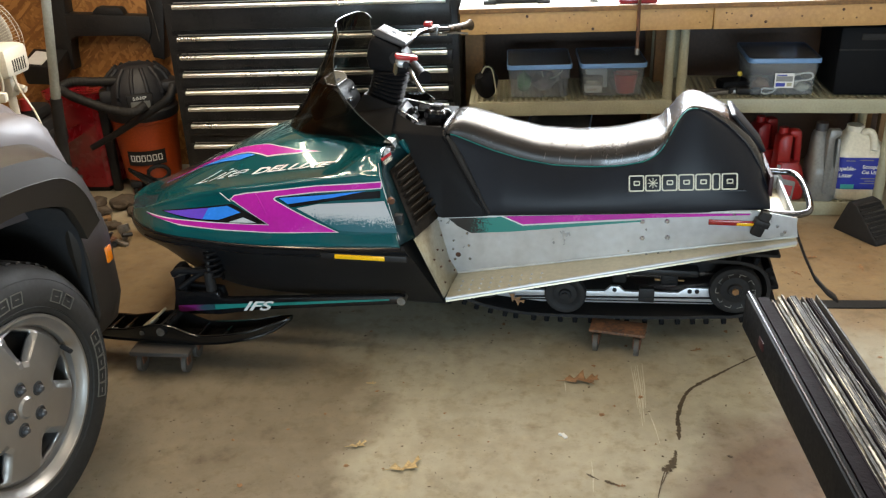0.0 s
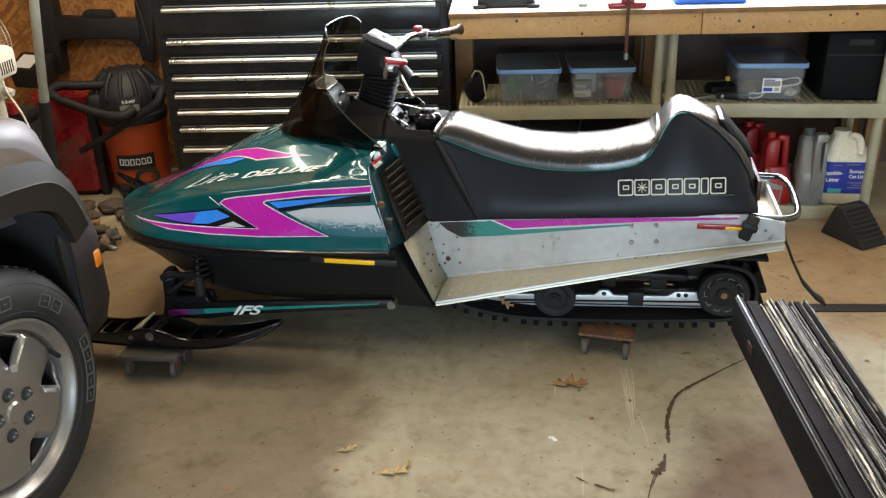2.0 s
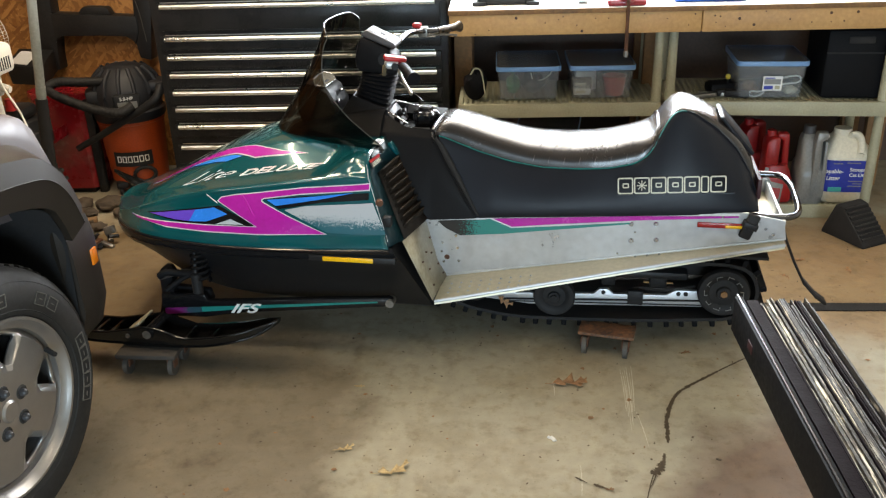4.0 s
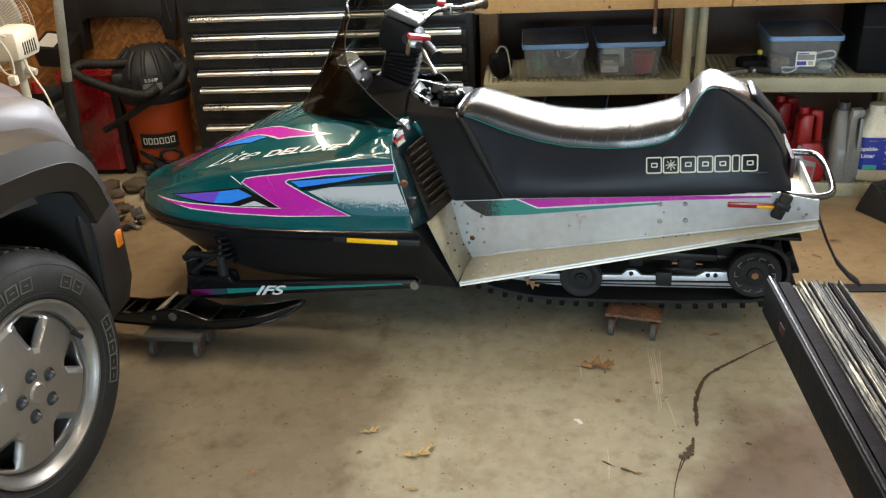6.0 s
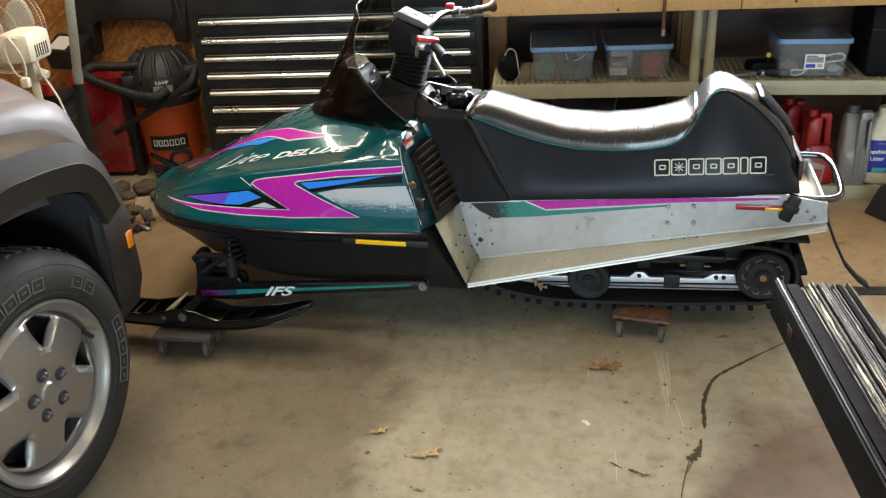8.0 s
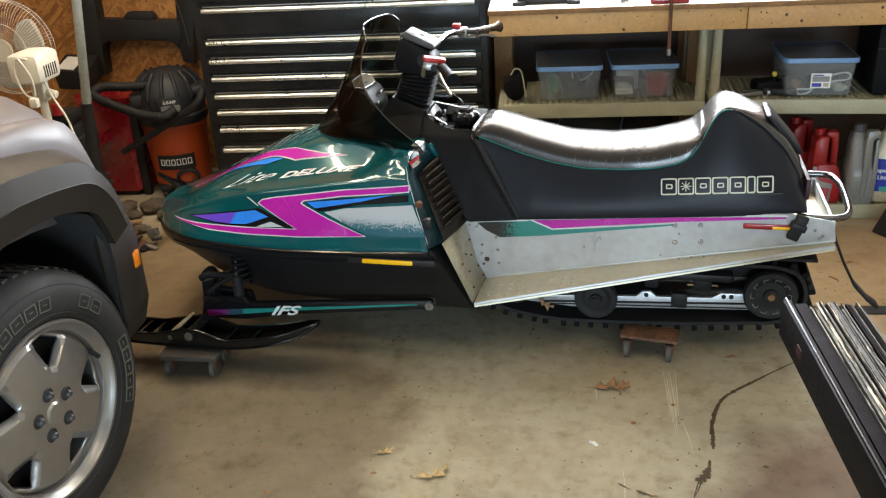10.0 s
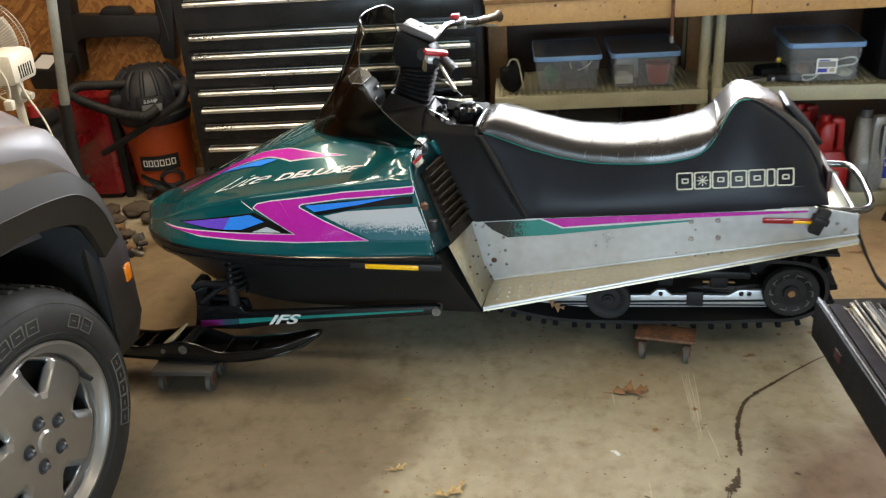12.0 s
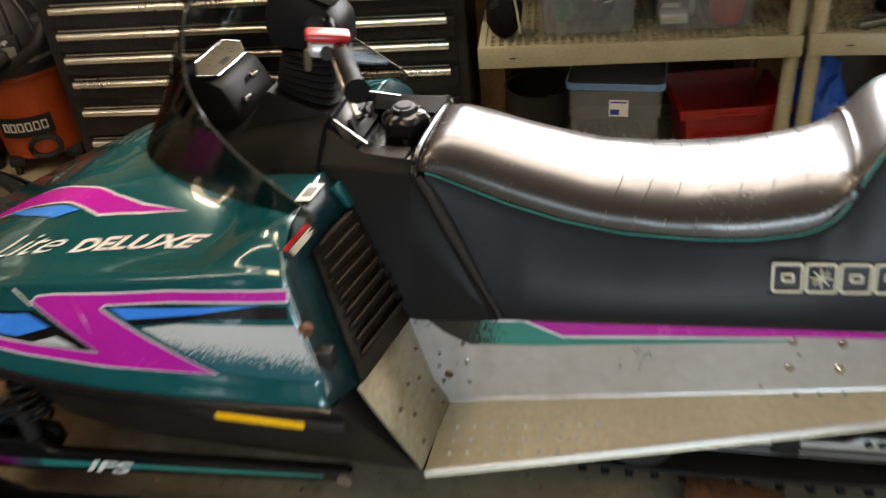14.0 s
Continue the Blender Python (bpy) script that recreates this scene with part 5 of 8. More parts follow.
for sgn in (-1, 1):
    y = sgn * 0.15
    rail = part("slide_rail", prism([(0.02, 0.160), (0.10, 0.138), (0.30, 0.122), (0.9, 0.152), (0.93, 0.165), (0.93, 0.206), (0.90, 0.213), (0.81, 0.211), (0.78, 0.190), (0.595, 0.182), (0.575, 0.201), (0.545, 0.200), (0.525, 0.179), (0.45, 0.175), (0.25, 0.165), (0.05, 0.175)], y - 0.008, y + 0.008, 0.002), "alu", sled, "aluminium slide rail")
    part("rail_groove", rods(((0.2, y + sgn * 0.009, 0.138), (0.92, y + sgn * 0.009, 0.178), 0.004, None, 6)), "dark", rail)
    part("rail_groove", rods(((0.2, y + sgn * 0.009, 0.129), (0.92, y + sgn * 0.009, 0.160), 0.0025, None, 6)), "dark", rail)
    part("rail_block", boxes(((0.645, y - 0.012, 0.145), (0.70, y + 0.017, 0.20), 0.004)), "black", rail)
    for x, z in ((0.56, 0.188), (0.82, 0.199), (0.845, 0.200)):
        part("bolt", rods(((x, y - 0.012, z), (x, y + 0.012, z), 0.008, None, 10)), "dark", rail)
    for x, z, r in ((0.968, 0.228, 0.088), (0.386, 0.174, 0.075), (0.10, 0.2, 0.06)):
        t = pose(x, sgn * 0.185, z, 90 * sgn, 0, 0)
        iw = part("idler_wheel", lathe([(0.0, -0.012), (r * 0.25, -0.012), (r * 0.3, -0.004), (r * 0.55, -0.002), (r * 0.68, -0.010), (r * 0.82, -0.012), (r * 0.95, -0.011), (r, -0.004), (r, 0.014), (r * 0.7, 0.016), (0, 0.016)], 40, t), "rubber", sled, "black idler wheel")
        part("axle_nut", rods(((x, sgn * 0.165, z), (x, sgn * 0.205, z), 0.012, None, 6)), "plywood" if x > 0.9 else "rubber", iw)
        for k in range(10 if x > 0.9 else 0):
            a = 2 * math.pi * k / 10
            web = Matrix.Translation((x + r * 0.66 * math.cos(a), sgn * 0.1960, z + r * 0.66 * math.sin(a))) @ pose(0, 0, 0, 0, 90 - math.degrees(a), 0)
            part("hub_web", boxes(((-0.010, -0.002, 0.006), (0.010, 0.002, 0.0078), 0, web), ((-0.010, -0.002, -0.004), (-0.0085, 0.002, 0.006), 0, web)), "jug_grey", iw, "worn pale edge of a wheel pocket")
part("suspension_arm", boxes(((0.45, -0.14, 0.24), (0.85, 0.14, 0.27), 0.01), ((0.55, -0.13, 0.20), (0.60, 0.13, 0.26), 0.008), ((0.72, -0.13, 0.2), (0.78, 0.13, 0.26), 0.008)), "black", sled, "black rear suspension arm")
for lo, hi in (((0.700, -0.102, 0.206), (0.740, -0.096, 0.212)), ((0.772, -0.102, 0.208), (0.803, -0.096, 0.213))):
    part("wear_plate", boxes((lo, hi)), "pine", sled, "pale worn plate")
part("suspension_linkage", boxes(((0.12, -0.07, 0.21), (0.62, 0.07, 0.345), 0.02), ((0.60, -0.09, 0.235), (1.00, 0.09, 0.325), 0.02), ((0.30, -0.11, 0.25), (0.36, 0.11, 0.33), 0.01)), "dark", sled, "greasy black suspension linkage")
part("rear_axle", rods(((0.968, -0.18, 0.228), (0.968, 0.18, 0.228), 0.012)), "steel", sled)
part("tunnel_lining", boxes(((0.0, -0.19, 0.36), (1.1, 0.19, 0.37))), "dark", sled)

# skis and front suspension
M["fading_stripe"] = speckled("X", -0.97, -0.87, (0.16, 0.012, 0.13), (0.02, 0.06, 0.08))
for sgn in (-1, 1):
    y = sgn * 0.55
    xs = [(-1.75, 0.31, 0.008), (-1.65, 0.245, 0.03), (-1.52, 0.160, 0.045), (-1.40, 0.118, 0.055), (-1.25, 0.098, 0.06), (-1.15, 0.094, 0.06), (-1.06, 0.094, 0.06), (-1.0, 0.094, 0.06), (-0.94, 0.095, 0.06), (-0.86, 0.098, 0.06), (-0.76, 0.108, 0.058), (-0.66, 0.130, 0.05), (-0.58, 0.160, 0.036), (-0.52, 0.200, 0.015)]
    WALL = [(-1.75, 0.012), (-1.5, 0.04), (-1.25, 0.046), (-1.10, 0.052), (-1.05, 0.070), (-0.99, 0.080), (-0.94, 0.070), (-0.88, 0.042), (-0.70, 0.040), (-0.58, 0.034), (-0.52, 0.012)]
    secs = []
    for x, z, w in xs:
        h = lerp_at(x, WALL)
        secs.append([Vector((x, y + a * w, z + b)) for a, b in ((-0.7, 0), (-0.96, 0.008), (-1.0, h * 0.5), (-0.96, h), (-0.80, h), (-0.76, 0.014), (0.76, 0.014), (0.80, h), (0.96, h), (1.0, h * 0.5), (0.96, 0.008), (0.7, 0))])
    sk = part("ski", loft([[Vector(p) for p in s] for s in secs]), "ski", sled, "glossy black plastic ski", 40)
    for k in range(6):
        x = -1.42 + 0.055 * k
        part("ski_rib", boxes(((x, y - 0.045, 0.112), (x + 0.012, y + 0.045, 0.142), 0.003)), "ski", sk)
        part("ski_slot", boxes(((x + 0.018, y - 0.058, 0.146), (x + 0.040, y - 0.050, 0.1485), 0.001)), "edge", sk)
    for x in (-0.86, -0.77):
        part("ski_rib", boxes(((x, y - 0.044, 0.110), (x + 0.010, y + 0.044, 0.140), 0.003)), "ski", sk)
    part("ski_keel_rail", tube(bmesh.new(), [(x, y + sgn * (w * 0.98), z + 0.012) for x, z, w in xs[1:]], 0.0045, 8), "ski", sk)
    part("ski_rim", tube(bmesh.new(), [(x, y + sgn * (w * 0.93), z + lerp_at(x, WALL)) for x, z, w in xs[1:]], 0.0045, 8), "ski", sk, "rounded ski rim")
    part("ski_bolt", rods(((-0.989, y - 0.068, 0.150), (-0.989, y + 0.068, 0.150), 0.015, None, 12)), "steel", sk, "steel ski bolt")
    part("bolt_washer", rods(((-0.989, y - 0.064, 0.150), (-0.989, y + 0.064, 0.150), 0.021, None, 16)), "black_gloss", sk)
    part("ski_bolt", rods(((-1.065, y - 0.064, 0.138), (-1.065, y + 0.064, 0.138), 0.008, None, 10)), "steel", sk)
    part("ski_strap", boxes(((-0.07, -0.05, -0.004), (0.03, 0.05, 0.004), 0.002, Matrix.Translation((-1.045, y, 0.165)) @ pose(0, 0, 0, 0, -38, 0))), "alu_dirty", sk, "bare metal ski strap")
    yy = sgn * 0.47
    part("spindle", prism([(-1.045, 0.115), (-1.02, 0.20), (-1.015, 0.30), (-1.0, 0.318), (-0.975, 0.318), (-0.965, 0.30), (-0.970, 0.20), (-0.985, 0.125)], sgn * 0.405 - 0.022, sgn * 0.405 + 0.022, 0.006), "case_black", sled, "black ski spindle")
    part("arm_mount", prism([(-1.0, 0.13), (-0.99, 0.235), (-0.845, 0.225), (-0.835, 0.185), (-0.86, 0.15), (-0.93, 0.135)], sgn * 0.385 - 0.012, sgn * 0.385 + 0.012, 0.004), "case_black", sled, "black spindle bracket")
    part("upper_arm", tube(bmesh.new(), [(-0.99, yy, 0.305), (-0.96, sgn * 0.46, 0.318), (-0.90, sgn * 0.42, 0.298), (-0.82, sgn * 0.34, 0.285)], 0.013, 10), "case_black", sled, "black suspension arm")
    part("lower_arm", tube(bmesh.new(), [(-0.97, yy, 0.25), (-0.92, sgn * 0.44, 0.285), (-0.87, sgn * 0.40, 0.30)], 0.010, 10), "case_black", sled, "black suspension arm")
    part("tie_rod", rods(((-0.99, yy, 0.30), (-0.86, sgn * 0.22, 0.26), 0.009)), "steel", sled)
    coil = [(-0.862 + 0.028 * math.cos(a), sgn * 0.40 + 0.028 * math.sin(a), 0.262 + 0.0036 * a) for a in [0.35 * i for i in range(0, 90)]]
    part("spring", tube(bmesh.new(), coil, 0.0055, 6, 0), "case_black", sled, "black coil spring")
    part("damper", rods(((-0.875, sgn * 0.42, 0.18), (-0.875, sgn * 0.42, 0.30), 0.019), ((-0.875, sgn * 0.42, 0.30), (-0.875, sgn * 0.40, 0.40), 0.008)), "black", sled, "black damper")
    yr = sgn * 0.43
    radius = part("radius_rod", prism([(-1.02, 0.128), (-1.012, 0.222), (-0.97, 0.222), (-0.845, 0.226), (-0.835, 0.205), (-0.80, 0.205), (-0.16, 0.262), (-0.145, 0.255), (-0.145, 0.235), (-0.16, 0.228), (-0.70, 0.165), (-0.85, 0.135)], yr - 0.012, yr + 0.012, 0.004), "black_gloss", sled, "black trailing arm")
    o = yr + sgn * 0.0135
    part("arm_stripe", prism([(-0.86, 0.158), (-0.86, 0.178), (-0.78, 0.186), (-0.20, 0.246), (-0.20, 0.241), (-0.70, 0.181)], o - 0.001, o + 0.001), "teal_plain", radius, "teal stripe")
    part("arm_stripe", prism([(-1.005, 0.138), (-1.005, 0.163), (-0.862, 0.178), (-0.862, 0.157)], o - 0.001, o + 0.001), "fading_stripe", radius, "faded magenta end of the stripe")
    part("arm_end", rods(((-0.156, yr - 0.02, 0.243), (-0.156, yr + 0.02, 0.243), 0.015, None, 12)), "steel", radius, "steel ball joint")
    if sgn < 0:
        bm = letters("IFS", 0.050, 0.5, 0.0012)
        bmesh.ops.scale(bm, vec=(1.75, 1, 1), verts=bm.verts)
        bmesh.ops.transform(bm, matrix=Matrix.Translation((-0.752, o - 0.002, 0.163)) @ pose(0, 0, 0, 90, -4.5, 0), verts=bm.verts)
        part("lettering", bm, "paper", radius, "white lettering on the arm", 80)


# ---- the car beside it: x outboard, y ahead, z up from the front wheel's foot ----
CAR = pose(-1.262, 1.783, 0, 0, 0, -10)
car = thing("car", "silver off-road car with grey plastic flares and alloy wheel", "car", CAR)
AX = pose(0, 0, 0.372, 0, 90, 0)
wheel = part("wheel", lathe([(0.0, -0.06), (0.19, -0.06), (0.195, -0.16), (0.0, -0.16)], 40, AX), "dark", car, "dark brake and hub behind the spokes")
tyre_profile = [(0.238, -0.002), (0.246, 0.010), (0.262, 0.019), (0.285, 0.023), (0.310, 0.022), (0.328, 0.016), (0.345, 0.006), (0.356, -0.006), (0.365, -0.02), (0.370, -0.04), (0.372, -0.11), (0.368, -0.19), (0.35, -0.225), (0.30, -0.24), (0.238, -0.22)]
tyre = part("tyre", lathe(tyre_profile, 96, AX, closed=True), "tyre", wheel, "black all-terrain tyre with outlined raised marks", 30)
for r, x in ((0.262, 0.0195), (0.335, 0.0115)):
    part("sidewall_ridge", lathe([(r - 0.003, x - 0.004), (r, x + 0.002), (r + 0.003, x - 0.004)], 96, AX), "tyre", tyre)
TREAD = mesh_of("tread_block", boxes(((-0.030, -0.012, -0.004), (0.030, 0.012, 0.010), 0.003)), "tyre")
for k in range(64):
    a = 2 * math.pi * k / 64
    for x, turn in ((-0.066, 12), (-0.132, -10)):
        ob = new("tread_block", TREAD)
        ob.parent = tyre
        ob.matrix_basis = Matrix.Translation((0, 0, 0.372)) @ pose(0, 0, 0, math.degrees(a) + (1.4 if turn < 0 else 0), 0, 0) @ Matrix.Translation((x, 0, 0.3655)) @ pose(0, 0, 0, 0, 0, turn)
# outlined blocks round the sidewall
for start, count, step in ((148, 8, -9.6), (52, 2, -10), (8, 5, -8)):
    for k in range(count):
        a = radians(start + step * k)
        r0, r1, w = 0.278, 0.312, 0.020
        bm = bmesh.new()
        for y0, y1, z0, z1 in ((-w, w, r0, r0 + 0.0022), (-w * 0.9, w * 0.9, r1 - 0.0022, r1), (-w, -w + 0.0022, r0, r1), (w - 0.0022, w, r0, r1), (-w * 0.3, w * 0.4, 0.294, 0.296)):
            box(bm, (0.0215, y0, z0), (0.0245, y1, z1))
        bmesh.ops.transform(bm, matrix=Matrix.Translation((0, 0, 0.372)) @ pose(0, 0, 0, math.degrees(a) - 90, 0, 0), verts=bm.verts)
        part("sidewall_mark", bm, "cream_dim", tyre)
rim_profile = [(0.238, 0.004), (0.245, 0.012), (0.243, 0.017), (0.236, 0.017), (0.229, 0.010), (0.222, 0.0), (0.214, -0.004), (0.210, -0.02), (0.205, -0.08), (0.20, -0.18), (0.236, -0.21)]
rim = part("rim", lathe(rim_profile, 96, AX), "alloy", wheel, "silver five-spoke alloy rim", 40)


def spoke_face():
    """Flat hub plate and five straight-edged spokes, each with a sloped facet along its openings."""
    bm = bmesh.new()
    radii = [0.0, 0.034, 0.06, 0.085, 0.105, 0.118, 0.128, 0.14, 0.155, 0.172, 0.190, 0.1965, 0.2045, 0.216]
    for s in range(5):
        c = radians(38 + 72 * s)
        grid = []
        for r in radii:
            gap = 0.0
            if 0.118 < r < 0.197:
                gap = math.degrees(math.asin((0.004 + 0.044 * (min(r, 0.19) - 0.118) / 0.072) / r))
            hw = 36.0 - gap
            face = 0.002 - 0.012 * max(0.0, (r - 0.10) / 0.1)
            if r > 0.19:
                face -= 0.9 * (r - 0.19)
            line = []
            for q in (-1.0, -0.72, -0.69, -0.35, 0.0, 0.35, 0.69, 0.72, 1.0):
                a = c + radians(hw * q)
                slope = 0.0
                if abs(q) > 0.7 and 0.10 < r < 0.197:
                    slope = (0.011 if abs(q) == 1.0 else 0.0) * min(1.0, (r - 0.10) / 0.03) * min(1.0, (0.1975 - r) / 0.02)
                line.append(bm.verts.new((face - slope, r * math.cos(a), 0.372 + r * math.sin(a))))
            grid.append(line)
        skin(bm, grid, False)
    bmesh.ops.remove_doubles(bm, verts=bm.verts, dist=2e-4)
    return bm


sp = part("spokes", spoke_face(), "alloy", rim, "five wide cast spokes", 14)
so = sp.modifiers.new("thick", "SOLIDIFY")
so.thickness, so.offset = 0.014, 0
part("centre_cap", lathe([(0, 0.016), (0.024, 0.015), (0.030, 0.010), (0.032, 0.0)], 32, AX), "alloy", rim, "plain silver centre cap")
for k in range(5):
    a = radians(97 + 72 * k)
    y, z = 0.0585 * math.cos(a), 0.372 + 0.0585 * math.sin(a)
    part("nut_recess", lathe([(0.0, 0.0105), (0.0155, 0.0105), (0.0165, 0.0112), (0.0195, 0.0095)], 24, Matrix.Translation((0, y, z)) @ pose(0, 0, 0, 0, 90, 0)), "post_grey", rim)
    part("wheel_nut", rods(((0.008, y, z), (0.020, y, z), 0.0115, 0.0105, 6), ((0.020, y, z), (0.025, y, z), 0.0095, 0.006, 12)), "post_cover", rim, "dull steel wheel nut")
a = radians(22)
part("valve", rods(((0.0, 0.198 * math.cos(a), 0.372 + 0.198 * math.sin(a)), (0.035, 0.185 * math.cos(a), 0.372 + 0.185 * math.sin(a)), 0.008, 0.007, 10)), "rubber", rim, "black rubber valve")

LIP = [(-0.52, 0.45), (-0.45, 0.66), (-0.27, 0.81), (-0.03, 0.858), (0.093, 0.866), (0.194, 0.851), (0.29, 0.815), (0.325, 0.76), (0.345, 0.70)]
CREASE = [(-0.62, 0.45), (-0.53, 0.74), (-0.29, 0.90), (-0.025, 0.936), (0.06, 0.937), (0.177, 0.926), (0.28, 0.902), (0.345, 0.84), (0.385, 0.74)]
UPPER = [(-0.74, 0.45), (-0.62, 0.83), (-0.31, 0.99), (0.0, 1.032), (0.10, 1.026), (0.20, 1.012), (0.30, 0.982), (0.39, 0.90), (0.44, 0.80)]
lines = []
for poly, x in ((LIP, -0.16), (LIP, 0.022), (LIP, 0.030), (CREASE, 0.050), (CREASE, 0.046)):
    lines.append(curve_points([(x, y, z) for y, z in poly], 6))
mid = [(0.5 * (a[0] + b[0]), 0.5 * (a[1] + b[1]) + 0.012) for a, b in zip(CREASE, UPPER)]
lines.append(curve_points([(0.030, y, z) for y, z in mid], 6))
lines.append(curve_points([(-0.035, y, z) for y, z in UPPER], 6))
lines.append(curve_points([(-0.10, y, z - 0.01) for y, z in UPPER], 6))
part("fender_flare", loft(lines, False, False), "flare", car, "grey plastic fender flare", 40)
part("wheel_well", loft([curve_points([(x, y - 0.004, z - 0.004) for y, z in LIP + [(0.338, 0.55), (0.328, 0.39)]], 4) for x in (0.010, -0.35)], False, False), "dark", car, "dark wheel housing", 60)
part("flare_seam", tube(bmesh.new(), [(0.0505, y, z) for y, z in CREASE], 0.0014, 6, 8), "flare", car, "thin edge along the flare")
part("well_end", boxes(((-0.36, -0.615, 0.25), (-0.02, -0.600, 0.80))), "dark", car)
part("well_back", boxes(((-0.40, -0.6, 0.25), (-0.36, 0.5, 0.95))), "dark", car)


def bumper_plan(z, push=0.0):
    inset = 0.03 * max(0, (0.47 - z) / 0.09) + 0.015 * max(0, (z - 0.66) / 0.06)
    p = [(-0.02, 0.335), (0.018 - inset, 0.345), (0.008 - inset, 0.43), (-0.001 - inset, 0.478), (-0.055 - inset, 0.548 - inset), (-0.12 - inset, 0.60 - inset), (-0.25, 0.645 - inset), (-0.6, 0.70 - inset), (-1.5, 0.70 - inset), (-1.5, 0.45), (-0.25, 0.40)]
    return [Vector((x, y, z)) for x, y in p]


part("bumper", loft([bumper_plan(z) for z in (0.38, 0.43, 0.47, 0.50, 0.58, 0.64, 0.69, 0.72, 0.728)]), "flare", car, "grey plastic front bumper corner", 30)
lm = bmesh.new()
box(lm, (-0.006, -0.016, -0.024), (0.006, 0.016, 0.024), 0.003, Matrix.Translation((0.005, 0.447, 0.606)) @ pose(0, 0, 0, 0, 0, 10))
part("marker_lamp", lm, "amber_lamp", car, "amber side marker lamp")
FEND = [(-0.9, 1.115), (-0.4, 1.10), (0.0, 1.088), (0.22, 1.076), (0.33, 1.060), (0.385, 1.040), (0.42, 1.0), (0.445, 0.94), (0.455, 0.86), (0.455, 0.70)]
secs = []
for y, z in FEND:
    k = min(1.0, max(0.0, (y - 0.22) / 0.24))
    base = min(z - 0.03, 0.985 - 0.20 * k)
    secs.append([Vector((x, y, zz)) for x, zz in ((-0.062, base - 0.10), (-0.058, base), (-0.064, base + 0.6 * (z - base)), (-0.082, z - 0.010), (-0.118, z), (-0.124, z - 0.012), (-0.124, z - 0.3))])
part("fender", loft(secs, False, False), "jeep", car, "silver-lilac front fender", 75)
secs = []
for x, yf, rise in ((-0.1275, 0.375, 0.0), (-0.14, 0.40, 0.010), (-0.20, 0.48, 0.018), (-0.35, 0.60, 0.028), (-0.6, 0.67, 0.04), (-0.9, 0.68, 0.045), (-1.3, 0.62, 0.03)):
    row = []
    for t in [i / 14 for i in range(15)]:
        y = -0.9 + (yf + 0.9) * t
        e = max(0.0, (t - 0.80) / 0.20)
        row.append(Vector((x, y, 1.118 - 0.052 * max(0, (y + 0.4)) - 0.10 * e ** 2.6 + rise)))
    row.append(Vector((x, yf, 0.90)))
    secs.append(row)
part("hood", loft(secs, False, False), "jeep", car, "silver-lilac hood", 75)
part("grille", boxes(((-1.4, 0.40, 0.72), (-0.13, 0.46, 0.95), 0.02)), "black", car)
part("body_side", boxes(((-1.6, -3.2, 0.35), (-0.075, -0.62, 1.06), 0.05), ((-1.5, -3.1, 1.06), (-0.14, -0.95, 1.66), 0.10)), "jeep", car)

# ---- tool chest ----
chest = thing("tool_chest", "wide black steel tool chest with bright full-width drawer pulls", "tool chest", pose(-0.97, 4.2, 0))
part("body", boxes(((-0.725, 0.02, 0.10), (0.725, 0.55, 1.45), 0.01)), "toolbox", chest)
for z, h in ((1.24, 0.11), (1.12, 0.10), (1.006, 0.145), (0.851, 0.085), (0.759, 0.085), (0.671, 0.085), (0.582, 0.085), (0.497, 0.085), (0.408, 0.085), (0.30, 0.12), (0.18, 0.06)):
    d = part("drawer", boxes(((-0.69, 0.004, z - h + 0.030), (0.69, 0.03, z + 0.012), 0.004)), "toolbox", chest)
    part("pull", loft([[Vector((x, y, z + dz)) for y, dz in [(0.004, 0.011)] + [(-0.004 - 0.011 * math.sin(a), 0.0115 * math.cos(a)) for a in [math.pi * k / 9 for k in range(10)]] + [(0.004, -0.011)]] for x in (-0.665, 0.665)]), "pull", d, "bright metal drawer pull", 50)
    part("drawer_edge", boxes(((-0.66, 0.000, z + 0.018), (0.66, 0.005, z + 0.0215))), "pull", d, "thin bright edge")
for x in (-0.6, 0.6):
    for y in (0.1, 0.47):
        c = part("caster", rods(((x - 0.02, y, 0.05), (x + 0.02, y, 0.05), 0.05)), "rubber", chest)
        part("fork", boxes(((x - 0.03, y - 0.02, 0.05), (x + 0.03, y + 0.02, 0.104), 0.003)), "steel", c)

# ---- bench ----
bench = thing("workbench", "workbench with a white top and knotty pine front boards", "workbench")
part("top", boxes(((-0.225, 3.887, 0.990), (2.6, 4.79, 1.012), 0.003)), "benchtop", bench, "white laminated top")
part("top_edge", boxes(((-0.225, 3.882, 0.9895), (2.6, 3.8868, 1.010), 0.001)), "plywood", bench, "bare plywood edge")
rng = random.Random(5)
for a, b, dy in ((-0.22, 0.558, 0.0), (0.561, 0.879, 0.004), (0.882, 2.6, -0.002)):
    fb = part("front_board", boxes(((a, 3.893 + dy, 0.897), (b, 3.935 + dy, 0.9885), 0.003)), "pine", bench, "knotty pine board")
    for _ in range(int((b - a) * 14)):
        x, z, r = rng.uniform(a + 0.02, b - 0.02), rng.uniform(0.905, 0.982), rng.choice((0.003, 0.003, 0.004, 0.007))
        part("knot", rods(((x, 3.8935 + dy, z), (x, 3.892 + dy, z), r, r * 0.9, 8)), "knot", fb)
for x in (-0.18, 0.76, 1.9):
    for y in (3.96, 4.70):
        part("leg", boxes(((x - 0.045, y + 0.42 * (y < 4.2) - 0.02, 0), (x + 0.045, y + 0.42 * (y < 4.2) + 0.02, 0.99), 0.003)), "old_pine", bench)


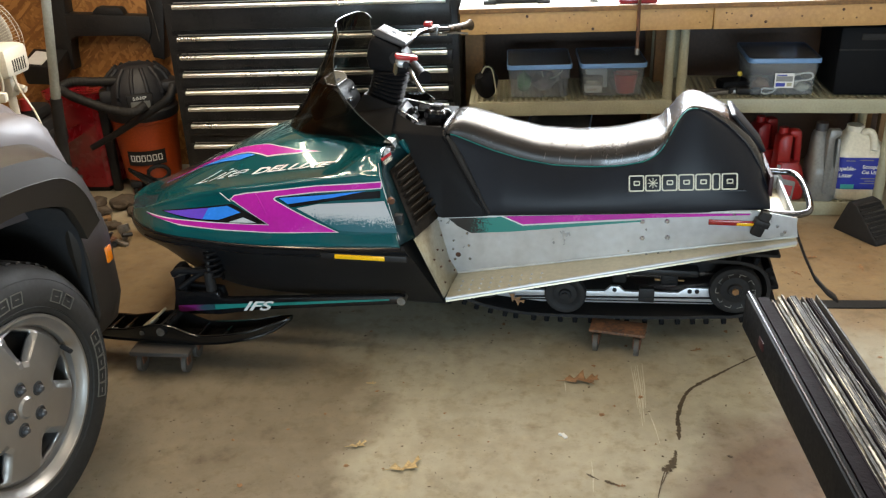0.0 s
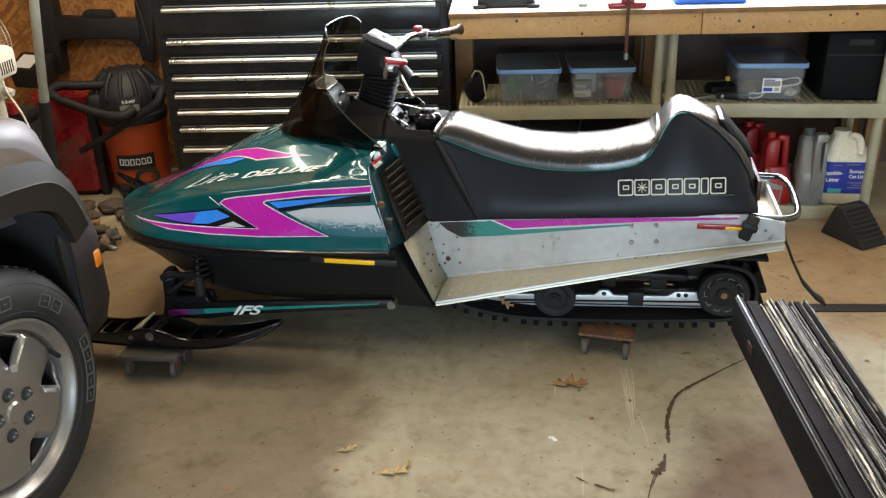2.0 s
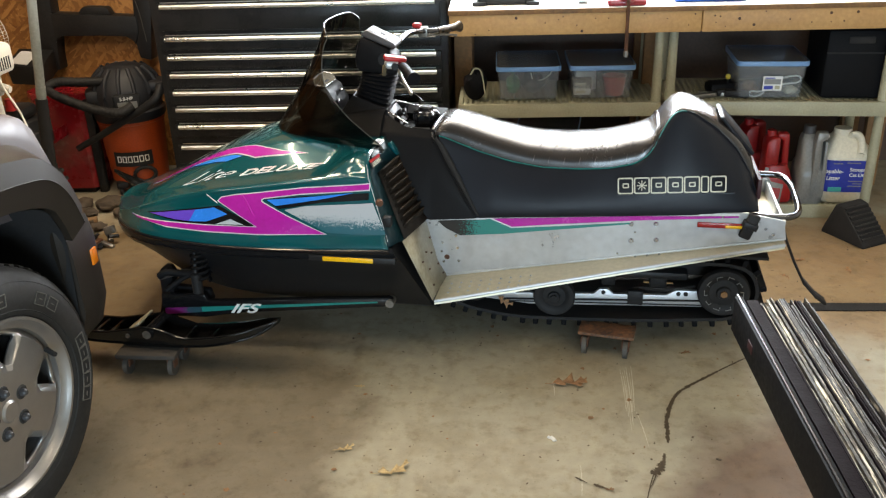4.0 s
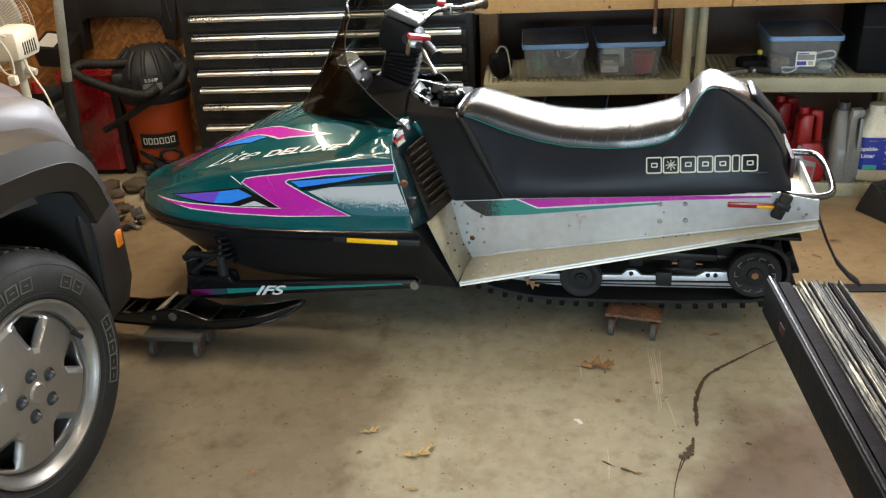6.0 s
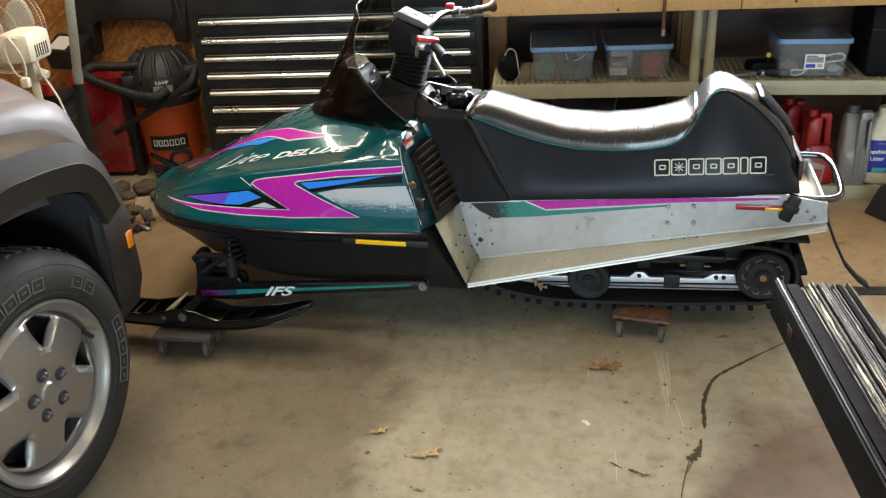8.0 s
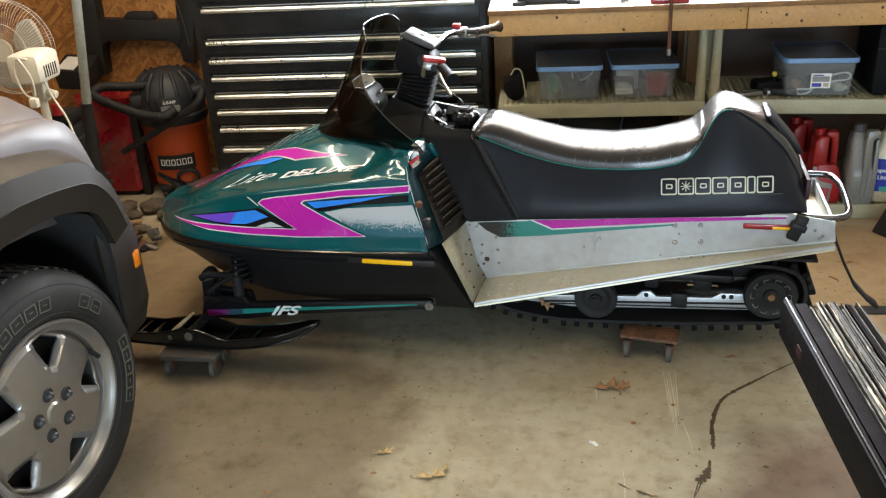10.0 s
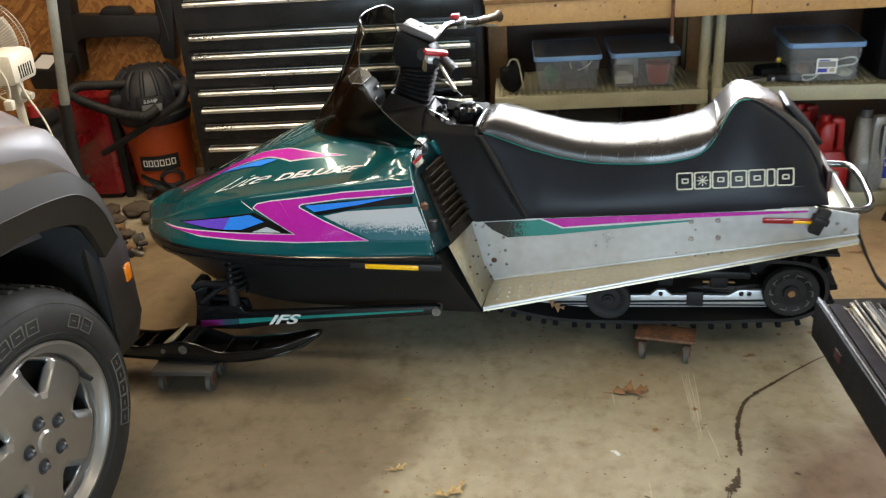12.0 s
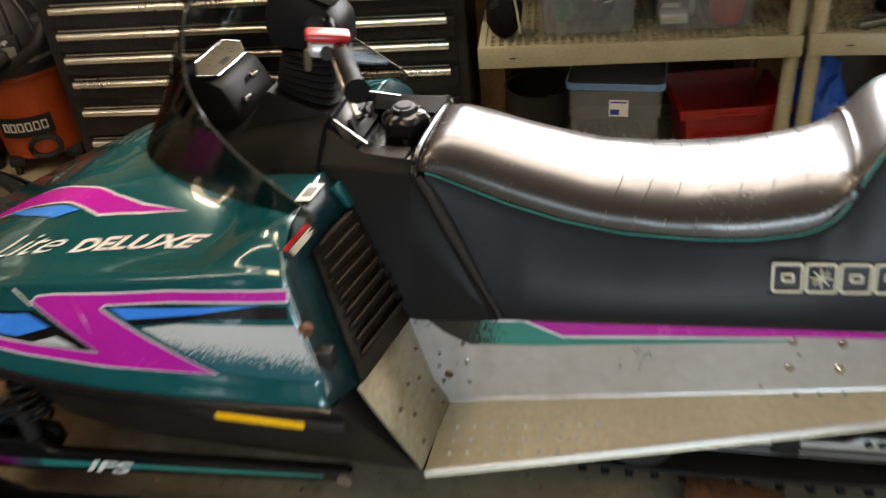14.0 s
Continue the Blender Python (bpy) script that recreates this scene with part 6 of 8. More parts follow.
# ---- shelf units: x along the front, y back ----
def shelf_unit(m, length, depth, levels, label, corners=((0, 0), (0, 1), (1, 0), (1, 1))):
    unit = thing("shelf_unit", label, "shelf", m, "shelf units")
    for z in levels:
        sh = part("shelf", boxes(((0, 0, z - 0.066), (length, 0.022, z), 0.004), ((0, depth - 0.022, z - 0.066), (length, depth, z), 0.004), ((0, 0.022, z - 0.066), (0.022, depth - 0.022, z), 0.003), ((length - 0.022, 0.022, z - 0.066), (length, depth - 0.022, z), 0.003)), "resin", unit)
        bm = bmesh.new()
        n = int((length - 0.05) / 0.026)
        for i in range(n):
            x = 0.03 + i * (length - 0.06) / (n - 1)
            box(bm, (x - 0.006, 0.022, z - 0.016), (x + 0.006, depth - 0.022, z - 0.003))
        for j in range(10):
            y = 0.05 + j * (depth - 0.09) / 9
            box(bm, (0.022, y - 0.005, z - 0.018), (length - 0.022, y + 0.005, z - 0.005))
        part("lattice", bm, "resin", sh)
        part("label_print", boxes(((length * 0.1, -0.0015, z - 0.036), (length * 0.1 + 0.02, 0.0, z - 0.033))), "dark", sh)
    top = 0.885
    for i, j in corners:
        x, y, lo = (0.021, length - 0.021)[i], (0.03, depth - 0.03)[j], 0.0
        for z in sorted(levels) + [top]:
            hi = z - 0.066 if z != top else top
            if hi > lo + 0.01:
                part("post", lathe([(0.0, lo), (0.023, lo), (0.0215, (lo + hi) / 2), (0.0205, hi), (0.0, hi)], 20, Matrix.Translation((x, y, 0))), "resin", unit)
            lo = z
    return unit


shelf_unit(pose(-0.195, 4.0, 0), 0.945, 0.46, (0.557, 0.10), "olive-grey moulded resin shelf unit with clear boxes on it", ((0, 1), (1, 0), (1, 1)))
shelf_unit(pose(0.764, 3.985, 0, 0, 0, -4.6), 0.98, 0.46, (0.566, 0.066), "olive-grey moulded resin shelf unit with jugs on its bottom shelf")
SH = pose(0.764, 3.985, 0, 0, 0, -4.6)


def storage_box(m, w, d, h, label, handle=True, lid="lid_blue"):
    b = thing("storage_box", label, "storage box", m, "clear storage boxes")
    k = 0.92
    def ring(s, z, inset=0.0):
        x, y = w / 2 * s - inset, d / 2 * s - inset
        r = 0.025
        return [Vector((cx * (x - r) + r * math.cos(a), cy * (y - r) + r * math.sin(a), z)) for cx, cy, a0 in ((1, 1, 0), (-1, 1, 90), (-1, -1, 180), (1, -1, 270)) for a in [radians(a0 + 30 * i) for i in range(4)]]
    secs = [ring(k * 0.9, 0.0), ring(k, 0.006), ring(k + 0.02, h * 0.55), ring(k + 0.045, h * 0.58), ring(0.985, h - 0.02), ring(0.985, h - 0.012), ring(0.985, h - 0.012, 0.003), ring(k + 0.02, h * 0.58, 0.003), ring(k, 0.009, 0.003), ring(k * 0.9, 0.004, 0.0)]
    part("body", loft(secs), "clear_box", b, "cloudy clear plastic box body", 40)
    ld = part("lid", loft([ring(1.0, h - 0.016), ring(1.035, h - 0.018), ring(1.04, h - 0.002), ring(1.03, h + 0.003), ring(1.012, h + 0.003), ring(1.0, h - 0.012)], True, False), lid, b, "blue lid rim", 40)
    part("lid_top", loft([ring(1.010, h - 0.001), ring(1.010, h + 0.0035)]), "cloudy_lid", ld, "cloudy clear lid top", 40)
    return b


# added sheet that darkens the wall below the bench
hb = thing("dark_wall_sheet", "dark brown sheet added to darken the wall behind the shelves", "board", pose(0, 4.765, 0))
part("sheet", boxes(((-0.20, 0.0, 0.0), (2.55, 0.008, 0.93), 0.001)), "dark_sheet", hb)
part("batten", boxes(((-0.20, -0.018, 0.90), (2.55, 0.0, 0.93), 0.002)), "old_pine", hb)
BOX = [(pose(0.137, 4.235, 0.557), 0.295, 0.36, 0.160), (pose(0.482, 4.235, 0.557), 0.298, 0.36, 0.160), (pose(1.252, 4.168, 0.566, 0, 0, -4.6), 0.308, 0.36, 0.172)]
for m, w, d, h in BOX:
    storage_box(m, w, d, h, "clear plastic box with blue lid full of odds and ends")
storage_box(pose(0.245, 4.24, 0.10, 0, 0, -8), 0.30, 0.34, 0.295, "tall clear plastic box with a paper label")
lb = thing("paper_label", "white printed paper label stuck on the tall clear box", "label", pose(0.235, 4.064, 0.318, 0, 0, -8))
part("sheet", boxes(((-0.030, -0.002, -0.028), (0.030, 0.0, 0.028))), "paper", lb)
part("print", boxes(((-0.026, -0.003, -0.022), (0.002, -0.002, -0.004)), ((-0.026, -0.003, 0.018), (0.024, -0.002, 0.023))), "label_blue", lb)


def lump(name, label, cat, m, size, material, seed, group=""):
    o = thing(name, label, cat, m, group)
    bm = bmesh.new()
    bmesh.ops.create_icosphere(bm, subdivisions=3, radius=1)
    for v in bm.verts:
        n = noise.noise(v.co * 1.6 + Vector((seed, 0, 0))) * 0.25
        v.co = Vector((v.co.x * size[0], v.co.y * size[1], (v.co.z + 1) * size[2])) * (1 + n)
    lo = min(v.co.z for v in bm.verts)
    for v in bm.verts:
        v.co.z -= lo
    part("body", bm, material, o)
    return o


def carton(label, m, size, material, cat="box"):
    o = thing("small_box", label, cat, m)
    x, y, z = size
    part("body", boxes(((-x, -y, 0), (x, y, z * 2), 0.004)), material, o)
    part("flap", boxes(((-x * 0.8, -y - 0.0015, z * 0.5), (x * 0.4, -y, z * 1.4))), "cream", o)
    return o


F = 0.568
lump("green_cloth", "crumpled green cloth in a clear box", "cloth", pose(0.065, 4.17, F), (0.035, 0.05, 0.045), "green", 1)
lump("dark_cable_coil", "dark tangled cable in a clear box", "cable", pose(0.16, 4.18, F), (0.055, 0.06, 0.05), "rubber", 2)
lump("grey_cloth", "grey rag in a clear box", "cloth", pose(0.20, 4.30, F), (0.05, 0.05, 0.05), "stone", 3)
tb = thing("cable_loop", "pale cable loop lying in a clear box", "cable", pose(0.20, 4.135, F + 0.085))
part("cord", tube(bmesh.new(), [(-0.05, 0, 0.02), (-0.04, 0.0, -0.01), (0.0, 0.0, -0.015), (0.04, 0.0, 0.01), (0.05, 0.01, 0.03)], 0.003, 6), "cream", tb)
carton("small white carton in a clear box", pose(0.395, 4.14, F), (0.04, 0.03, 0.016), "paper")
carton("pale grey carton in a clear box", pose(0.40, 4.20, F), (0.045, 0.03, 0.032), "stone")
carton("white packet in a clear box", pose(0.42, 4.25, F), (0.05, 0.04, 0.045), "paper")
cup = thing("red_cup", "red plastic cup standing in a clear box", "cup", pose(0.547, 4.125, F))
part("body", lathe([(0, 0), (0.042, 0), (0.056, 0.085), (0.059, 0.09), (0.054, 0.09), (0.040, 0.004), (0, 0.004)], 32), "red_button", cup)
cc = thing("white_cable", "white coiled charging cable in a clear box", "cable", pose(1.242, 4.02, 0.642, 0, 0, -4.6))
part("cord", tube(bmesh.new(), [(0.042, 0, -0.021), (-0.034, 0, -0.046), (-0.079, 0, -0.046), (-0.088, 0, -0.062), (-0.066, 0, -0.071), (-0.034, 0, -0.060), (-0.007, 0, -0.032), (0.056, 0, -0.013), (0.119, 0, -0.004), (0.133, 0, 0.010), (0.119, 0, 0.026), (0.074, 0, 0.022), (0.042, 0, 0.010)], 0.0042, 8), "paper", cc)
lb = thing("box_label", "white label with blue print on a clear box", "label", pose(1.240, 3.982, 0.642, 0, 0, -4.6))
part("sheet", boxes(((-0.042, -0.002, -0.033), (0.042, 0.0, 0.033))), "paper", lb)
part("print", boxes(((-0.036, -0.003, -0.027), (0.004, -0.002, -0.010))), "label_blue", lb)
part("print", boxes(((-0.036, -0.003, -0.004), (0.036, -0.002, 0.020))), "jug_grey", lb, "grey printed picture")
part("print", boxes(((-0.034, -0.0036, 0.022), (0.010, -0.002, 0.027))), "label_blue", lb)
part("print", boxes(((0.012, -0.003, -0.026), (0.034, -0.002, -0.010))), "resin", lb)
lump("brown_parts", "small brown parts in a clear box", "parts", pose(1.17, 4.10, F), (0.04, 0.04, 0.03), "plywood", 6)
lump("grey_parts", "grey metal parts in a clear box", "parts", pose(1.31, 4.12, F), (0.06, 0.05, 0.035), "steel", 7)
lump("pale_parts", "pale plastic bits in a clear box", "parts", pose(1.35, 4.07, F), (0.03, 0.03, 0.02), "cream", 8)

# black case and loose things on the right upper shelf
case = thing("tool_case", "black plastic tool case on the resin shelf", "case", pose(1.462, 3.99, 0.566, 0, 0, -4.6))
part("body", boxes(((0, 0, 0), (0.33, 0.34, 0.31), 0.02)), "case_black", case)
part("grip_recess", boxes(((0.09, -0.004, 0.25), (0.20, 0.004, 0.28), 0.004)), "dark", case)
part("lid_seam", boxes(((0.004, -0.003, 0.205), (0.326, 0.002, 0.211))), "dark", case)
for x, y, a in ((0.99, 4.05, 20), (1.03, 4.06, -15)):
    tl = thing("hand_tool", "dark hand tool lying on the resin shelf", "tool", pose(x, y, 0.566, 0, 0, a), "hand tools")
    part("blade", boxes(((-0.10, -0.012, 0.0), (0.02, 0.012, 0.02), 0.003)), "steel", tl)
    part("handle", boxes(((0.02, -0.018, 0.0), (0.13, 0.018, 0.032), 0.01)), "black", tl)
pt = thing("planer", "dark grey power tool with a yellow knob", "power tool", pose(1.06, 4.13, 0.566, 0, 0, 10))
part("body", boxes(((-0.08, -0.05, 0), (0.06, 0.05, 0.055), 0.02)), "case_black", pt)
part("stem", rods(((0.005, -0.03, 0.045), (0.005, -0.03, 0.078), 0.007)), "case_black", pt)
part("knob", lathe([(0, 0.070), (0.009, 0.073), (0.0125, 0.083), (0.009, 0.093), (0, 0.096)], 20, Matrix.Translation((0.005, -0.03, 0))), "yellow", pt, "yellow knob")
po = thing("black_pouch", "black cloth pouch at the end of the shelf", "pouch", pose(-0.115, 4.09, 0.557))
bm = bmesh.new()
bmesh.ops.create_icosphere(bm, subdivisions=3, radius=1)
for v in bm.verts:
    v.co = Vector((v.co.x * 0.055, v.co.y * 0.05, (v.co.z + 1) * 0.075)) * (1 + 0.2 * noise.noise(v.co * 2))
part("body", bm, "case_black", po)
part("strap", tube(bmesh.new(), [(-0.02, -0.03, 0.13), (0.0, -0.04, 0.16), (0.03, -0.03, 0.14), (0.05, -0.055, 0.03)], 0.004, 6), "resin", po, "pale strap")

# red tub on the lower shelf
tub = thing("red_tub", "red plastic tub on the lower resin shelf", "tub", pose(0.585, 4.22, 0.10, 0, 0, 5))
part("body", loft([[Vector((sx * w, sy * w * 0.9, z)) for sx, sy in ((-1, -1), (1, -1), (1, 1), (-1, 1))] for w, z in ((0.13, 0), (0.150, 0.165), (0.172, 0.172), (0.175, 0.205), (0.165, 0.205), (0.147, 0.165), (0.12, 0.01))]), "red", tub)
part("rim_grip", boxes(((-0.06, -0.164, 0.178), (0.06, -0.150, 0.188), 0.003)), "red", tub)
part("mould_rib", boxes(((-0.12, -0.146, 0.10), (0.12, -0.135, 0.108), 0.002)), "red", tub)
bk = thing("dark_bucket", "dark grey bucket on the lower resin shelf", "bucket", pose(-0.02, 4.25, 0.10))
part("body", lathe([(0, 0), (0.09, 0), (0.11, 0.22), (0.115, 0.23), (0.105, 0.23), (0.085, 0.01), (0, 0.01)], 32), "black", bk)
bg = thing("blue_bag", "blue plastic bag on the lower resin shelf", "bag", SH @ pose(0.10, 0.22, 0.066))
bm = bmesh.new()
bmesh.ops.create_icosphere(bm, subdivisions=3, radius=1)
for v in bm.verts:
    v.co = Vector((v.co.x * 0.08, v.co.y * 0.09, (v.co.z + 1) * 0.17)) * (1 + 0.25 * noise.noise(v.co * 2.5))
part("body", bm, "blue_plastic", bg)


# jugs on the bottom shelf
def rounded(sx, sy, z, dx=0.0, dy=0.0):
    r = 0.5 * min(sx, sy)
    return [Vector((cx * (sx - r) + dx + r * math.cos(a), cy * (sy - r) + dy + r * math.sin(a), z)) for cx, cy, a0 in ((1, 1, 0), (-1, 1, 90), (-1, -1, 180), (1, -1, 270)) for a in [radians(a0 + 22.5 * i) for i in range(5)]]


def slab(m, poly, y0, y1, bevel=0.008):
    return prism(poly, y0, y1, bevel, bm=m)


def red_jug(m, label):
    """A jug with a spout column and a straight handle beside a tall slot."""
    j = thing("red_jug", label, "jug", m, "jugs")
    bm = loft([rounded(0.066, 0.085, 0), rounded(0.069, 0.09, 0.008), rounded(0.069, 0.09, 0.10), rounded(0.060, 0.085, 0.165, -0.008), rounded(0.050, 0.075, 0.20, -0.014)])
    slab(bm, [(-0.068, 0.15), (-0.004, 0.15), (-0.004, 0.345), (-0.045, 0.345), (-0.066, 0.315)], -0.055, 0.06, 0.012)
    part("body", bm, "red", j, "", 40)
    part("handle", slab(bmesh.new(), [(0.014, 0.16), (0.048, 0.15), (0.040, 0.335), (0.036, 0.362), (-0.012, 0.362), (-0.02, 0.335), (0.010, 0.325)], -0.032, 0.026, 0.010), "red", j, "", 40)
    part("cap", rods(((-0.04, 0.0, 0.34), (-0.04, 0.0, 0.372), 0.022, 0.021, 20)), "red", j)
    return j


SMALL = Matrix.Diagonal((1.0, 1.0, 0.90, 1.0))
red_jug(SH @ pose(0.560, 0.115, 0.066) @ SMALL, "red plastic jug with a straight moulded handle")
red_jug(SH @ pose(0.487, 0.31, 0.066, 0, 0, 12) @ SMALL, "red plastic jug standing at the back of the shelf")
gj = thing("grey_jug", "dull grey plastic oil jug with a ridged handle", "jug", SH @ pose(0.705, 0.105, 0.066), "jugs")
part("body", loft([rounded(0.060, 0.088, 0), rounded(0.064, 0.092, 0.008), rounded(0.064, 0.092, 0.13), rounded(0.062, 0.088, 0.165), rounded(0.056, 0.070, 0.19), rounded(0.046, 0.050, 0.29, -0.008), rounded(0.034, 0.034, 0.315, -0.016), rounded(0.026, 0.026, 0.325, -0.018)]), "jug_grey", gj, "", 40)
part("handle", slab(bmesh.new(), [(-0.004, 0.04), (0.020, 0.03), (0.026, 0.17), (0.024, 0.31), (0.050, 0.325), (0.048, 0.352), (-0.002, 0.352), (-0.008, 0.31)], -0.098, -0.050, 0.007), "jug_grey", gj, "", 40)
part("side_ridge", slab(bmesh.new(), [(0.040, 0.03), (0.061, 0.03), (0.060, 0.17), (0.050, 0.31), (0.036, 0.31)], -0.092, -0.040, 0.007), "jug_grey", gj, "", 40)
part("cap", rods(((-0.018, 0, 0.325), (-0.018, 0, 0.362), 0.028, 0.026, 24)), "post_cover", gj, "darker grey screw cap")
lit = thing("litter_jug", "milky white plastic jug with a blue label", "jug", SH @ pose(0.872, 0.12, 0.066), "jugs")
part("body", loft([rounded(0.110, 0.078, 0), rounded(0.120, 0.086, 0.012), rounded(0.119, 0.085, 0.050), rounded(0.122, 0.088, 0.222), rounded(0.120, 0.086, 0.234), rounded(0.108, 0.078, 0.248), rounded(0.072, 0.058, 0.293, -0.018), rounded(0.042, 0.042, 0.316, -0.030), rounded(0.038, 0.038, 0.322, -0.032)]), "jug_white", lit, "", 40)
part("cap", rods(((-0.032, 0, 0.320), (-0.032, 0, 0.347), 0.041, 0.039, 28)), "jug_white", lit, "white screw cap")
part("handle", tube(bmesh.new(), [(-0.008, -0.03, 0.306), (0.004, -0.042, 0.327), (0.026, -0.052, 0.325), (0.038, -0.066, 0.296), (0.040, -0.076, 0.252), (0.038, -0.074, 0.232)], lambda t: 0.015 + 0.003 * t, 12), "jug_white", lit, "arched carrying handle", 60)
lab = part("label", loft([rounded(0.1225, 0.0885, z) for z in (0.058, 0.214)], True, False), "label_blue", lit, "blue paper label with white words", 40)
part("label_band", boxes(((-0.085, -0.0902, 0.060), (-0.025, -0.0880, 0.082))), "label_teal", lab)
for words, x, z, s in (("Scoopable", 0.000, 0.162, 0.024), ("Cat Litter", 0.000, 0.136, 0.023), ("opable-", -0.108, 0.152, 0.027), ("Litter", -0.100, 0.118, 0.027)):
    bm = letters(words, s, 0, 0.0006)
    bmesh.ops.transform(bm, matrix=Matrix.Translation((x, -0.0900, z)) @ pose(0, 0, 0, 90, 0, 0), verts=bm.verts)
    part("label_words", bm, "paper", lab, "", 80)
for z, x0, x1 in ((0.196, -0.075, -0.035), (0.200, -0.015, 0.045), (0.110, 0.0, 0.09), (0.098, 0.02, 0.09), (0.086, 0.0, 0.07)):
    part("label_print", boxes(((x0, -0.0902, z), (x1, -0.0885, z + 0.004))), "jug_grey", lab)
bag = thing("paper_packet", "white and red paper packet leaning on a red jug", "packet", SH @ pose(0.52, 0.01, 0.066))
part("sheet", boxes(((-0.05, -0.006, 0.0), (0.05, 0.006, 0.17), 0.003, pose(0, 0, 0, -12, 8, 0))), "jug_grey", bag)
part("print", boxes(((-0.03, -0.0085, 0.03), (0.04, -0.006, 0.08), 0.0, pose(0, 0, 0, -12, 8, 0))), "red", bag)

ch = thing("wheel_chock", "ribbed black rubber wheel chock on the concrete", "wheel chock", pose(1.60, 3.70, 0, 0, 0, -62))
part("body", prism([(-0.12, 0.0), (0.12, 0.0), (0.12, 0.015), (-0.02, 0.150), (-0.06, 0.155), (-0.115, 0.02)], -0.075, 0.075, 0.006), "rubber", ch)
for k in range(8):
    t = 0.06 + 0.115 * k
    x, z = -0.02 + 0.14 * t, 0.150 - 0.135 * t
    part("rib", rods(((x, -0.068, z), (x, 0.068, z), 0.0075, None, 8)), "rubber", ch)

# ---- on the bench ----
vb = thing("bench_grinder", "black cast bench grinder standing on the bench", "grinder", pose(0.03, 4.10, 1.012))
part("plate", boxes(((-0.13, -0.10, 0), (0.13, 0.10, 0.05), 0.012)), "black", vb)
for x in (-0.12, 0.12):
    part("foot", boxes(((x - 0.03, -0.125, 0), (x + 0.03, -0.08, 0.018), 0.006)), "black", vb)
part("column", boxes(((-0.09, -0.06, 0.05), (0.09, 0.09, 0.22), 0.02)), "black", vb)
cl = thing("bench_clamp", "red clamp with a brown rod hanging over the bench edge", "clamp", pose(0.555, 3.95, 1.012))
part("base", boxes(((-0.085, -0.055, 0), (0.085, 0.08, 0.03), 0.012)), "red_paint", cl)
part("jaw", boxes(((-0.03, -0.075, 0.02), (0.03, 0.03, 0.07), 0.01)), "red_paint", cl)
part("rod", rods(((0.0, -0.085, -0.195), (0.0, -0.085, 0.10), 0.0075)), "rust", cl, "brown threaded rod")
part("rod_tip", rods(((0.0, -0.085, -0.212), (0.0, -0.085, -0.185), 0.010)), "steel", cl)
part("arm", boxes(((-0.015, -0.095, 0.055), (0.015, 0.0, 0.075), 0.004)), "red_paint", cl)
bc = thing("blue_case", "bright blue plastic case on the bench", "case", pose(0.93, 4.07, 1.012))
part("body", boxes(((-0.16, -0.10, 0), (0.16, 0.10, 0.08), 0.015)), "blue_plastic", bc)
part("latch", boxes(((-0.03, -0.108, 0.03), (0.03, -0.098, 0.06), 0.003)), "black", bc)
pp = thing("paper_sheets", "white paper sheets lying on the bench", "paper", pose(0.33, 4.02, 1.012))
part("sheet", boxes(((-0.11, -0.08, 0), (0.11, 0.08, 0.002))), "paper", pp)
part("sheet", boxes(((-0.06, -0.06, 0.002), (0.14, 0.07, 0.004), 0, pose(0, 0, 0, 0, 0, 14))), "paper", pp)
sm2 = thing("metal_block", "small bare metal block on the bench", "block", pose(0.37, 3.97, 1.016))
part("body", boxes(((-0.02, -0.012, 0), (0.02, 0.012, 0.016), 0.003)), "steel", sm2)
part("slot", boxes(((-0.015, -0.0135, 0.006), (0.015, -0.011, 0.009))), "dark", sm2)

# ---- corner by the wall ----
vac = thing("shop_vacuum", "orange and black wet and dry vacuum with a black hose", "vacuum", pose(-1.992, 4.46, 0, 0, 0, 24))
drum = part("drum", lathe([(0.0, 0.06), (0.135, 0.06), (0.150, 0.07), (0.172, 0.385), (0.178, 0.39), (0.178, 0.405), (0, 0.405)], 48), "orange", vac, "orange plastic drum", 40)
head = part("motor_head", lathe([(0.0, 0.40), (0.176, 0.40), (0.186, 0.415), (0.188, 0.45), (0.178, 0.46), (0.180, 0.545), (0.172, 0.57), (0.150, 0.625), (0.105, 0.668), (0.06, 0.684), (0, 0.688)], 40), "vac_head", vac, "black motor head", 40)
for k in range(14):
    a = 2 * math.pi * k / 14
    part("vent_rib", tube(bmesh.new(), [(r * math.cos(a), r * math.sin(a), z) for r, z in ((0.182, 0.50), (0.176, 0.565), (0.153, 0.625), (0.106, 0.671))], 0.011, 8, 3), "vac_head", head)
part("carry_handle", boxes(((0.10, -0.14, 0.545), (0.20, 0.02, 0.60), 0.02)), "vac_head", head, "black handle block")
part("side_block", boxes(((-0.205, -0.10, 0.50), (-0.13, 0.02, 0.575), 0.02)), "vac_head", head, "black hose port")
part("badge", loft([[Vector((0.1665 * math.sin(a), -0.1665 * math.cos(a), z)) for a in [radians(-46 + 6 * k) for k in range(13)]] for z in (0.165, 0.245)], False, False), "black", drum, "black badge plate", 80)
bm = bmesh.new()
for k in range(6):
    a = radians(-35 + 10.0 * k)
    c = Matrix.Translation((0.1685 * math.sin(a), -0.1685 * math.cos(a), 0.206)) @ pose(0, 0, 0, 0, 0, math.degrees(a))
    for lo, hi in (((-0.011, -0.002, -0.017), (-0.007, 0.002, 0.017)), ((0.007, -0.002, -0.017), (0.011, 0.002, 0.017)), ((-0.007, -0.002, 0.013), (0.007, 0.002, 0.017)), ((-0.007, -0.002, -0.017), (0.007, 0.002, -0.013))):
        box(bm, lo, hi, 0, c)
part("badge_bars", bm, "paper", drum, "pale block emblem on the badge")
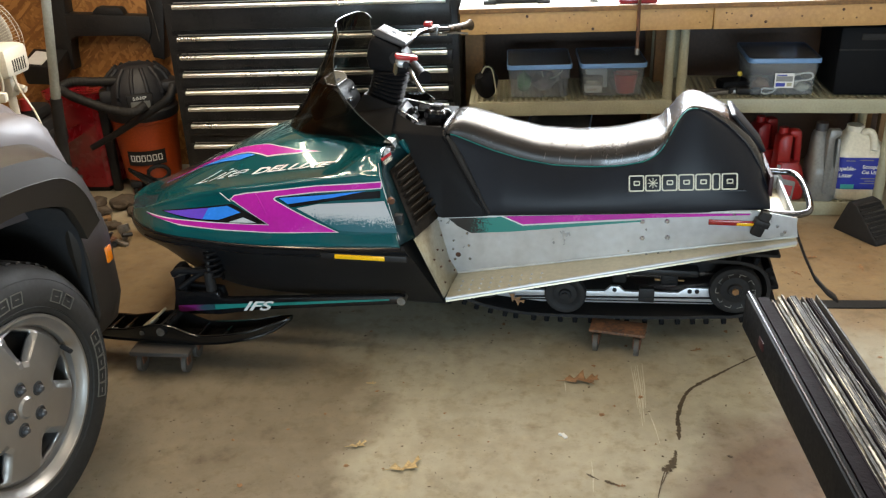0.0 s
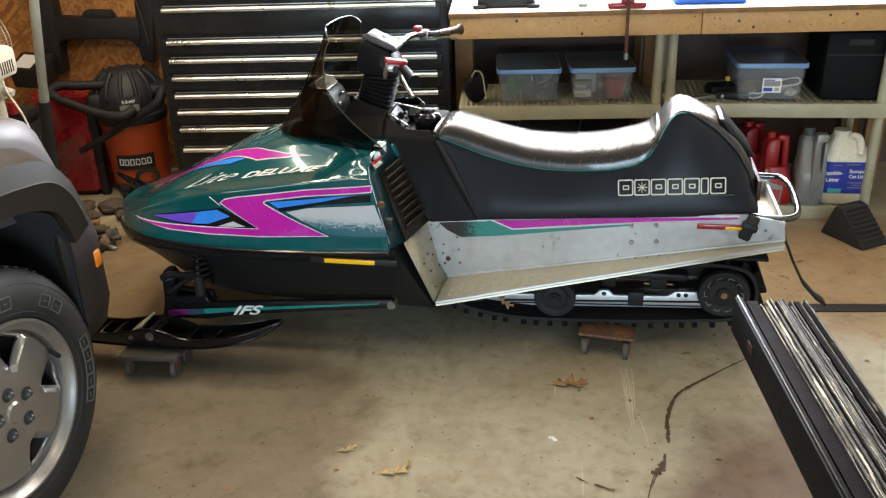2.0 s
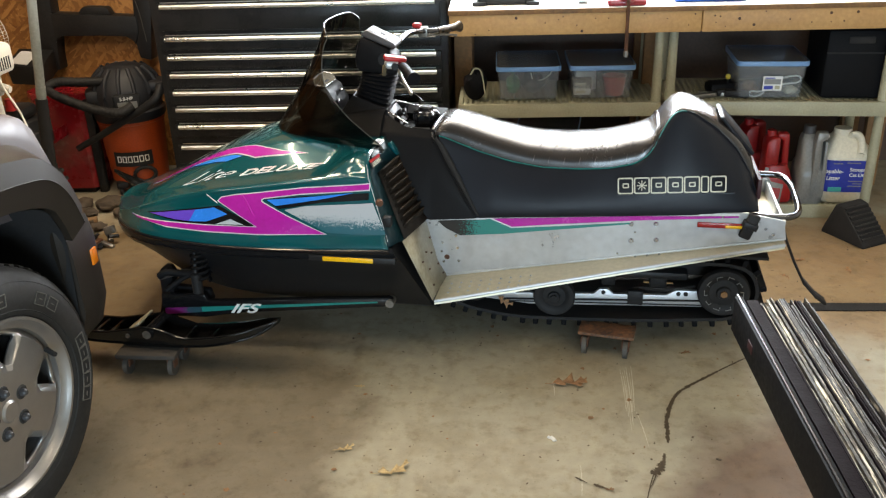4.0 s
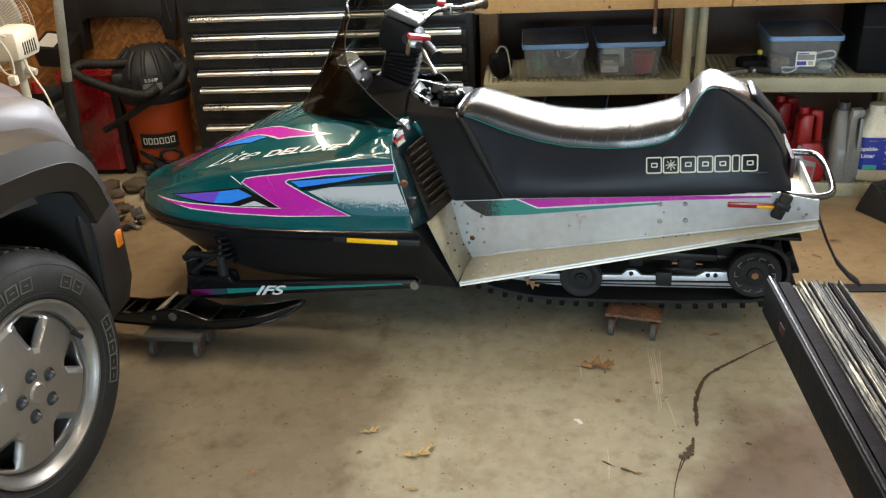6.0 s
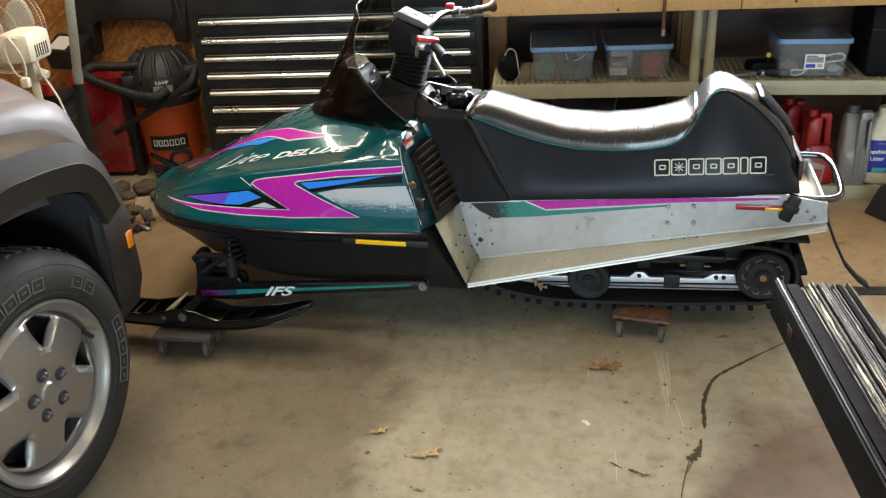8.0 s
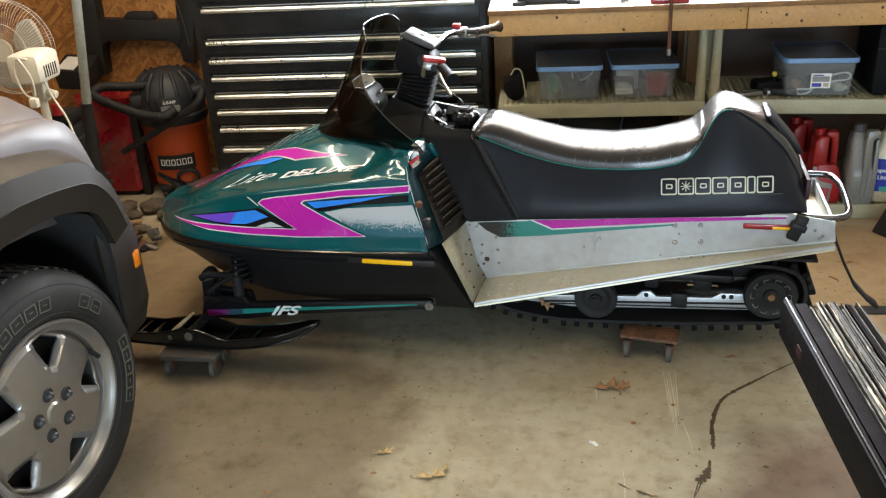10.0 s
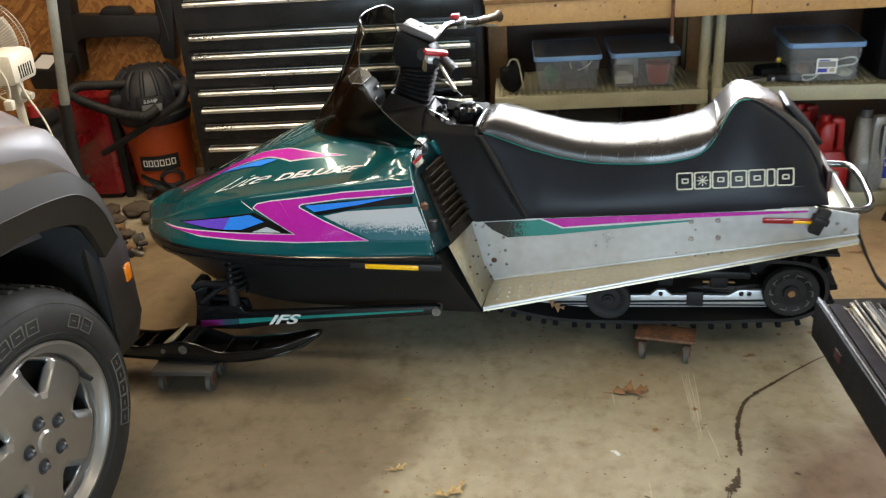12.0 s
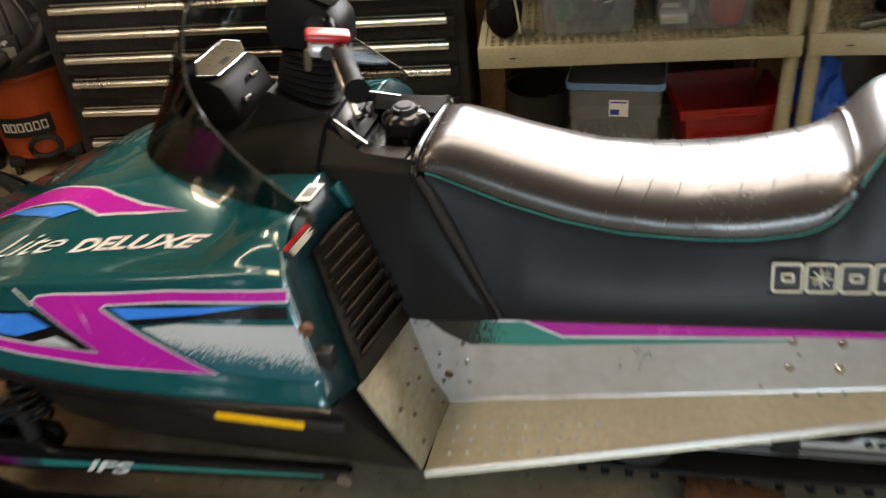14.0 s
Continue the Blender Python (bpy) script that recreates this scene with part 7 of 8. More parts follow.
part("drain_ring", tube(bmesh.new(), [(0.055 * math.cos(a) + 0.02, -0.162, 0.115 + 0.04 * math.sin(a)) for a in [2 * math.pi * k / 14 for k in range(15)]], 0.011, 8, 0), "black", drum, "black drain fitting")
part("control_panel", boxes(((-0.075, -0.192, 0.475), (0.060, -0.150, 0.560), 0.010)), "black", head, "grey switch panel")
part("panel_label", boxes(((-0.055, -0.194, 0.482), (0.042, -0.191, 0.522))), "jug_grey", head, "grey switch label")
bm = letters("5.0-HP", 0.024, 0, 0.0006)
bmesh.ops.transform(bm, matrix=Matrix.Translation((-0.042, -0.1935, 0.531)) @ pose(0, 0, 0, 90, 0, 0), verts=bm.verts)
part("panel_print", bm, "paper", head, "white power rating", 80)
part("switch", boxes(((-0.02, -0.199, 0.485), (0.012, -0.190, 0.510), 0.003)), "dark", head)
VAC_IN = pose(-1.992, 4.46, 0, 0, 0, 24).inverted()
part("hose", tube(bmesh.new(), [VAC_IN @ Vector(p) for p in ((-1.875, 4.24, 0.515), (-1.93, 4.20, 0.488), (-2.035, 4.20, 0.500), (-2.145, 4.20, 0.537), (-2.25, 4.20, 0.585), (-2.292, 4.22, 0.615), (-2.255, 4.26, 0.636), (-2.15, 4.30, 0.625), (-2.03, 4.36, 0.615), (-1.97, 4.42, 0.61))], lambda t: 0.024 + 0.0006 * math.sin(t * 300), 14, 30), "rubber", vac, "black ribbed hose")
part("wand", tube(bmesh.new(), [VAC_IN @ Vector(p) for p in ((-1.735, 4.30, 0.60), (-1.765, 4.26, 0.535), (-1.90, 4.25, 0.455), (-2.05, 4.25, 0.370), (-2.215, 4.25, 0.285))], lambda t: 0.024 - 0.008 * t, 14), "black", vac, "black wand")
for k in range(4):
    a = math.pi / 4 + k * math.pi / 2
    f = part("foot", boxes(((0.15 * math.cos(a) - 0.03, 0.15 * math.sin(a) - 0.03, 0.04), (0.15 * math.cos(a) + 0.03, 0.15 * math.sin(a) + 0.03, 0.075), 0.01)), "black", vac)
    part("caster", rods(((0.16 * math.cos(a) - 0.01, 0.16 * math.sin(a), 0.022), (0.16 * math.cos(a) + 0.01, 0.16 * math.sin(a), 0.022), 0.022)), "rubber", f)

tank = thing("snow_blower", "dark red snow blower with black engine and knobby tyre", "snow blower", pose(-2.30, 4.48, 0))
part("housing", loft([[Vector((x, y, z - 0.05 * (z > 0.4))) for x, y in ((-0.19, -0.10), (-0.15, -0.14), (0.08, -0.14), (0.12, -0.10), (0.12, 0.12), (-0.19, 0.12))] for z in (0.03, 0.47, 0.55, 0.57)]), "red_paint", tank, "", 40)
part("housing_top", loft([[Vector((x, y, z + 0.04 * (-x))) for x, y in ((-0.195, -0.105), (-0.155, -0.148), (0.085, -0.148), (0.125, -0.105), (0.125, 0.125), (-0.195, 0.125))] for z in (0.52, 0.555)]), "red_paint", tank, "", 40)
part("corner_post", boxes(((0.105, -0.13, 0.0), (0.15, -0.09, 0.52), 0.008)), "black", tank)
part("plinth", boxes(((-0.18, -0.12, 0.0), (0.08, 0.11, 0.03))), "black", tank)

WHEEL = Matrix.Translation((-0.02, -0.55, 0.168)) @ pose(0, 0, 0, 0, 0, -28) @ pose(0, 0, 0, 0, 90, 0)
small = part("tyre", lathe([(0.095, -0.06), (0.125, -0.068), (0.148, -0.062), (0.158, -0.04), (0.160, 0.0), (0.158, 0.04), (0.148, 0.062), (0.125, 0.068), (0.095, 0.06)], 48, WHEEL, closed=True), "tyre", tank, "black knobby tyre", 40)
KNOB = mesh_of("tread_knob", boxes(((-0.012, -0.010, -0.006), (0.012, 0.010, 0.010), 0.003)), "tyre")
for k in range(20):
    a = 2 * math.pi * k / 20
    for j, (off, turn) in enumerate(((-0.045, 20), (-0.015, -20), (0.015, 20), (0.045, -20))):
        ob = new("tread_knob", KNOB)
        ob.parent = small
        ob.matrix_basis = WHEEL @ pose(0, 0, 0, 0, 0, math.degrees(a) + (9 if j % 2 else 0)) @ Matrix.Translation((0.158, 0, off)) @ pose(0, 0, 0, 0, 90, 0) @ pose(0, 0, 0, 0, 0, turn)
wr = part("rim", lathe([(0.020, 0.035), (0.060, 0.030), (0.080, 0.058), (0.097, 0.066), (0.100, 0.060), (0.084, 0.045), (0.070, 0.0), (0.0, 0.0)], 40, WHEEL), "resin", tank, "dirty cream steel wheel rim", 40)
part("hub", rods((WHEEL @ Vector((0, 0, -0.02)), WHEEL @ Vector((0, 0, 0.055)), 0.02)), "dark", wr)
part("frame_bar", loft([[Vector((x, y, z + dz)) for y, dz in ((-0.62, 0), (-0.62, 0.06), (-0.13, 0.06), (-0.13, 0))] for x, z in ((-0.22, 0.25), (0.0, 0.335))]), "red_paint", tank, "red steel frame")
eng = part("engine", boxes(((-0.16, -0.60, 0.36), (0.04, -0.34, 0.52), 0.02), ((-0.13, -0.57, 0.52), (0.02, -0.40, 0.59), 0.03), ((-0.20, -0.52, 0.42), (-0.15, -0.38, 0.56), 0.015), ((0.03, -0.58, 0.40), (0.07, -0.44, 0.47), 0.015)), "black", tank, "black small engine")
for k in range(6):
    part("cooling_fin", boxes(((-0.12, -0.612, 0.39 + 0.018 * k), (0.02, -0.598, 0.396 + 0.018 * k))), "steel", eng)
part("fuel_cap", rods(((-0.03, -0.56, 0.585), (-0.03, -0.56, 0.64), 0.026, 0.022)), "red", eng, "red fuel cap")

pl = thing("stand_pole", "grey-green steel pole with a black foam sleeve", "pole", pose(-2.06, 3.72, 0))
part("tube", rods(((0.0, 0, 0.68), (0.16, 0.0, 1.95), 0.0205, None, 20)), "galv", pl)
part("joint", rods(((0.0025, 0, 0.70), (0.008, 0, 0.745), 0.0225, None, 20)), "galv", pl)
part("sleeve", rods(((-0.06, 0, 0.03), (0.0, 0, 0.69), 0.030, 0.026, 20)), "rubber", pl, "black sleeve")
part("foot", lathe([(0, 0), (0.036, 0), (0.036, 0.02), (0.03, 0.035), (0, 0.035)], 28, Matrix.Translation((-0.06, 0, 0))), "black", pl)

sh_ob = thing("folded_trestle", "black plastic folded trestle hung flat on the wall", "trestle", pose(-2.0, 4.735, 0))
part("leg", prism([(0.012, 0.66), (0.075, 0.645), (0.098, 0.80), (0.125, 0.965), (0.150, 1.22), (0.045, 1.22), (0.022, 0.965), (0.005, 0.80), (0.000, 0.745)], -0.03, 0.064, 0.008), "black", sh_ob, "black plastic leg")
part("leg", prism([(-0.57, 0.60), (-0.455, 0.60), (-0.452, 0.69), (-0.440, 0.765), (-0.437, 0.92), (-0.425, 1.22), (-0.540, 1.22), (-0.548, 0.92)], -0.03, 0.064, 0.008), "black", sh_ob, "black plastic leg")
part("crossbar", prism([(-0.445, 0.735), (-0.438, 0.768), (-0.405, 0.788), (-0.191, 0.786), (-0.045, 0.779), (-0.012, 0.758), (0.002, 0.735), (0.030, 0.80), (0.030, 0.886), (-0.445, 0.911)], -0.038, 0.055, 0.006), "black", sh_ob)
part("carry_grip", prism([(-0.300, 0.900), (-0.284, 0.925), (-0.264, 0.940), (-0.140, 0.935), (-0.126, 0.918), (-0.115, 0.892)], -0.02, 0.045, 0.005), "black", sh_ob)
part("top_beam", boxes(((-0.57, -0.04, 1.18), (0.18, 0.064, 1.28), 0.015)), "black", sh_ob)
part("strap", tube(bmesh.new(), [(0.035, -0.034, 0.99), (0.052, -0.034, 0.90), (0.062, -0.034, 0.80), (0.066, -0.034, 0.75)], 0.0022, 6), "caster", sh_ob, "thin grey strap")

wb = thing("wall_box", "black wall box with a white card on it", "box", pose(-2.575, 4.655, 0.580, 20, 3, 0))
part("body", boxes(((-0.10, -0.09, 0), (0.10, 0.09, 0.12), 0.008)), "black", wb)
part("bracket", boxes(((-0.05, 0.088, 0.02), (0.05, 0.14, 0.09), 0.004)), "black", wb)
part("card", boxes(((-0.075, -0.075, 0.121), (0.025, 0.05, 0.124), 0, pose(0, 0, 0, 0, 0, -6))), "paper", wb, "white card")

fan = thing("pedestal_fan", "aged white plastic fan seen from behind with its cord", "fan", pose(-2.345, 3.62, 0))
FC = Vector((-0.005, 0.02, 0.955))
cage = part("rear_grille", rods((FC + Vector((0, -0.01, 0)), FC + Vector((0, 0.0, 0)), 0.05, None, 20)), "white_plastic", fan, "white wire grille")
for k in range(96):
    a = 2 * math.pi * k / 96
    part("wire", tube(bmesh.new(), [FC + Vector((r * math.cos(a + 0.25 * r / 0.2), y, r * math.sin(a + 0.25 * r / 0.2))) for r, y in ((0.05, -0.02), (0.12, -0.012), (0.18, 0.01), (0.205, 0.05), (0.205, 0.07))], 0.0006, 5, 3), "white_plastic", cage)
for r, y in ((0.206, 0.045), (0.206, 0.075), (0.12, -0.012)):
    part("ring", tube(bmesh.new(), [FC + Vector((r * math.cos(a), y, r * math.sin(a))) for a in [2 * math.pi * k / 40 for k in range(41)]], 0.0013, 6, 0), "white_plastic", cage)
for k in range(3):
    a = 2 * math.pi * k / 3 + 0.4
    pts = []
    for i in range(7):
        q = -0.5 + i / 6
        row = []
        for r in (0.04, 0.08, 0.12, 0.16, 0.18):
            w = 1.25 * math.sin(math.pi * min(1, r / 0.20)) ** 0.5
            row.append(FC + Vector((r * math.cos(a + q * w), 0.045 + 0.02 * q, r * math.sin(a + q * w))))
        pts.append(row)
    ob = part("blade", loft(pts, False, False), "grey_blade", fan, "pale grey fan blade", 60)
    so = ob.modifiers.new("thick", "SOLIDIFY")
    so.thickness = 0.003
mot = part("motor", boxes(((0.13, -0.20, 0.845), (0.275, -0.01, 0.975), 0.03)), "white_plastic", fan, "white motor housing")
bm = bmesh.new()
for k in range(6):
    box(bm, (0.2735, -0.16 + 0.018 * k, 0.87), (0.2765, -0.152 + 0.018 * k, 0.92))
part("motor_slots", bm, "dark", mot)
part("neck", boxes(((0.165, -0.12, 0.75), (0.225, -0.06, 0.85), 0.015)), "white_plastic", fan)
part("tilt_knob", rods(((0.225, -0.09, 0.79), (0.265, -0.09, 0.78), 0.02, 0.015)), "white_plastic", fan)
part("column", rods(((0.195, -0.09, 0.02), (0.195, -0.09, 0.76), 0.018)), "white_plastic", fan)
part("base", lathe([(0, 0), (0.10, 0), (0.10, 0.012), (0.05, 0.03), (0, 0.035)], 32, Matrix.Translation((0.195, -0.09, 0))), "white_plastic", fan)
part("cord", tube(bmesh.new(), [(0.18, -0.19, 0.95), (0.21, -0.22, 0.96), (0.24, -0.21, 0.88), (0.23, -0.20, 0.80), (0.20, -0.22, 0.82), (0.18, -0.22, 0.91), (0.20, -0.22, 0.965), (0.25, -0.18, 0.93), (0.28, -0.16, 0.80), (0.33, -0.16, 0.68), (0.35, -0.18, 0.56), (0.28, -0.2, 0.47), (0.2, -0.2, 0.3), (0.2, -0.2, 0.01)], 0.0042, 8, 8), "white_plastic", fan, "white power cord")
part("plug", boxes(((0.22, -0.24, 0.76), (0.255, -0.21, 0.80), 0.006)), "white_plastic", fan)
for x, y, s, k in ((-2.03, 4.10, 0.075, 1), (-2.18, 4.09, 0.07, 2), (-1.93, 4.00, 0.05, 3), (-2.10, 4.00, 0.05, 4), (-1.98, 3.82, 0.045, 5)):
    lump("stone", "rounded grey-brown stone on the concrete floor", "stone", pose(x, y, 0, 0, 0, 40 * k), (s, s * 0.8, s * 0.45), "stone_brown", k, "loose stones")
pt = thing("metal_parts", "heap of dark greasy metal parts and chain on the floor", "metal parts", pose(-1.90, 3.60, 0))
rng = random.Random(8)
for k in range(16):
    x, y, z = rng.uniform(-0.11, 0.10), rng.uniform(-0.07, 0.10), rng.uniform(0.0, 0.05)
    if k % 2:
        part("bracket", boxes(((-rng.uniform(0.015, 0.04), -0.012, 0), (rng.uniform(0.015, 0.04), 0.012, rng.uniform(0.012, 0.04)), 0.003, pose(x, y, z, rng.uniform(-25, 25), rng.uniform(-25, 25), rng.uniform(0, 180)))), rng.choice(("black", "rust", "steel", "dark")), pt)
    else:
        part("pin", rods(((x, y, z + 0.01), (x + rng.uniform(-0.05, 0.05), y + rng.uniform(-0.05, 0.05), z + 0.02), rng.uniform(0.006, 0.014), None, 10)), rng.choice(("black", "steel", "dark", "black")), pt)
for x, y, a, ln in ((-2.10, 3.90, 25, 0.16), (-2.04, 3.80, -35, 0.12), (-2.16, 3.97, 60, 0.14)):
    wd = thing("wood_scrap", "split scrap of brown wood on the floor", "wood scrap", pose(x, y, 0, 0, 0, a), "wood scraps")
    part("piece", boxes(((-ln / 2, -0.022, 0), (ln / 2, 0.022, 0.025), 0.006)), "old_pine", wd)
    part("bark", boxes(((-ln / 2 + 0.01, -0.026, 0.003), (ln / 2 - 0.02, -0.0215, 0.020), 0.002)), "stone_brown", wd)
# ---- boards stacked on edge behind a black rail, on a low stand ----
stack = thing("board_stack", "stack of weathered boards on edge behind a black steel rail", "boards")
part("rail", boxes(((0.640, 0.62, 0.408), (0.662, 2.150, 0.512), 0.003)), "case_black", stack, "black steel rail")
part("rail_edge", rods(((0.650, 0.62, 0.513), (0.650, 2.155, 0.511), 0.0048, None, 14)), "rail_edge", stack, "bright worn round edge of the rail")
part("marker", boxes(((0.6375, 1.945, 0.448), (0.641, 1.985, 0.474), 0.002)), "dim_red", stack, "small red side marker")
rng = random.Random(11)
x = 0.667


def flaking(name, pale, dark, cover):
    """Dark weathered wood with torn patches of old cream paint."""
    m = mat(name, dark, 0.62, 0, 0.45, 14, 120, 0.5)
    n, l = m.node_tree.nodes, m.node_tree.links
    b = n["Principled BSDF"]
    base = b.inputs["Base Color"].links[0].from_socket
    tc, mp, no, st, mx = n.new("ShaderNodeTexCoord"), n.new("ShaderNodeMapping"), n.new("ShaderNodeTexNoise"), n.new("ShaderNodeMapRange"), n.new("ShaderNodeMix")
    mp.inputs["Scale"].default_value = (260, 9, 60)
    no.inputs["Scale"].default_value, no.inputs["Detail"].default_value, no.inputs["Roughness"].default_value = 1.0, 6, 0.7
    l.new(tc.outputs["Object"], mp.inputs["Vector"])
    l.new(mp.outputs["Vector"], no.inputs["Vector"])
    st.inputs["From Min"].default_value, st.inputs["From Max"].default_value = cover, cover + 0.04
    l.new(no.outputs["Fac"], st.inputs["Value"])
    mx.data_type = "RGBA"
    mx.inputs["B"].default_value = (*pale, 1)
    l.new(base, mx.inputs["A"])
    l.new(st.outputs["Result"], mx.inputs["Factor"])
    l.new(mx.outputs["Result"], b.inputs["Base Color"])
    return m


M["flaked_a"] = flaking("flaking_cream_paint", (0.72, 0.65, 0.50), (0.085, 0.068, 0.05), 0.51)
M["flaked_b"] = flaking("mostly_bare_board", (0.52, 0.46, 0.35), (0.05, 0.044, 0.038), 0.58)
M["flaked_c"] = flaking("dark_plum_board", (0.20, 0.17, 0.14), (0.012, 0.008, 0.010), 0.70)
M["flaked_c"].node_tree.nodes["Principled BSDF"].inputs["Specular IOR Level"].default_value = 0.04
k = 0
while x < 0.836:
    w = 0.030 if k == 0 else rng.choice((0.003, 0.004, 0.005, 0.006, 0.007))
    end = 2.148 - rng.choice((0.0, 0.004, 0.010, 0.016, 0.045))
    kind = "flaked_c" if k < 2 else rng.choice(("flaked_a", "flaked_b", "flaked_c"))
    low = 0.0 if k == 0 else rng.choice((0.0, 0.002, 0.004, 0.009, 0.015))
    secs, chip = [], 0.0
    for i in range(121):
        y = 0.62 + (end - 0.62) * i / 120
        if rng.random() < 0.30:
            chip = rng.uniform(0.001, 0.0030) if kind != "flaked_c" and rng.random() < 0.16 else 0.0
        top = 0.509 - low - chip + rng.uniform(-0.0006, 0.0005)
        secs.append([Vector((x, y, 0.41)), Vector((x + w, y, 0.41)), Vector((x + w, y, top - 0.0006)), Vector((x + w * 0.85, y, top)), Vector((x + w * 0.15, y, top)), Vector((x, y, top - 0.0006))])
    part("board", loft(secs), kind, stack, "cream board edge with flaking paint" if kind == "flaked_a" else "dark weathered board", 12)
    x += w + rng.choice((0.0008, 0.0016, 0.003))
    k += 1
for y in (0.75, 1.05):
    for xx in (0.66, 0.80):
        part("stand_leg", boxes(((xx - 0.02, y - 0.02, 0), (xx + 0.02, y + 0.02, 0.39), 0.003)), "black", stack)
    part("stand_bar", boxes(((0.64, y - 0.02, 0.385), (0.85, y + 0.02, 0.408), 0.003)), "black", stack)


# ---- dollies ----
def dolly(label, m, w, d, top, thick, material, swing=0.006):
    o = thing("dolly", label, "dolly", m, "dollies under the snowmobile")
    part("board", boxes(((-w / 2, -d / 2, top - thick), (w / 2, d / 2, top), 0.004)), material, o, "scuffed wooden board")
    for sx in (-1, 1):
        for sy in (-1, 1):
            x, y = sx * (w / 2 - 0.026), sy * (d / 2 - 0.03)
            r = (top - thick - 0.006) / 2
            part("plate", boxes(((x - 0.02, y - 0.02, top - thick - 0.004), (x + 0.02, y + 0.02, top - thick))), "rust", o)
            f = part("fork", boxes(((x - 0.013, y + swing - 0.018, r), (x - 0.009, y + swing + 0.010, top - thick - 0.003)), ((x + 0.009, y + swing - 0.018, r), (x + 0.013, y + swing + 0.010, top - thick - 0.003))), "rust", o)
            part("caster_wheel", rods(((x - 0.008, y + swing, r), (x + 0.008, y + swing, r), r, None, 20)), "caster", f)
    return o


dolly("small worn wooden dolly on casters under the track", pose(0.379, 2.716, 0, 0, 0, -14), 0.195, 0.095, 0.084, 0.012, "rusty_board", -0.022)
dolly("small wooden dolly on casters under the near ski", pose(-1.225, 2.585, 0, 0, 0, -2), 0.215, 0.16, 0.093, 0.018, "old_wood")
dolly("small wooden dolly on casters under the far ski", SLED @ pose(-1.05, 0.55, 0), 0.215, 0.16, 0.093, 0.018, "old_wood")


# ---- floor litter ----
def oak_leaf(label, m, size, material, seed):
    """A dry lobed leaf lying nearly flat, its tips curled up a little."""
    o = thing("dry_leaf", label, "leaf", m, "dry leaves on the floor")
    r = random.Random(seed)
    n = 44
    curl, bend = r.uniform(0.10, 0.22), r.uniform(-0.35, 0.35)
    lobes = r.choice((2.5, 3.0))
    sides = [[r.uniform(0.7, 1.15) for _ in range(6)] for _ in range(2)]
    bm = bmesh.new()
    rows = []
    for i in range(n + 1):
        t = i / n
        x, y0 = size * (1.9 * t - 0.95), bend * size * (2 * t - 1) ** 2
        wide = size * 0.66 * math.sin(math.pi * (0.05 + 0.90 * t ** 0.8)) ** 0.7
        z0 = 0.004 + size * 0.05 * (1 + math.sin(7 * t + seed))
        row = []
        for j, sgn in enumerate((-1, 1)):
            ph = lobes * t + (0.0 if sgn < 0 else 0.22)
            tooth = 1 - abs(2 * (ph % 1.0) - 1)
            w = wide * sides[j][int(ph) % 6] * (0.17 + 0.83 * tooth ** 1.5)
            for f in ((1.0, 0.5) if sgn < 0 else (0.5, 1.0)):
                z = z0 + curl * w * f * f + 0.10 * size * f * noise.noise(Vector((t * 4.0, sgn * 2.0, seed * 1.7)))
                row.append(bm.verts.new((x + 0.62 * w * f, y0 + sgn * w * f, max(0.0015, z))))
        row.insert(2, bm.verts.new((x, y0, z0 - 0.001)))
        rows.append(row)
    skin(bm, rows, False)
    b = part("blade", bm, material, o, "", 25)
    so = b.modifiers.new("thick", "SOLIDIFY")
    so.thickness = 0.0008
    y1 = bend * size
    part("stem", tube(bmesh.new(), [(-size * 0.9, y1 * 0.85, 0.006), (-size * 1.1, y1 * 1.1 + 0.003, 0.004), (-size * 1.35, y1 * 1.2 + 0.008, 0.002)], 0.0010, 5, 3), material, o)
    return o


for k, (x, y, s, a, mt, lb) in enumerate(((0.236, 2.487, 0.062, 14, "leaf_dark", "curled brown oak leaf on the concrete"), (-0.468, 2.122, 0.028, 30, "leaf", "small tan oak leaf on the concrete"), (-0.308, 2.020, 0.050, 30, "leaf", "large tan oak leaf on the concrete"), (1.10, 2.50, 0.03, 40, "leaf_green", "small greenish leaf on the concrete"), (0.655, 2.69, 0.018, 10, "leaf_dark", "dark leaf scrap on the concrete"), (-0.475, 2.46, 0.014, 10, "leaf", "dark leaf scrap on the concrete"), (1.28, 3.45, 0.03, 10, "leaf_dark", "brown leaf on the concrete"), (1.45, 3.35, 0.028, 80, "leaf_dark", "brown leaf on the concrete"), (1.18, 3.30, 0.022, 130, "leaf_dark", "brown leaf on the concrete"), (0.305, 1.955, 0.012, 0, "leaf_dark", "dark leaf scrap on the concrete"), (-0.315, 1.873, 0.016, 0, "leaf", "tan leaf scrap on the concrete"))):
    oak_leaf(lb, pose(x, y, 0.0, 0, 0, a), s, mt, k)
oak_leaf("torn tan leaf caught on the slide rail", SLED @ pose(0.205, -0.170, 0.130, 75, 25, 0), 0.030, "leaf_dark", 40)


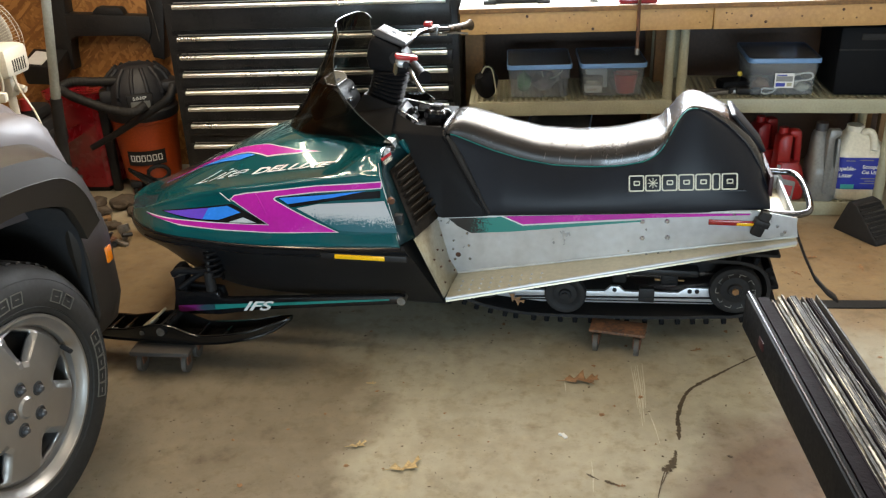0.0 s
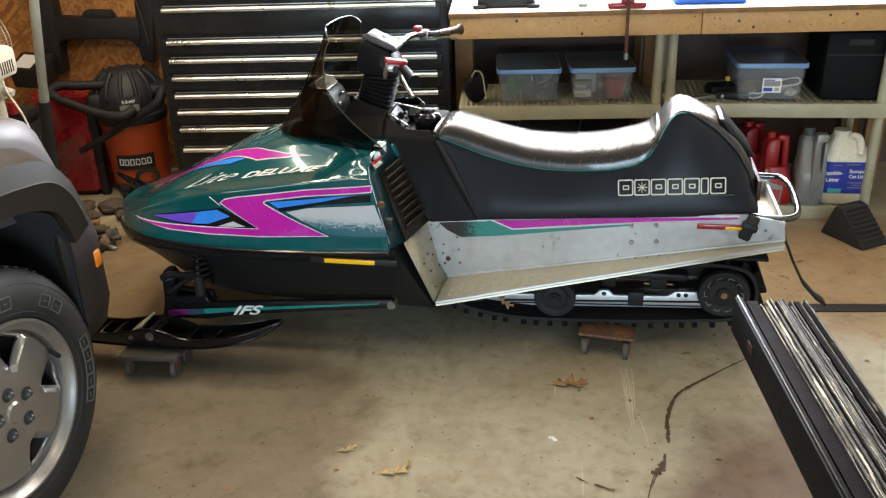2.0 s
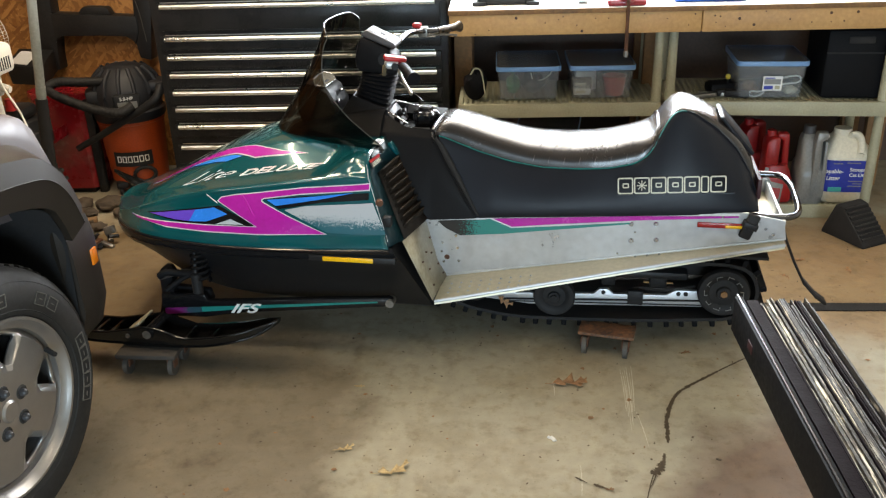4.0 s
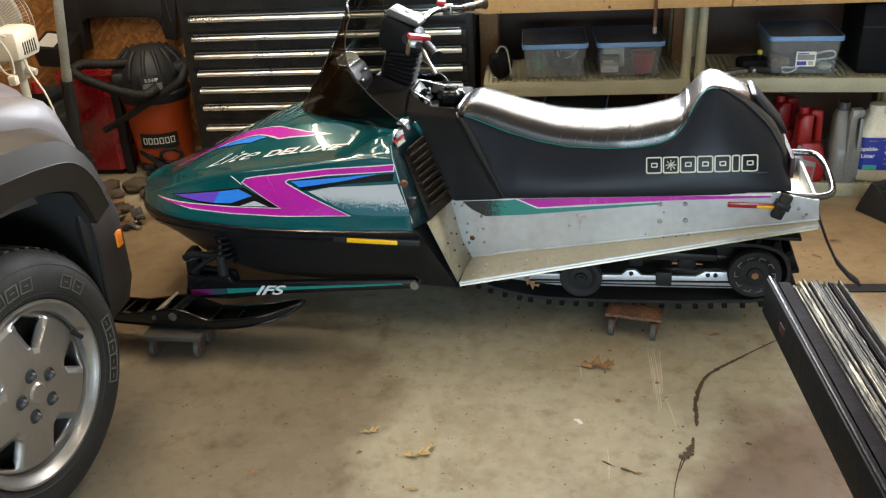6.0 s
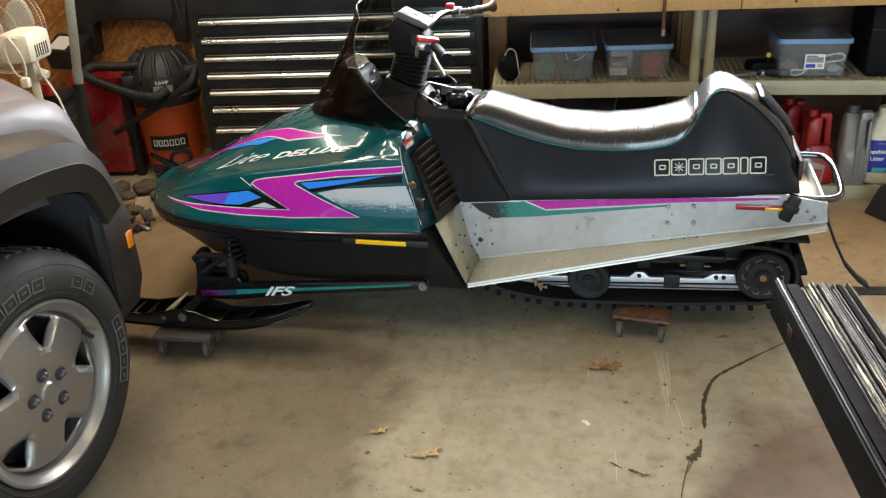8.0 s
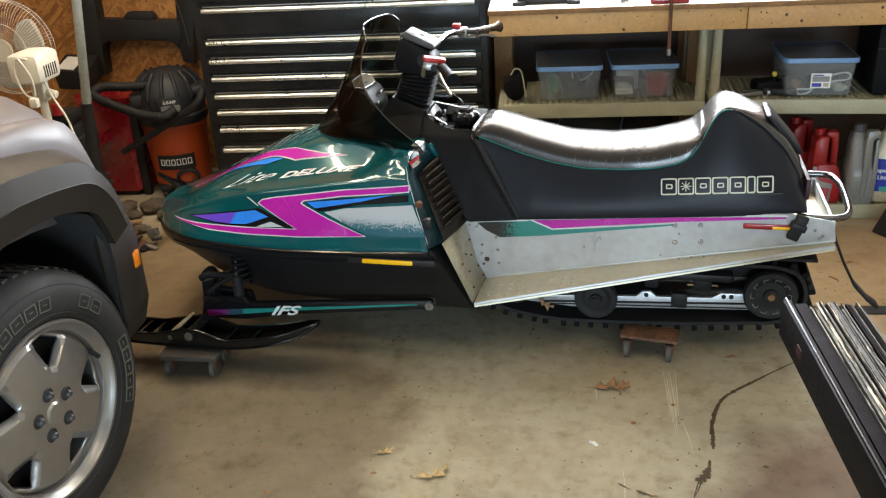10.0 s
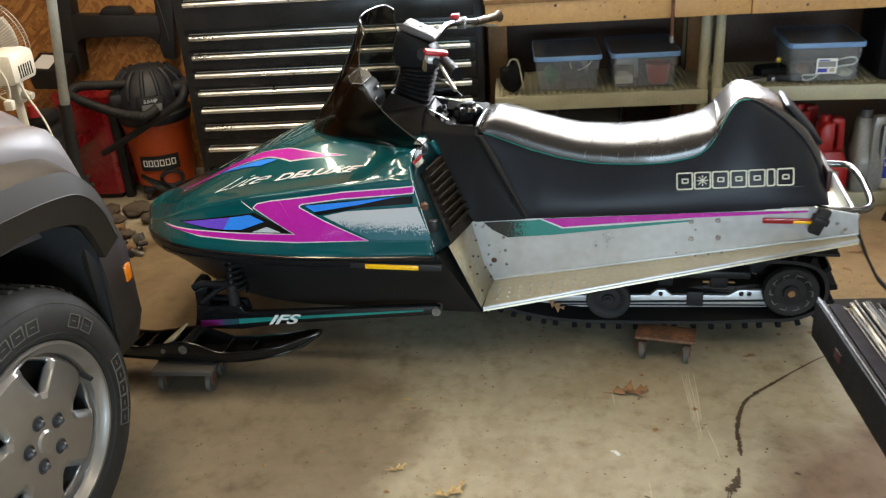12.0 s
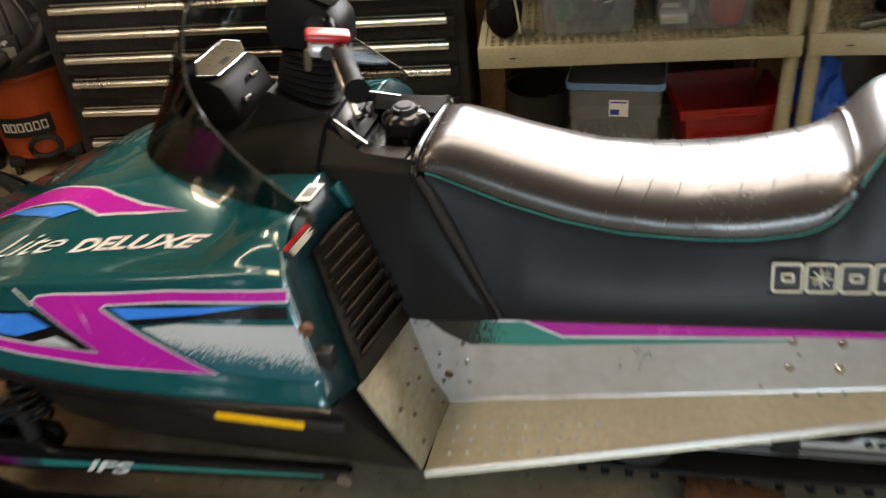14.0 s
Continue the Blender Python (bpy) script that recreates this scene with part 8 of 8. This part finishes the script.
def ribbon(name, pts, widths, material, label, z=0.002, seed=0, ragged=0.45):
    """A thin uneven mark on the floor along a line; widths are half widths."""
    r = random.Random(seed)
    line = curve_points([(x, y, z) for x, y in pts], 14)
    bm = bmesh.new()
    a, b = [], []
    for i, p in enumerate(line):
        d = (line[min(i + 1, len(line) - 1)] - line[max(i - 1, 0)]).normalized()
        s = Vector((-d.y, d.x, 0))
        w = lerp_at(i / (len(line) - 1), widths)
        a.append(bm.verts.new(p + s * w * (1 + r.uniform(-ragged, ragged) + 0.35 * noise.noise(p * 40))))
        b.append(bm.verts.new(p - s * w * (1 + r.uniform(-ragged, ragged) + 0.35 * noise.noise(p * 40 + Vector((9, 0, 0))))))
    skin(bm, [a, b], False)
    return setting(name, bm, material, label)


CRACK = "dark wet crack in the concrete"
ribbon("floor_crack", [(1.0, 2.74), (0.869, 2.665), (0.782, 2.602), (0.709, 2.545), (0.632, 2.484), (0.581, 2.436), (0.542, 2.357), (0.517, 2.28), (0.512, 2.232), (0.503, 2.171)], [(0, 0.002), (0.25, 0.003), (0.45, 0.006), (0.8, 0.0065), (0.97, 0.006), (1, 0.002)], "wet", CRACK, 0.002, 1)
ribbon("floor_crack", [(0.484, 2.120), (0.477, 2.09), (0.465, 2.062), (0.446, 2.036), (0.428, 2.028)], [(0, 0.0035), (0.35, 0.006), (0.6, 0.012), (0.85, 0.013), (1, 0.004)], "wet", CRACK, 0.002, 2, 0.6)
ribbon("floor_crack", [(0.438, 2.027), (0.419, 1.973), (0.396, 1.892), (0.388, 1.85)], [(0, 0.002), (0.5, 0.0015), (1, 0.001)], "wet", CRACK, 0.002, 7)
ribbon("floor_crack", [(0.446, 2.029), (0.430, 1.988), (0.414, 1.957)], [(0, 0.0025), (0.5, 0.0012), (1, 0.0006)], "wet", CRACK, 0.0024, 8)
for k, (xa, xb, ya, yb, w) in enumerate(((0.411, 0.401, 2.581, 2.334, 0.0011), (0.418, 0.404, 2.560, 2.300, 0.0016), (0.426, 0.403, 2.585, 2.231, 0.0009), (0.433, 0.412, 2.592, 2.26, 0.0015), (0.440, 0.420, 2.560, 2.33, 0.0009), (0.451, 0.426, 2.599, 2.335, 0.0013), (0.432, 0.443, 2.330, 2.153, 0.0012), (0.176, 0.178, 2.500, 2.42, 0.0010), (0.232, 0.225, 2.06, 1.93, 0.0010))):
    ribbon("floor_scratch", [(xa, ya), (0.5 * (xa + xb) + 0.002, 0.5 * (ya + yb)), (xb, yb)], [(0, w * 0.6), (0.5, w * 1.6), (1, w * 0.6)], "scuff", "faint pale scratch in the concrete", 0.0015, 3 + k)
ribbon("floor_stain", [(0.212, 2.008), (0.225, 1.998), (0.245, 1.982)], [(0, 0.001), (0.4, 0.004), (1, 0.001)], "wet", "dark spot on the concrete", 0.002, 5, 0.6)
ribbon("floor_stain", [(0.262, 1.980), (0.275, 1.971), (0.30, 1.960)], [(0, 0.003), (0.4, 0.006), (1, 0.001)], "wet", "dark spot on the concrete", 0.002, 6, 0.6)
bm = bmesh.new()
rng = random.Random(21)
for _ in range(700):
    x, y = rng.uniform(-1.3, 1.7), rng.uniform(1.5, 3.7)
    s = rng.uniform(0.001, 0.003) * (1.6 if rng.random() < 0.08 else 1)
    g = bmesh.ops.create_icosphere(bm, subdivisions=1, radius=s, matrix=Matrix.Translation((x, y, s * 0.3)) @ pose(0, 0, 0, 0, 0, rng.uniform(0, 180)) @ Matrix.Diagonal((rng.uniform(0.7, 2.2), 1, 0.5, 1)))
tagged(new("floor_grit", mesh_of("floor_grit", bm, "grit")), "crumbs of grit and leaf on the concrete", "grit", "", "stuff")

bm = bmesh.new()
rng = random.Random(33)
for _ in range(55):
    x, y = rng.uniform(-1.1, 1.3), rng.uniform(1.6, 3.0)
    s, n = rng.uniform(0.003, 0.009), rng.randint(4, 7)
    ring = [bm.verts.new((x + s * rng.uniform(0.5, 1.5) * math.cos(2 * math.pi * k / n), y + s * rng.uniform(0.5, 1.3) * math.sin(2 * math.pi * k / n), rng.uniform(0.001, 0.005))) for k in range(n)]
    top = bm.verts.new((x, y, 0.005))
    for k in range(n):
        bm.faces.new((ring[k], ring[(k + 1) % n], top))
tagged(new("leaf_crumbs", mesh_of("leaf_crumbs", bm, "leaf_dark")), "crumbled brown leaf bits scattered over the concrete", "leaf bits", "", "stuff")
ws = thing("paper_scrap", "tiny white paper scrap on the concrete", "scrap", pose(0.159, 2.185, 0))
part("bit", boxes(((-0.006, -0.012, 0), (0.006, 0.012, 0.004), 0.001, pose(0, 0, 0, 0, 0, 30))), "paper", ws)
part("tear", boxes(((-0.004, 0.008, 0), (0.004, 0.018, 0.006), 0.001, pose(0, 0, 0, 0, 0, 60))), "paper", ws)
